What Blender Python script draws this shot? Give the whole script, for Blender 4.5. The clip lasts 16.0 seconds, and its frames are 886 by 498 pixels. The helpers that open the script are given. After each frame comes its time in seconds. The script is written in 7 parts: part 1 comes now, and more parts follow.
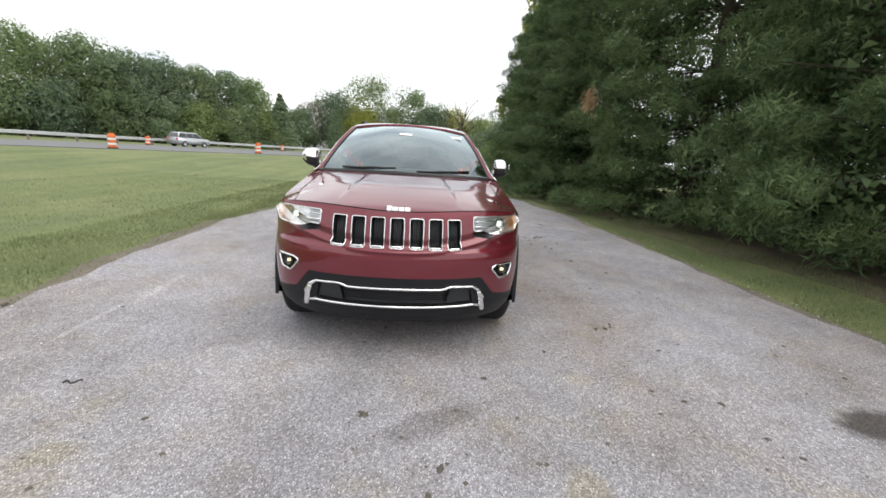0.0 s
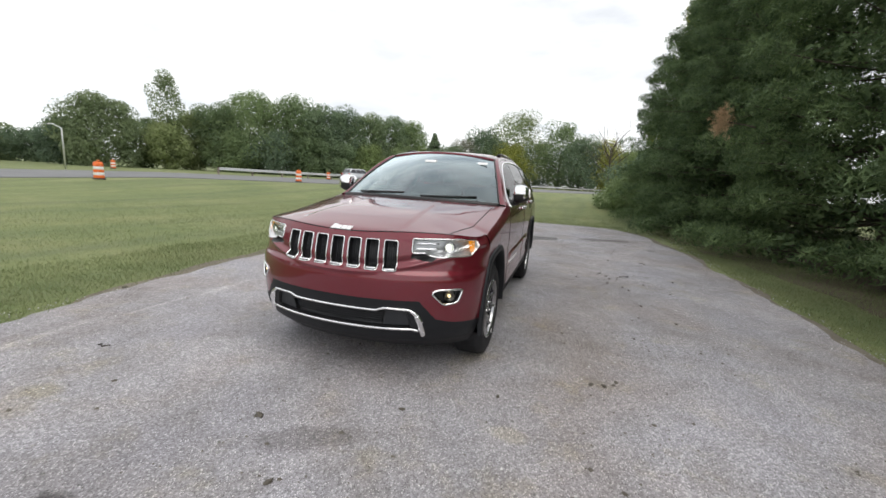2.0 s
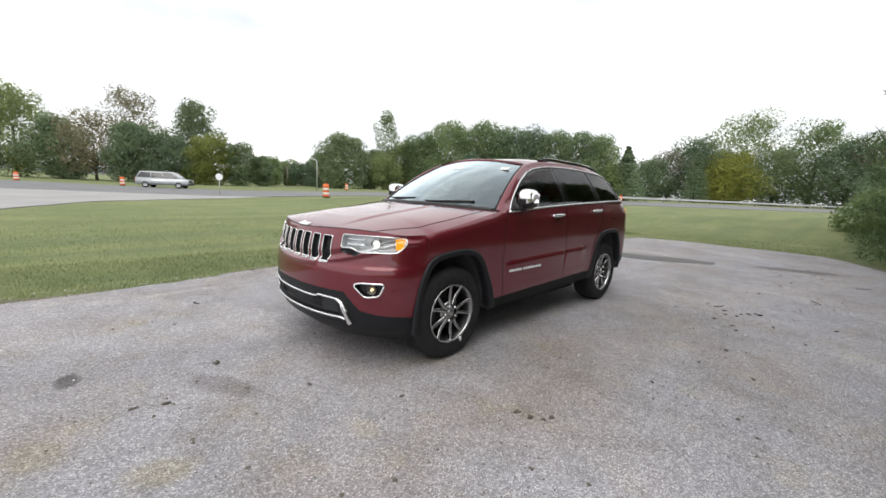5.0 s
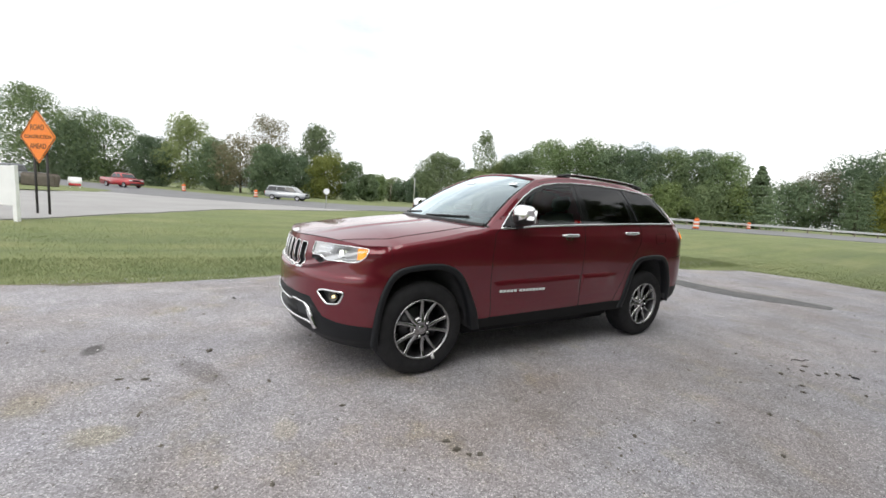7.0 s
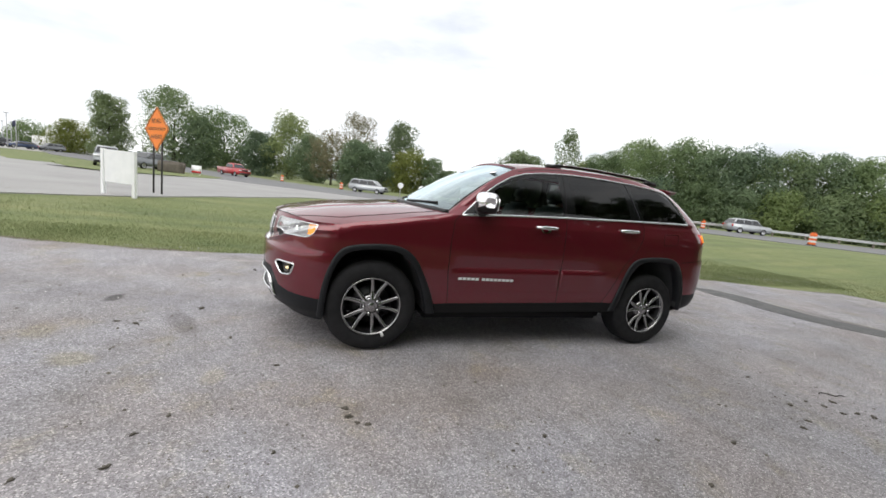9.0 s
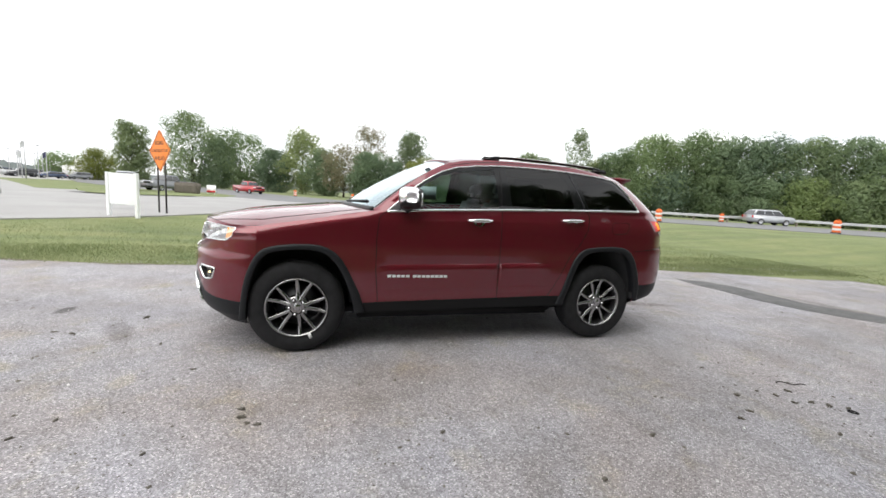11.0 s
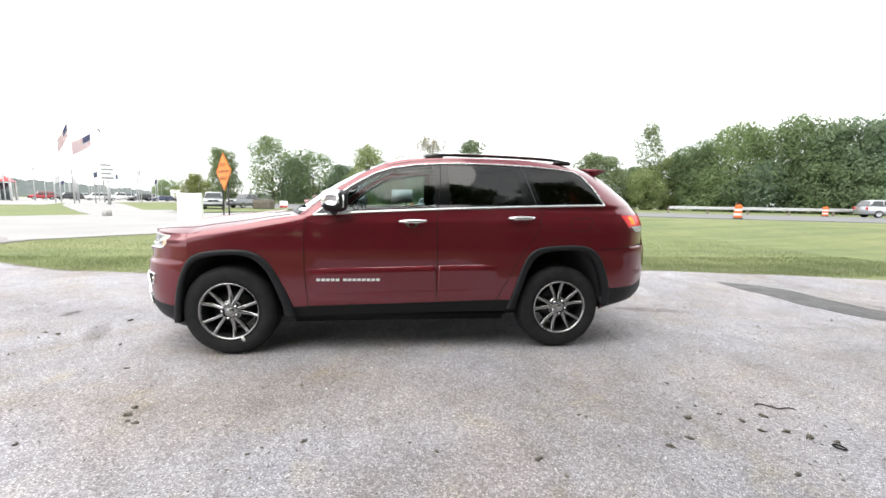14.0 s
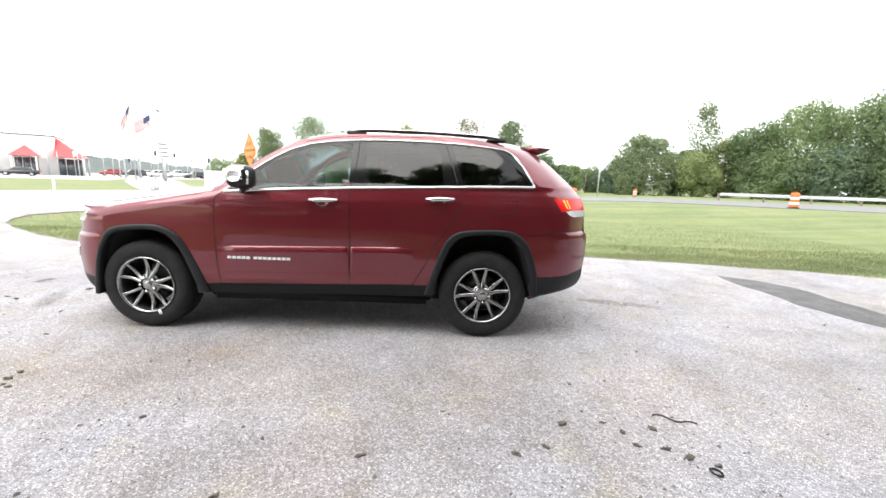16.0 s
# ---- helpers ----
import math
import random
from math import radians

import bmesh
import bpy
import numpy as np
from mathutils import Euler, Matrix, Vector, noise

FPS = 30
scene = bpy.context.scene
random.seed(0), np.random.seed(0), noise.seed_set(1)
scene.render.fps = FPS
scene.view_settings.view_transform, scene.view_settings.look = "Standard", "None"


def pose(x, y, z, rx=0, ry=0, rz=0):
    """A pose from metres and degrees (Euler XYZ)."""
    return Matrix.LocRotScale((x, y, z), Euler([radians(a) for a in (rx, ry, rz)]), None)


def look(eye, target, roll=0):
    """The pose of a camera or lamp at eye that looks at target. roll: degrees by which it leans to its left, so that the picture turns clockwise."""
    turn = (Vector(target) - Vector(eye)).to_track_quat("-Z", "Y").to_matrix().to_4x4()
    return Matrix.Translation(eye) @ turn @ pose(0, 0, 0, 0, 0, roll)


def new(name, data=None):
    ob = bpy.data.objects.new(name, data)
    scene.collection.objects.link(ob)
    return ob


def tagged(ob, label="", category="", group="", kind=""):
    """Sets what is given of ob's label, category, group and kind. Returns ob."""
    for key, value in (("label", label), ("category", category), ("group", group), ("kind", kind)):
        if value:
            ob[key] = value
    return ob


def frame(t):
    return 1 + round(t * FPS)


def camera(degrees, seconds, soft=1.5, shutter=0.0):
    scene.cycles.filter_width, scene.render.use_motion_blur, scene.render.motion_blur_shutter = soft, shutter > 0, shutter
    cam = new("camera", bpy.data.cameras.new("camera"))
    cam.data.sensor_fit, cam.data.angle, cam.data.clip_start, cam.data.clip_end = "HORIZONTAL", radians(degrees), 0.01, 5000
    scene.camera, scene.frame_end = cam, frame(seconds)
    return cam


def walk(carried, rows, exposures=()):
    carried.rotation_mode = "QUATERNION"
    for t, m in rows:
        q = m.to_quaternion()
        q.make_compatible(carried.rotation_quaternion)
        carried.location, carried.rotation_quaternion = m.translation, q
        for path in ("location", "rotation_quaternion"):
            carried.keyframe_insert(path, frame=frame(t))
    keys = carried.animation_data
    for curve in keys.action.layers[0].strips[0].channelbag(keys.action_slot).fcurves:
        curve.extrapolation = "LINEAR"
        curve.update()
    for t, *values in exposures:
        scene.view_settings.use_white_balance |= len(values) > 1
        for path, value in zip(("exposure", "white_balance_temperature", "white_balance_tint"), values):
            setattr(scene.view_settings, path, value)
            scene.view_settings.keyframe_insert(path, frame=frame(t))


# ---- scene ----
cam = camera(97.5, 16.0, soft=1.6)
PATH = [
    (0, (0.125, -3.386, 1.431), (0.266, -1.446, 0.965), 3.7),
    (0.5, (0.481, -3.388, 1.445), (0.339, -1.438, 1.024), 3.1),
    (1, (0.827, -3.383, 1.463), (0.521, -1.444, 1.082), 3.5),
    (1.5, (1.124, -3.245, 1.442), (0.646, -1.338, 1.071), 4.6),
    (2, (1.474, -3.146, 1.432), (0.884, -1.267, 1.082), 3.5),
    (2.5, (1.826, -3.032, 1.448), (1.010, -1.246, 1.069), 3.5),
    (3, (2.080, -2.834, 1.419), (1.171, -1.082, 1.095), 4.1),
    (3.5, (2.339, -2.670, 1.428), (1.303, -0.988, 1.113), 1.7),
    (4, (2.604, -2.547, 1.421), (1.388, -1.014, 1.009), 0.8),
    (4.2, (2.682, -2.493, 1.406), (1.433, -0.977, 1.024), 0.9),
    (6.3, (3.458, -1.721, 1.403), (1.876, -0.536, 1.100), 4.4),
    (6.5, (3.462, -1.628, 1.403), (1.866, -0.466, 1.085), 3.5),
    (7, (3.579, -1.425, 1.416), (1.870, -0.416, 1.169), 4.2),
    (7.5, (3.747, -1.196, 1.407), (2.005, -0.250, 1.136), 5.7),
    (8, (3.805, -0.961, 1.370), (2.068, -0.009, 1.091), 4.7),
    (8.5, (3.873, -0.726, 1.386), (2.121, 0.187, 1.074), 3.0),
    (9, (4.046, -0.508, 1.393), (2.176, 0.138, 1.101), 6.6),
    (9.5, (4.108, -0.323, 1.377), (2.232, 0.309, 1.093), 3.7),
    (9.7, (4.116, -0.243, 1.359), (2.252, 0.416, 1.061), 4.7),
    (11.8, (4.277, 0.572, 1.360), (2.340, 1.010, 1.126), 4.4),
    (12, (4.251, 0.654, 1.361), (2.307, 1.056, 1.119), 5.0),
    (12.5, (4.239, 0.810, 1.370), (2.286, 1.153, 1.108), 3.0),
    (13, (4.307, 1.029, 1.376), (2.335, 1.236, 1.117), 3.9),
    (13.5, (4.353, 1.214, 1.372), (2.374, 1.378, 1.131), 1.7),
    (14, (4.322, 1.438, 1.343), (2.349, 1.659, 1.101), 1.0),
    (14.5, (4.295, 1.680, 1.349), (2.331, 1.899, 1.041), -0.0),
    (15, (4.346, 2.017, 1.346), (2.367, 2.085, 1.059), 1.8),
    (15.5, (4.319, 2.254, 1.332), (2.343, 2.277, 1.024), 0.9),
    (16, (4.211, 2.530, 1.345), (2.240, 2.548, 1.009), 2.0),
]
EXPOSURES = [(0.0, 0.28), (1.5, 0.07), (3.5, 0.03), (4.2, 0.07), (6.3, 0.34), (7.0, 0.24), (7.6, 0.0), (8.5, 0.03), (9.5, 0.23), (12.0, 0.67), (13.0, 0.87), (14.0, 0.96), (16.0, 1.28)]
walk(cam, [(t, look(eye, target, roll)) for t, eye, target, roll in PATH], EXPOSURES)

# ---- light ----
world = bpy.data.worlds.new("world")
scene.world = world
world.use_nodes = True
wn, wl = world.node_tree.nodes, world.node_tree.links
wn.clear()
w_out = wn.new("ShaderNodeOutputWorld")
w_bg = wn.new("ShaderNodeBackground")
w_sky = wn.new("ShaderNodeTexSky")
w_sky.sky_type, w_sky.sun_disc = "NISHITA", False
w_sky.sun_elevation, w_sky.sun_rotation = radians(60), radians(230)
w_dim = wn.new("ShaderNodeMix")
w_dim.data_type, w_dim.blend_type = "RGBA", "MULTIPLY"
w_dim.inputs[0].default_value = 1.0
w_dim.inputs[7].default_value = (0.10, 0.10, 0.10, 1)
w_co = wn.new("ShaderNodeTexCoord")
w_map = wn.new("ShaderNodeMapping")
w_map.inputs["Scale"].default_value = (1.2, 1.2, 4.2)
w_noise = wn.new("ShaderNodeTexNoise")
w_noise.inputs["Scale"].default_value, w_noise.inputs["Detail"].default_value = 2.1, 6
w_ramp = wn.new("ShaderNodeValToRGB")
w_ramp.color_ramp.elements[0].position, w_ramp.color_ramp.elements[0].color = 0.30, (0.70, 0.70, 0.70, 1)
w_ramp.color_ramp.elements[1].position, w_ramp.color_ramp.elements[1].color = 0.50, (1, 1, 1, 1)
w_tone = wn.new("ShaderNodeTexNoise")
w_tone.inputs["Scale"].default_value, w_tone.inputs["Detail"].default_value = 3.3, 5
w_cloud = wn.new("ShaderNodeValToRGB")
w_cloud.color_ramp.elements[0].position, w_cloud.color_ramp.elements[0].color = 0.30, (0.92, 0.95, 0.99, 1)
w_cloud.color_ramp.elements[1].position, w_cloud.color_ramp.elements[1].color = 0.58, (1.22, 1.23, 1.24, 1)
w_mix = wn.new("ShaderNodeMix")
w_mix.data_type = "RGBA"
wl.new(w_sky.outputs[0], w_dim.inputs[6])
wl.new(w_co.outputs["Generated"], w_map.inputs[0])
wl.new(w_map.outputs[0], w_noise.inputs[0])
wl.new(w_map.outputs[0], w_tone.inputs[0])
wl.new(w_noise.outputs[0], w_ramp.inputs[0])
wl.new(w_tone.outputs[0], w_cloud.inputs[0])
wl.new(w_ramp.outputs[0], w_mix.inputs[0])
wl.new(w_dim.outputs[2], w_mix.inputs[6])
wl.new(w_cloud.outputs[0], w_mix.inputs[7])
wl.new(w_mix.outputs[2], w_bg.inputs[0])
wl.new(w_bg.outputs[0], w_out.inputs[0])
w_bg.inputs[1].default_value = 1.0

sun = new("sun", bpy.data.lights.new("sun", "SUN"))
sun.data.energy, sun.data.angle, sun.data.color = 1.5, radians(55), (1.0, 0.96, 0.90)
sun.matrix_world = look((0, 0, 60), (-26, 22, 0))

# ---- materials ----
MATS = {}


def material(name, colour, rough=0.6, metal=0.0, coat=0.0, emit=None, power=0.0):
    m = bpy.data.materials.new(name)
    m.use_nodes = True
    b = m.node_tree.nodes["Principled BSDF"]
    b.inputs["Base Color"].default_value = (*colour, 1)
    b.inputs["Roughness"].default_value = rough
    b.inputs["Metallic"].default_value = metal
    b.inputs["Coat Weight"].default_value = coat
    b.inputs["Coat Roughness"].default_value = 0.03
    if emit:
        b.inputs["Emission Color"].default_value = (*emit, 1)
        b.inputs["Emission Strength"].default_value = power
    MATS[name] = m
    return m


def node(m, kind, **values):
    n = m.node_tree.nodes.new(kind)
    for key, v in values.items():
        n.inputs[key.replace("_", " ")].default_value = v
    return n


def link(m, a, b):
    m.node_tree.links.new(a, b)


def ramp(m, source, stops):
    r = m.node_tree.nodes.new("ShaderNodeValToRGB")
    els = r.color_ramp.elements
    while len(els) < len(stops):
        els.new(0.5)
    for e, (p, c) in zip(els, stops):
        e.position, e.color = p, (*c, 1)
    link(m, source, r.inputs[0])
    return r.outputs[0]


def mix(m, fac, a, b, blend="MIX"):
    n = m.node_tree.nodes.new("ShaderNodeMix")
    n.data_type, n.blend_type = "RGBA", blend
    for slot, v in ((0, fac), (6, a), (7, b)):
        if isinstance(v, (int, float)):
            n.inputs[slot].default_value = v
        elif isinstance(v, tuple):
            n.inputs[slot].default_value = (*v, 1)
        else:
            link(m, v, n.inputs[slot])
    return n.outputs[2]


def coords(m, kind="Object"):
    return m.node_tree.nodes.new("ShaderNodeTexCoord").outputs[kind]


def noise_of(m, co, scale, detail=4, rough=0.55):
    n = node(m, "ShaderNodeTexNoise", Scale=scale, Detail=detail, Roughness=rough)
    link(m, co, n.inputs["Vector"])
    return n.outputs[0]


def bump(m, height, strength=0.3, distance=0.01):
    n = node(m, "ShaderNodeBump", Strength=strength, Distance=distance)
    link(m, height, n.inputs["Height"])
    link(m, n.outputs[0], m.node_tree.nodes["Principled BSDF"].inputs["Normal"])


def base(m):
    return m.node_tree.nodes["Principled BSDF"].inputs["Base Color"]


def varied(name, c1, c2, rough=0.7, scale=6.0, fine=60.0, strength=0.15, metal=0.0):
    """A surface with tone varied at two scales and a little relief."""
    m = material(name, c1, rough, metal)
    co = coords(m)
    a, b = noise_of(m, co, scale, 5), noise_of(m, co, fine, 3)
    tone = ramp(m, a, [(0.3, c1), (0.7, c2)])
    link(m, mix(m, 0.35, tone, ramp(m, b, [(0.3, tuple(v * 0.7 for v in c1)), (0.7, c2)])), base(m))
    bump(m, b, strength, 0.004)
    return m


def leafy(name, dark, mid, light, rough=0.6, through_leaf=0.45, clump=0.55):
    """Leaves: each island its own tone, clumps lighter and darker, some light passing through."""
    m = material(name, mid, rough)
    geo = m.node_tree.nodes.new("ShaderNodeNewGeometry")
    soft = [tuple(0.5 * (u + v) for u, v in zip(c, mid)) for c in (dark, light)]
    tone = ramp(m, geo.outputs["Random Per Island"], [(0.0, soft[0]), (0.5, mid), (1.0, soft[1])])
    big = noise_of(m, coords(m), clump, 3)
    col = mix(m, ramp(m, big, [(0.35, (0, 0, 0)), (0.65, (1, 1, 1))]), mix(m, 0.55, tone, dark), mix(m, 0.45, tone, light))
    info = m.node_tree.nodes.new("ShaderNodeObjectInfo")
    col = mix(m, 1.0, col, ramp(m, info.outputs["Random"], [(0.0, (0.74, 0.78, 0.86)), (0.5, (0.98, 1.0, 1.0)), (1.0, (1.20, 1.16, 1.0))]), "MULTIPLY")
    link(m, col, base(m))
    nt, b = m.node_tree, m.node_tree.nodes["Principled BSDF"]
    tr = nt.nodes.new("ShaderNodeBsdfTranslucent")
    link(m, col, tr.inputs[0])
    mx = nt.nodes.new("ShaderNodeMixShader")
    mx.inputs[0].default_value = through_leaf
    link(m, b.outputs[0], mx.inputs[1])
    link(m, tr.outputs[0], mx.inputs[2])
    link(m, mx.outputs[0], nt.nodes["Material Output"].inputs[0])
    b.inputs["Specular IOR Level"].default_value = 0.25
    return m


# car paint: deep cherry with a pearl flake under clear coat
paint = material("cherry_paint", (0.12, 0.007, 0.017), 0.34, 0.45, 1.0)
_f = noise_of(paint, coords(paint), 900.0, 1)
link(paint, ramp(paint, _f, [(0.3, (0.118, 0.0105, 0.0180)), (0.7, (0.188, 0.0175, 0.0310))]), base(paint))
paint.node_tree.nodes["Principled BSDF"].inputs["Coat IOR"].default_value = 1.65
paint.node_tree.nodes["Principled BSDF"].inputs["Specular IOR Level"].default_value = 0.1
chrome = material("chrome", (0.88, 0.88, 0.89), 0.05, 1.0)
badge = material("badge_silver", (0.85, 0.85, 0.86), 0.25, 0.2)
satin = material("satin_silver", (0.45, 0.45, 0.46), 0.25, 1.0)
wheel_metal = varied("polished_alloy", (0.33, 0.33, 0.335), (0.43, 0.43, 0.435), 0.22, 12, 90, 0.03, 1.0)
wheel_dark = material("rim_barrel_grey", (0.035, 0.035, 0.037), 0.4, 0.8)
disc_metal = material("brake_disc_steel", (0.13, 0.13, 0.135), 0.4, 1.0)
plastic = varied("dark_grey_plastic", (0.018, 0.020, 0.024), (0.027, 0.029, 0.033), 0.45, 9, 400, 0.12)
black = material("black_plastic", (0.010, 0.010, 0.011), 0.4)
rubber = varied("tyre_rubber", (0.014, 0.014, 0.0155), (0.026, 0.026, 0.028), 0.75, 14, 160, 0.25)
rubber.node_tree.nodes["Principled BSDF"].inputs["Specular IOR Level"].default_value = 0.25
pillar_black = material("pillar_black", (0.006, 0.006, 0.007), 0.12)
pillar_black.node_tree.nodes["Principled BSDF"].inputs["Specular IOR Level"].default_value = 0.35
flare_plastic = varied("flare_plastic", (0.009, 0.010, 0.012), (0.014, 0.015, 0.018), 0.5, 9, 400, 0.1)
flare_plastic.node_tree.nodes["Principled BSDF"].inputs["Specular IOR Level"].default_value = 0.3
lamp_silver = material("lamp_silver", (0.55, 0.555, 0.56), 0.28, 0.6)
dark_chrome = material("dark_chrome", (0.10, 0.095, 0.085), 0.2, 0.8)
liner_grey = varied("liner_felt", (0.040, 0.040, 0.044), (0.065, 0.064, 0.068), 0.9, 9, 200, 0.3)
clear_lens = material("clear_lens", (0.70, 0.71, 0.72), 0.22, 0.1, 0.6)
sill_black = material("sill_black", (0.014, 0.014, 0.015), 0.6)
sill_black.node_tree.nodes["Principled BSDF"].inputs["Specular IOR Level"].default_value = 0.15
gap_black = material("shut_line", (0.004, 0.002, 0.002), 0.9)
seat_mat = varied("dark_leather", (0.055, 0.053, 0.050), (0.085, 0.081, 0.076), 0.5, 8, 150, 0.2)
white_paper = material("white_sticker", (0.80, 0.80, 0.80), 0.6)
red_lens = material("red_lens", (0.42, 0.006, 0.006), 0.25, 0, 0.15, (1.0, 0.015, 0.012), 0.16)
red_lens.node_tree.nodes["Principled BSDF"].inputs["Specular IOR Level"].default_value = 0.25
tail_glow = material("tail_glow", (0.9, 0.25, 0.03), 0.3, 0, 0, (1.0, 0.30, 0.03), 1.0)
amber_lens = material("amber_lens", (0.90, 0.30, 0.01), 0.12, 0, 1.0, (1.0, 0.38, 0.02), 0.55)
lamp_glow = material("lamp_glow", (0.9, 0.9, 0.85), 0.2, 0, 0, (0.97, 1.0, 0.86), 1.5)
fog_glow = material("fog_glow", (0.9, 0.8, 0.6), 0.2, 0, 0, (1.0, 0.78, 0.42), 1.2)


def glass(name, tint, gloss=1.0, sheen=(1.0, 1.0, 1.0)):
    m = bpy.data.materials.new(name)
    m.use_nodes = True
    nt = m.node_tree
    nt.nodes.clear()
    out = nt.nodes.new("ShaderNodeOutputMaterial")
    tr, gl = nt.nodes.new("ShaderNodeBsdfTransparent"), nt.nodes.new("ShaderNodeBsdfGlossy")
    tr.inputs[0].default_value = (*tint, 1)
    gl.inputs["Color"].default_value = (*sheen, 1)
    gl.inputs["Roughness"].default_value = 0.01
    fr, mul, mx = nt.nodes.new("ShaderNodeFresnel"), nt.nodes.new("ShaderNodeMath"), nt.nodes.new("ShaderNodeMixShader")
    fr.inputs[0].default_value = 1.52
    mul.operation = "MULTIPLY"
    mul.use_clamp = True
    mul.inputs[1].default_value = gloss
    nt.links.new(fr.outputs[0], mul.inputs[0])
    nt.links.new(mul.outputs[0], mx.inputs[0])
    nt.links.new(tr.outputs[0], mx.inputs[1])
    nt.links.new(gl.outputs[0], mx.inputs[2])
    nt.links.new(mx.outputs[0], out.inputs[0])
    MATS[name] = m
    return m


glass_front = glass("windscreen_glass", (0.55, 0.66, 0.64), 3.3, (0.82, 0.94, 0.98))
glass_door = glass("door_glass", (0.60, 0.72, 0.71), 0.6)
glass_dark = glass("privacy_glass", (0.05, 0.056, 0.058), 0.75)
glass_lamp = glass("lamp_glass", (0.93, 0.94, 0.95), 0.45)


# ---- mesh helpers ----
def mesh_of(name, verts, faces, mat, smooth=True, mats=None, index=None):
    me = bpy.data.meshes.new(name)
    me.from_pydata([tuple(map(float, v)) for v in verts], [], [tuple(map(int, f)) for f in faces])
    for m in mats or [mat]:
        me.materials.append(m)
    if index is not None:
        me.polygons.foreach_set("material_index", np.asarray(index, dtype=np.int32))
    me.polygons.foreach_set("use_smooth", np.full(len(me.polygons), bool(smooth)))
    me.update()
    return me


def thing(name, label, category, at=None, group="", kind=""):
    ob = new(name)
    ob.empty_display_size = 0.1
    if at is not None:
        ob.matrix_world = at
    return tagged(ob, label, category, group, kind)


def part(name, bm, mat, parent, label="", smooth=True):
    """A bmesh, a mesh or (verts, faces) as ONE mesh object under parent."""
    if isinstance(bm, bmesh.types.BMesh):
        me = bpy.data.meshes.new(name)
        bm.to_mesh(me)
        bm.free()
        me.materials.append(mat)
        me.polygons.foreach_set("use_smooth", np.full(len(me.polygons), bool(smooth)))
    elif isinstance(bm, bpy.types.Mesh):
        me = bm
    else:
        me = mesh_of(name, bm[0], bm[1], mat, smooth)
    ob = new(name, me)
    ob.parent = parent
    return tagged(ob, label)


def box(bm, x0, y0, z0, x1, y1, z1, bevel=0.0, m=None):
    r = bmesh.ops.create_cube(bm, size=1.0, matrix=Matrix.Translation(((x0 + x1) / 2, (y0 + y1) / 2, (z0 + z1) / 2)) @ Matrix.Diagonal((x1 - x0, y1 - y0, z1 - z0, 1)))
    vs = r["verts"]
    if bevel:
        es = list({e for v in vs for e in v.link_edges})
        r = bmesh.ops.bevel(bm, geom=es, offset=bevel, segments=2, affect="EDGES")
        vs = list({v for f in r["faces"] for v in f.verts} | {v for v in vs if v.is_valid})
    if m is not None:
        bmesh.ops.transform(bm, matrix=m, verts=[v for v in vs if v.is_valid])
    return bm


def bmbox(*a, **k):
    return box(bmesh.new(), *a, **k)


def lathe(profile, axis="z", seg=32):
    """A turned solid from (radius, height) pairs."""
    vs, fs = [], []
    n = len(profile)
    for i in range(seg):
        a = 2 * math.pi * i / seg
        for r, h in profile:
            p = (r * math.cos(a), r * math.sin(a), h)
            vs.append(p if axis == "z" else (p[2], p[0], p[1]) if axis == "x" else (p[0], p[2], p[1]))
    for i in range(seg):
        j = (i + 1) % seg
        for k in range(n - 1):
            fs.append((i * n + k, j * n + k, j * n + k + 1, i * n + k + 1))
    return vs, fs


def tube(points, radius, seg=8, closed=False, flat=1.0):
    """A tube along points; radius may be one number or one per point."""
    P = [Vector(p) for p in points]
    n = len(P)
    rs = radius if hasattr(radius, "__len__") else [radius] * n
    vs, fs = [], []
    up = Vector((0.13, 0.07, 1)).normalized()
    for i in range(n):
        a, b = P[i - 1] if (i or closed) else P[i], P[(i + 1) % n] if (i < n - 1 or closed) else P[i]
        d = (b - a).normalized()
        s = d.cross(up)
        if s.length < 1e-3:
            s = d.cross(Vector((1, 0, 0)))
        s.normalize()
        u = s.cross(d)
        for k in range(seg):
            c, w = math.cos(2 * math.pi * k / seg), math.sin(2 * math.pi * k / seg)
            vs.append(P[i] + (s * c + u * w * flat) * rs[i])
    for i in range(n if closed else n - 1):
        j = (i + 1) % n
        for k in range(seg):
            l = (k + 1) % seg
            fs.append((i * seg + k, i * seg + l, j * seg + l, j * seg + k))
    if not closed:
        fs.append(tuple(range(seg))[::-1])
        fs.append(tuple((n - 1) * seg + k for k in range(seg)))
    return vs, fs


def join(*pieces):
    vs, fs = [], []
    for v, f in pieces:
        o = len(vs)
        vs.extend(v)
        fs.extend(tuple(i + o for i in g) for g in f)
    return vs, fs


def moved(piece, m):
    return [m @ Vector(v) for v in piece[0]], piece[1]


def curve_at(xs, ys):
    """A smooth curve through the given places (monotone cubic)."""
    xs, ys = np.asarray(xs, float), np.asarray(ys, float)
    d = np.diff(ys) / np.diff(xs)
    m = np.r_[d[0], np.where(d[:-1] * d[1:] > 0, 2 * d[:-1] * d[1:] / (d[:-1] + d[1:] + 1e-12), 0), d[-1]]

    def f(x):
        x = np.clip(np.asarray(x, float), xs[0], xs[-1])
        i = np.clip(np.searchsorted(xs, x) - 1, 0, len(xs) - 2)
        h = xs[i + 1] - xs[i]
        t = (x - xs[i]) / h
        return (ys[i] * (1 + 2 * t) * (1 - t) ** 2 + m[i] * h * t * (1 - t) ** 2 + ys[i + 1] * t * t * (3 - 2 * t) - m[i + 1] * h * t * t * (1 - t))

    return f


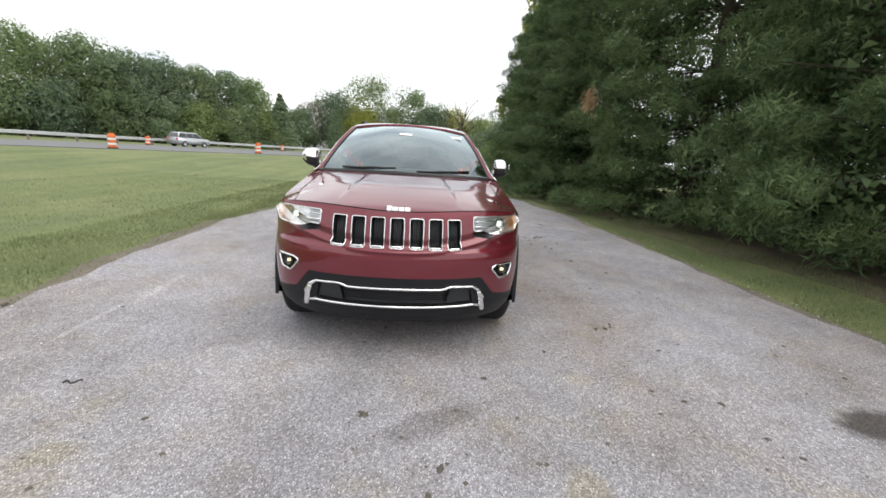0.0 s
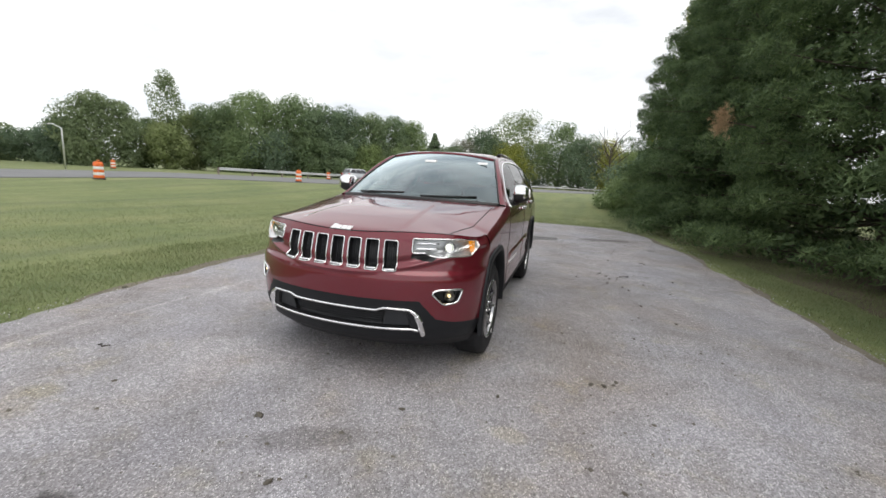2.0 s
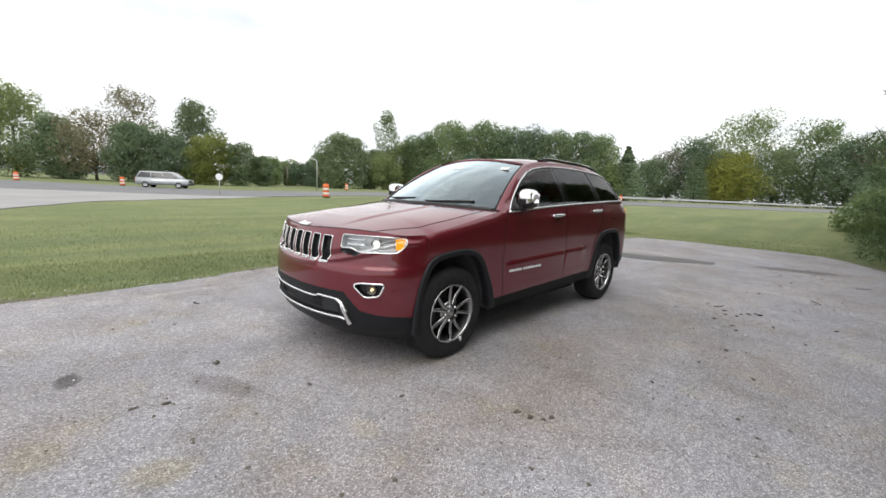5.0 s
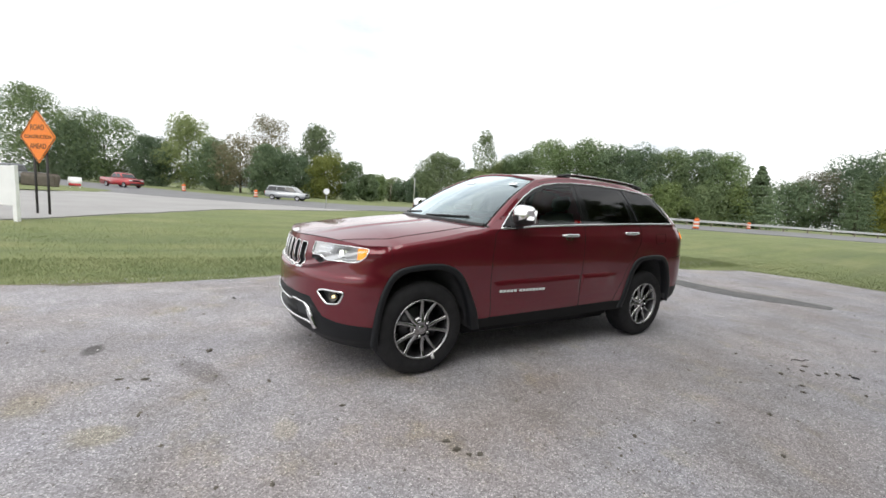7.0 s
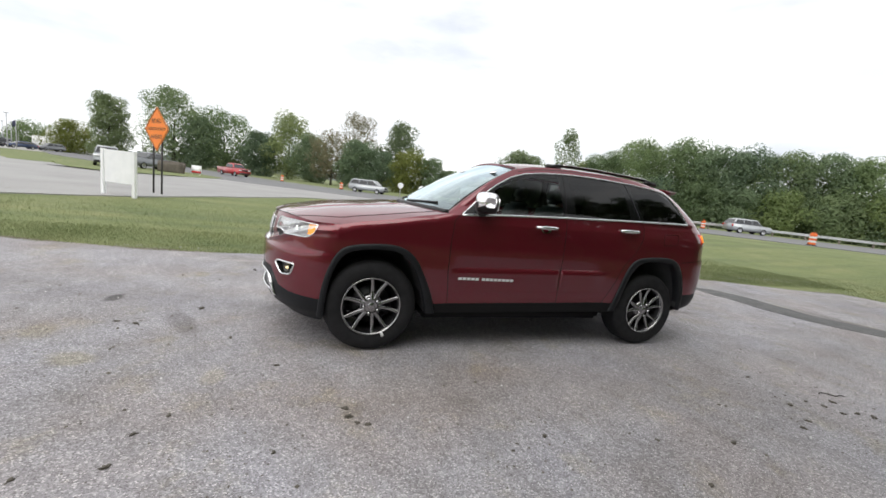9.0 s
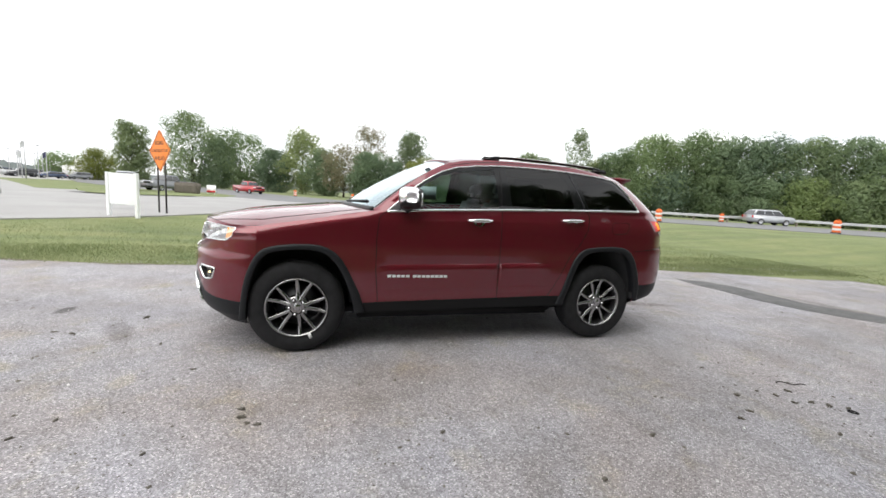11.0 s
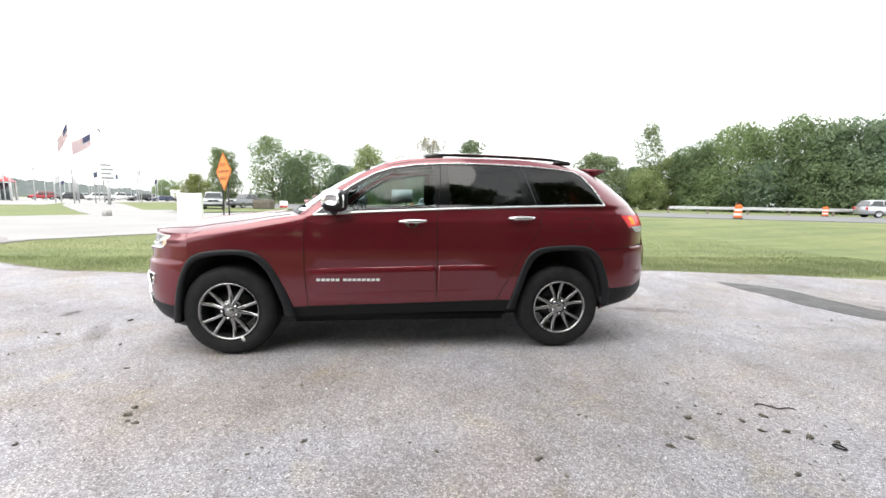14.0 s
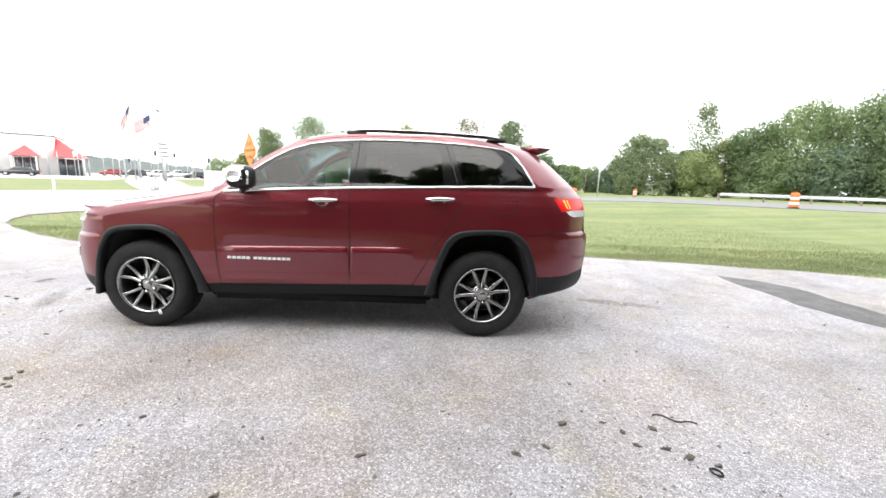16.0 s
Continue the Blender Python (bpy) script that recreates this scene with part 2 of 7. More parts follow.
def inside(poly, X, Y):
    """Which of the places (X, Y) lie inside the polygon."""
    res = np.zeros(np.shape(X), bool)
    n = len(poly)
    for i in range(n):
        (x1, y1), (x2, y2) = poly[i], poly[(i + 1) % n]
        if y1 == y2:
            continue
        cross = ((y1 > Y) != (y2 > Y)) & (X < (x2 - x1) * (Y - y1) / (y2 - y1) + x1)
        res ^= cross
    return res


def snap(poly, X, Y, reach):
    """Moves the grid places near the polygon's edge onto it."""
    n = len(poly)
    for i in range(n):
        (x1, y1), (x2, y2) = poly[i], poly[(i + 1) % n]
        dx, dy = x2 - x1, y2 - y1
        t = np.clip(((X - x1) * dx + (Y - y1) * dy) / (dx * dx + dy * dy + 1e-12), 0, 1)
        px, py = x1 + t * dx, y1 + t * dy
        near = np.hypot(X - px, Y - py) < reach
        X[near], Y[near] = px[near], py[near]


def rounded(points, r, seg=4):
    """A polygon with its corners rounded."""
    out = []
    n = len(points)
    for i in range(n):
        p, a, b = (np.array(points[k % n], float) for k in (i, i - 1, i + 1))
        da, db = a - p, b - p
        la, lb = np.linalg.norm(da), np.linalg.norm(db)
        q = min(r, la * 0.45, lb * 0.45)
        s, e = p + da / la * q, p + db / lb * q
        for k in range(seg + 1):
            t = k / seg
            out.append(tuple((1 - t) ** 2 * s + 2 * t * (1 - t) * p + t * t * e))
    return out


def along(points, step, closed=True):
    """Even steps along a polyline."""
    P = np.array(points + ([points[0]] if closed else []), float)
    L = np.r_[0, np.cumsum(np.linalg.norm(np.diff(P, axis=0), axis=1))]
    n = max(2, int(L[-1] / step))
    s = np.linspace(0, L[-1], n, endpoint=not closed)
    return [tuple(np.interp(v, L, P[:, k]) for k in range(P.shape[1])) for v in s]


def grid_faces(n, m):
    i, j = np.meshgrid(np.arange(n - 1), np.arange(m - 1), indexing="ij")
    a = (i * m + j).ravel()
    return np.stack([a, a + m, a + m + 1, a + 1], 1)

# ---- ground ----
def ease(v):
    v = np.clip(v, 0, 1)
    return v * v * (3 - 2 * v)


def dip(x, y):
    """The land: level round the drive, a low bank up to the highway, a slow rise at the dealer's."""
    r, az = np.hypot(x, y), np.degrees(np.arctan2(-np.asarray(x, float), y))
    bank = 0.5 * ease((r - 15.5) / 11) * ease((78 - az) / 26) * ease((az + 35) / 20)
    return bank + 0.003 * np.clip(r - 40, 0, 80) * ease((az - 85) / 25) * ease((190 - az) / 30)


grass_mat = material("mown_grass", (0.06, 0.10, 0.02), 0.9)
_co = coords(grass_mat)
_mow = grass_mat.node_tree.nodes.new("ShaderNodeMapping")
_mow.inputs["Scale"].default_value, _mow.inputs["Rotation"].default_value = (0.9, 0.09, 1.0), (0, 0, 0.5)
link(grass_mat, _co, _mow.inputs[0])
_streak = noise_of(grass_mat, _mow.outputs[0], 1.0, 4)
_a, _b, _c = noise_of(grass_mat, _co, 0.35, 5), noise_of(grass_mat, _co, 3.0, 6, 0.7), noise_of(grass_mat, _co, 45.0, 3, 0.7)
_t = ramp(grass_mat, _a, [(0.36, (0.082, 0.112, 0.040)), (0.50, (0.128, 0.150, 0.062)), (0.64, (0.225, 0.212, 0.118))])
_t = mix(grass_mat, 0.45, _t, ramp(grass_mat, _b, [(0.36, (0.062, 0.102, 0.030)), (0.64, (0.255, 0.250, 0.125))]))
_t = mix(grass_mat, 0.5, _t, ramp(grass_mat, _c, [(0.3, (0.105, 0.135, 0.048)), (0.7, (0.20, 0.235, 0.095))]))
_t = mix(grass_mat, 1.0, _t, ramp(grass_mat, _streak, [(0.36, (0.82, 0.86, 0.84)), (0.50, (1.0, 1.02, 0.93)), (0.64, (1.16, 1.12, 1.05))]), "MULTIPLY")
link(grass_mat, _t, base(grass_mat))
bump(grass_mat, _c, 0.45, 0.03)

drive_mat = material("chipseal", (0.24, 0.23, 0.225), 0.85)
_co = coords(drive_mat)
_v = node(drive_mat, "ShaderNodeTexVoronoi", Scale=80.0)
link(drive_mat, _co, _v.inputs["Vector"])
_vb = node(drive_mat, "ShaderNodeTexVoronoi", Scale=185.0)
link(drive_mat, _co, _vb.inputs["Vector"])
_stone = ramp(drive_mat, _v.outputs["Color"], [(0.0, (0.09, 0.089, 0.091)), (0.5, (0.26, 0.258, 0.262)), (0.85, (0.50, 0.497, 0.505)), (1.0, (0.76, 0.757, 0.765))])
_stone2 = ramp(drive_mat, _vb.outputs["Color"], [(0.0, (0.14, 0.138, 0.138)), (0.6, (0.285, 0.283, 0.284)), (1.0, (0.47, 0.467, 0.470))])
_big = noise_of(drive_mat, _co, 0.55, 6, 0.6)
_mid = noise_of(drive_mat, _co, 2.6, 6, 0.65)
_st = mix(drive_mat, 0.35, _stone2, _stone)
_vc = node(drive_mat, "ShaderNodeTexVoronoi", Scale=125.0)
_sq = drive_mat.node_tree.nodes.new("ShaderNodeMapping")
_sq.inputs["Scale"].default_value, _sq.inputs["Rotation"].default_value = (1.0, 0.62, 1.0), (0, 0, 0.6)
link(drive_mat, _co, _sq.inputs[0])
link(drive_mat, _sq.outputs[0], _vc.inputs["Vector"])
_pick = ramp(drive_mat, _vc.outputs["Color"], [(0.63, (0, 0, 0)), (0.70, (1, 1, 1))])
_near = ramp(drive_mat, _vc.outputs["Distance"], [(0.30, (1, 1, 1)), (0.45, (0, 0, 0))])
_st = mix(drive_mat, mix(drive_mat, 1.0, _pick, _near, "MULTIPLY"), _st, (0.60, 0.592, 0.585))
_hole = ramp(drive_mat, _vc.outputs["Color"], [(0.30, (1, 1, 1)), (0.36, (0, 0, 0))])
_st = mix(drive_mat, mix(drive_mat, 1.0, _hole, _near, "MULTIPLY"), _st, (0.13, 0.126, 0.122))
_st = mix(drive_mat, 1.0, _st, ramp(drive_mat, _big, [(0.34, (0.80, 0.785, 0.77)), (0.52, (1.0, 1.0, 1.0)), (0.68, (1.17, 1.17, 1.18))]), "MULTIPLY")
_st = mix(drive_mat, 0.8, _st, ramp(drive_mat, _mid, [(0.28, (0.74, 0.72, 0.68)), (0.50, (1.0, 1.0, 1.0)), (0.74, (1.15, 1.14, 1.13))]), "MULTIPLY")
_tan = noise_of(drive_mat, _co, 0.8, 4)
_st = mix(drive_mat, 0.65, _st, ramp(drive_mat, _tan, [(0.34, (0.99, 0.99, 1.02)), (0.48, (1.0, 0.98, 0.95)), (0.62, (1.03, 0.945, 0.87))]), "MULTIPLY")
_moss = noise_of(drive_mat, _co, 1.7, 5, 0.7)
_st = mix(drive_mat, 0.65, _st, ramp(drive_mat, _moss, [(0.55, (1.0, 1.0, 1.0)), (0.66, (1.02, 0.98, 0.80))]), "MULTIPLY")
_warp = noise_of(drive_mat, _co, 9.0, 6, 0.75)
# stains with a shape of their own: x, y, half length, half width, turn, tint, how strong
STAINS = [
    (-0.43, -2.29, 0.13, 0.075, 0, (0.35, 0.34, 0.33), 0.9), (0.25, -1.54, 0.32, 0.12, 30, (0.55, 0.53, 0.51), 0.7), (2.98, -1.50, 0.30, 0.17, 15, (0.26, 0.25, 0.24), 1.0),
    (0.96, -1.99, 0.17, 0.12, 60, (1.0, 0.95, 0.70), 0.7), (-1.49, -1.78, 0.14, 0.10, 0, (0.90, 0.87, 0.70), 0.7), (0.44, -2.42, 0.18, 0.12, 20, (0.98, 0.93, 0.70), 0.6), (1.29, -1.07, 0.12, 0.08, 0, (1.05, 1.0, 0.80), 0.6),
    (-0.24, 4.65, 0.55, 0.10, 75, (0.62, 0.60, 0.58), 0.8), (2.64, 8.80, 0.85, 0.28, 20, (0.48, 0.47, 0.46), 0.9), (0.27, 8.09, 0.75, 0.16, 12, (0.66, 0.65, 0.64), 0.8),
    (-2.47, -1.22, 0.50, 0.060, 95, (1.40, 1.39, 1.38), 0.7), (-2.39, -0.41, 0.42, 0.035, 91, (1.45, 1.44, 1.42), 0.7), (-2.35, 0.40, 0.46, 0.055, 94, (1.35, 1.34, 1.33), 0.6), (-2.56, -2.18, 0.7, 0.12, 60, (1.25, 1.24, 1.22), 0.5), (-0.96, -0.95, 0.6, 0.35, 0, (1.2, 1.2, 1.19), 0.5), (1.65, 0.98, 1.6, 0.5, 88, (0.90, 0.84, 0.76), 0.6),
]
for sx, sy, la, lb, turn, tint, power in STAINS:
    mp = drive_mat.node_tree.nodes.new("ShaderNodeMapping")
    mp.vector_type = "TEXTURE"
    mp.inputs["Location"].default_value, mp.inputs["Rotation"].default_value, mp.inputs["Scale"].default_value = (sx, sy, 0), (0, 0, radians(turn)), (la * 1.7, lb * 1.7, 1)
    link(drive_mat, _co, mp.inputs[0])
    ln = drive_mat.node_tree.nodes.new("ShaderNodeVectorMath")
    ln.operation = "LENGTH"
    link(drive_mat, mp.outputs[0], ln.inputs[0])
    ad = drive_mat.node_tree.nodes.new("ShaderNodeMath")
    ad.operation = "MULTIPLY_ADD"
    link(drive_mat, _warp, ad.inputs[0])
    ad.inputs[1].default_value = 0.66
    link(drive_mat, ln.outputs["Value"], ad.inputs[2])
    keep = tuple(1 + (v - 1) * power for v in tint)
    _st = mix(drive_mat, 1.0, _st, mix(drive_mat, ramp(drive_mat, ad.outputs[0], [(0.69, (1, 1, 1)), (0.97, (0, 0, 0))]), (1.0, 1.0, 1.0), keep), "MULTIPLY")
link(drive_mat, mix(drive_mat, 1.0, _st, (0.990, 0.976, 1.036), "MULTIPLY"), base(drive_mat))
bump(drive_mat, _v.outputs["Distance"], 0.5, 0.006)

road_mat = varied("asphalt_road", (0.14, 0.14, 0.147), (0.20, 0.20, 0.207), 0.85, 0.4, 30, 0.3)
side_mat = varied("pale_side_road", (0.27, 0.265, 0.26), (0.36, 0.355, 0.35), 0.85, 0.3, 25, 0.3)
path_mat = varied("pale_concrete", (0.34, 0.335, 0.325), (0.42, 0.415, 0.40), 0.85, 0.5, 20, 0.2)

# one sheet, finer near the drive
_ax = np.r_[-1500, -900, -600, -400, -280, -200, np.arange(-160, -40, 6), np.arange(-40, 20, 1.5), np.arange(20, 60, 6), 80, 120, 200, 350, 600, 900, 1500]
_ay = np.r_[-1500, -900, -600, -400, -260, -180, np.arange(-140, -40, 6), np.arange(-40, 40, 1.5), np.arange(40, 100, 6), 120, 160, 220, 320, 500, 800, 1500]
GX, GY = np.meshgrid(_ax, _ay, indexing="ij")
GZ = dip(GX, GY) - 0.03
tagged(new("ground", mesh_of("ground", np.stack([GX, GY, GZ], -1).reshape(-1, 3), grid_faces(len(_ax), len(_ay)), grass_mat)), "mown grass verge with dry patches", "grass", kind="structure")


def sheet(name, outline, lift, mat, label, category, step=1.0):
    """A flat paved sheet with an outline, laid on the land."""
    bm = bmesh.new()
    vs = [bm.verts.new((x, y, 0)) for x, y in outline]
    bm.faces.new(vs)
    bmesh.ops.triangulate(bm, faces=bm.faces[:])
    for _ in range(7):
        long = [e for e in bm.edges if e.calc_length() > step]
        if not long:
            break
        bmesh.ops.subdivide_edges(bm, edges=long, cuts=1)
        bmesh.ops.triangulate(bm, faces=[f for f in bm.faces if len(f.verts) > 3])
    for v in bm.verts:
        v.co.z = float(dip(v.co.x, v.co.y)) + lift
    bmesh.ops.recalc_face_normals(bm, faces=bm.faces)
    if sum(f.normal.z for f in bm.faces) < 0:
        bmesh.ops.reverse_faces(bm, faces=bm.faces[:])
    rim = bmesh.ops.extrude_edge_only(bm, edges=[e for e in bm.edges if e.is_boundary])
    for v in rim["geom"]:
        if isinstance(v, bmesh.types.BMVert):
            v.co.z -= 0.06
    me = bpy.data.meshes.new(name)
    bm.to_mesh(me)
    bm.free()
    me.materials.append(mat)
    return tagged(new(name, me), label, category, kind="structure")


def ragged(points, step, amount, seed):
    """An outline with a slightly uneven edge."""
    out = []
    for x, y in along(points, step):
        n = noise.noise_vector((x * 0.9 + seed, y * 0.9, seed)) * amount + noise.noise_vector((x * 4 + seed, y * 4, seed)) * amount * 0.4
        out.append((x + n.x, y + n.y))
    return out


drive_edge = [(-2.92, -3.06), (-3.03, -0.95), (-3.39, 0.92), (-3.50, 4.03), (-3.02, 6.93), (-2.48, 9.07), (-2.10, 10.23), (-1.65, 12.05), (-0.38, 12.57), (1.49, 12.62), (2.86, 12.66), (3.83, 11.24), (4.25, 7.67), (4.33, 4.50), (4.32, 1.58), (4.55, -3.00), (4.90, -9.00), (5.50, -14.00), (7.40, -22.00), (9.40, -40.00), (-2.00, -40.00), (-2.20, -26.00), (-4.00, -20.50), (-7.00, -19.00), (-11.00, -18.60), (-11.00, -9.60), (-8.92, -9.49), (-8.14, -9.59), (-7.28, -9.61), (-6.33, -9.06), (-5.14, -7.89), (-4.45, -7.00), (-3.67, -5.73), (-3.10, -4.36)]
soil = varied("verge_soil", (0.105, 0.088, 0.066), (0.21, 0.185, 0.145), 0.95, 2.2, 45, 0.6)
mid_ = np.mean([q for q in drive_edge if q[1] > -6 and q[0] > -6], axis=0)
soil_edge = [(x + 0.16 * math.copysign(1, x - mid_[0]), y + (0.16 if y > 12 else -0.12 if x < -5 and y > -9 else 0.0)) for x, y in drive_edge]
sheet("verge_soil", ragged(soil_edge, 0.22, 0.17, 5.0), -0.014, soil, "bare brown soil along the drive's edge", "soil", 1.2)
sheet("drive", ragged(drive_edge, 0.16, 0.17, 3.0), 0.0, drive_mat, "pale worn chip-seal drive with a ragged grassy edge", "driveway", 1.2)
side_edge = [(-8.30, -9.85), (-10.34, -8.00), (-13.12, -5.80), (-15.05, -5.06), (-17.70, -3.48), (-22.28, -1.12), (-26.58, 5.24), (-28.83, 9.54), (-30.00, 14.00), (-33.00, 12.00), (-36.00, 5.00), (-41.00, -5.00), (-47.00, -9.40), (-40.16, -8.87), (-34.90, -12.86), (-31.39, -15.76), (-32.50, -18.50), (-35.50, -22.50), (-60.00, -40.00), (-75.00, -52.00), (-70.00, -56.00), (-50.00, -41.00), (-30.50, -24.50), (-25.84, -20.10), (-23.21, -22.11), (-19.55, -23.68), (-11.50, -26.50), (-10.30, -18.00), (-9.20, -10.80)]
sheet("side_road", ragged(side_edge, 1.2, 0.2, 7.0), 0.004, side_mat, "pale concrete side road meeting the highway", "road", 2.5)
near = [(32, 148), (19, 112), (8, 84), (0, 64), (-7.5, 49), (-12.5, 39.5), (-16.5, 32), (-20, 25), (-24, 17.5), (-28.5, 10.5), (-33, 3), (-38.5, -6), (-50, -20), (-75, -40), (-130, -72), (-230, -120), (-420, -200)]
farr = [(-428, -182), (-238, -102), (-140, -54), (-88, -22), (-64, -6), (-53, 4), (-45, 14), (-39, 23), (-35, 32), (-31.5, 44), (-27, 56), (-21, 70), (-12.5, 88), (0, 112), (17, 146)]
sheet("highway", near + farr, 0.012, road_mat, "grey four-lane asphalt highway", "road", 3.5)
sheet("dealer_lot", [(-51, -44), (-66, -53), (-76, -51.5), (-100, -46), (-150, -64), (-160, -135), (-60, -135), (-38, -100), (-41, -70), (-46, -52)], 0.006, path_mat, "pale paved car lot of the dealer", "car park", 5)
sheet("grass_island", ragged([(-33, -16.0), (-36, -13.4), (-40.5, -10.2), (-46, -10.2), (-51, -13.5), (-54, -17), (-52, -26), (-42, -23.5), (-36.5, -20.3), (-33.6, -18.0)], 0.8, 0.3, 15.0), 0.03, grass_mat, "small mown grass island beside the highway", "grass", 3)

# ---- the red sport utility vehicle (front axle at y = 0, nose towards -y) ----
c_width = curve_at([-0.30, 0.0, 0.6, 1.5, 2.5, 3.0, 3.4, 3.9], [0.945, 0.952, 0.955, 0.962, 0.962, 0.958, 0.95, 0.93])
c_off = curve_at([0.25, 0.34, 0.43, 0.50, 0.62, 0.735, 0.765, 0.80, 0.95, 1.08, 1.15, 1.18, 1.25, 1.31, 1.8],
                 [-0.06, -0.030, -0.010, 0.0, -0.004, -0.007, -0.004, -0.002, 0.003, 0.0, -0.006, -0.014, -0.038, -0.058, -0.058])
c_plain = curve_at([0.25, 0.34, 0.43, 0.55, 0.80, 0.95, 1.08, 1.15, 1.25, 1.31, 1.8], [-0.06, -0.03, -0.01, 0.0, 0.0, 0.003, 0.0, -0.008, -0.038, -0.058, -0.058])
c_belt = curve_at([-0.3, 0.68, 1.08, 1.56, 2.05, 2.57, 2.84, 3.12, 3.3, 3.9], [1.19, 1.208, 1.241, 1.266, 1.288, 1.309, 1.319, 1.328, 1.332, 1.336])
c_top = curve_at([-0.92, -0.7, -0.45, -0.30, -0.2, 0, 0.15, 0.33, 0.5, 0.62, 0.77, 0.87, 1.02, 1.17, 1.32, 1.5, 1.74, 2.0, 2.4, 2.8, 3.0, 3.2, 3.33, 3.45, 3.6, 3.72, 3.79, 3.822, 3.830, 3.850, 3.862],
                 [1.01, 1.02, 1.035, 1.045, 1.068, 1.103, 1.130, 1.166, 1.197, 1.220, 1.318, 1.402, 1.520, 1.613, 1.680, 1.724, 1.743, 1.750, 1.746, 1.733, 1.720, 1.698, 1.660, 1.585, 1.450, 1.333, 1.25, 1.13, 0.965, 0.94, 0.90])
c_low = curve_at([-0.30, 0.5, 2.4, 3.36, 3.55, 3.68, 3.79, 3.845, 3.862], [0.30, 0.335, 0.36, 0.345, 0.365, 0.395, 0.44, 0.53, 0.80])
c_back = curve_at([0.36, 0.395, 0.44, 0.53, 0.62, 0.75, 0.90, 0.94, 0.965, 1.13, 1.25, 1.333, 1.45, 1.585, 1.66, 1.70, 1.75], [3.53, 3.68, 3.79, 3.835, 3.852, 3.862, 3.862, 3.850, 3.830, 3.822, 3.79, 3.72, 3.60, 3.45, 3.33, 3.2, 2.95])
c_hood = curve_at([-0.92, -0.86, -0.80, -0.69, -0.5, -0.28, 0.0, 0.25, 0.40, 0.7], [1.02, 1.045, 1.072, 1.098, 1.132, 1.165, 1.195, 1.224, 1.238, 1.25])
c_roof = curve_at([1.2, 1.27, 1.5, 1.74, 2.0, 2.4, 2.8, 3.1, 3.25, 3.4], [1.705, 1.732, 1.768, 1.784, 1.790, 1.788, 1.772, 1.750, 1.732, 1.69])


def side_x(y, z):
    """Half width of the body at a place along it and a height."""
    y, z = np.asarray(y, float), np.asarray(z, float)
    k = np.clip((y - 0.63) / 0.12, 0, 1) * np.clip((2.32 - y) / 0.30, 0, 1)
    x = c_width(y) + k * c_off(z - 0.022 * (y - 1.3)) + (1 - k) * c_plain(z)
    u = np.clip((z - c_belt(y)) / 0.40, 0, 1.3)
    x = x - 0.165 * u - 0.055 * u * u
    fend = np.clip((0.76 - y) / 0.3, 0, 1)
    q = np.clip(1 - (c_top(y) - z) / 0.075, 0, 1)
    x = x - fend * 0.032 * q ** 2.2
    d = c_back(np.clip(z, 0.36, 1.75)) - y
    return x - 0.23 * np.clip(1 - d / 0.44, 0, 1) ** 2.4


# nose: plan curve from side to side, by its length
NW, NE, ND, NP = 0.946, -0.30, 0.62, 2.2
_a = np.linspace(0, math.pi / 2, 600)
_px, _py = NW * np.sin(_a) ** (2 / NP), NE - ND * np.cos(_a) ** (2 / NP)
_pl = np.r_[0, np.cumsum(np.hypot(np.diff(_px), np.diff(_py)))]
NOSE = _pl[-1]


def s_of_x(x):
    return math.copysign(float(np.interp(abs(x), _px, _pl)), x)


def s_of_y(y):
    return float(np.interp(y, _py, _pl))


c_nose = curve_at([0.22, 0.28, 0.33, 0.42, 0.55, 0.65, 0.74, 0.79, 0.825, 0.85, 0.95, 1.03, 1.08], [-0.20, -0.12, -0.06, -0.022, -0.006, 0.0, -0.002, -0.010, -0.034, -0.040, -0.058, -0.080, -0.10])
SLOTS = [(-0.395 + 0.13167 * i) for i in range(7)]
slot_polys = [rounded([(x - 0.0455, 0.816), (x + 0.0455, 0.816), (x + 0.0475, 1.014), (x - 0.0475, 1.014)], 0.014) for x in SLOTS]


def to_s(poly):
    return [(s_of_x(x), z) for x, z in poly]


lamp_poly = [(s_of_x(0.538), 0.938), (s_of_x(0.620), 0.942), (s_of_x(0.662), 0.920), (s_of_x(0.705), 0.914), (s_of_x(0.77), 0.920), (s_of_x(0.84), 0.918), (s_of_y(-0.545), 0.922), (s_of_y(-0.490), 0.964), (s_of_y(-0.468), 1.024),
             (s_of_x(0.84), 1.034), (s_of_x(0.70), 1.036), (s_of_x(0.541), 1.034)]
lamp_poly = rounded(lamp_poly, 0.014, 2)
under_poly = [(s_of_x(0.538), 0.937), (s_of_x(0.620), 0.940), (s_of_x(0.662), 0.918), (s_of_x(0.70), 0.912), (s_of_x(0.66), 0.886), (s_of_x(0.53), 0.902)]
fog_poly = rounded([(s_of_x(0.662), 0.680), (s_of_x(0.705), 0.700), (s_of_x(0.842), 0.698), (s_of_x(0.815), 0.606), (s_of_x(0.738), 0.594)], 0.026)
intake_poly = [(s_of_x(x), z) for x, z in ((-0.52, 0.552), (-0.375, 0.552), (-0.31, 0.530), (0.31, 0.530), (0.375, 0.552), (0.52, 0.552), (0.555, 0.425), (0.0, 0.420), (-0.555, 0.425))]
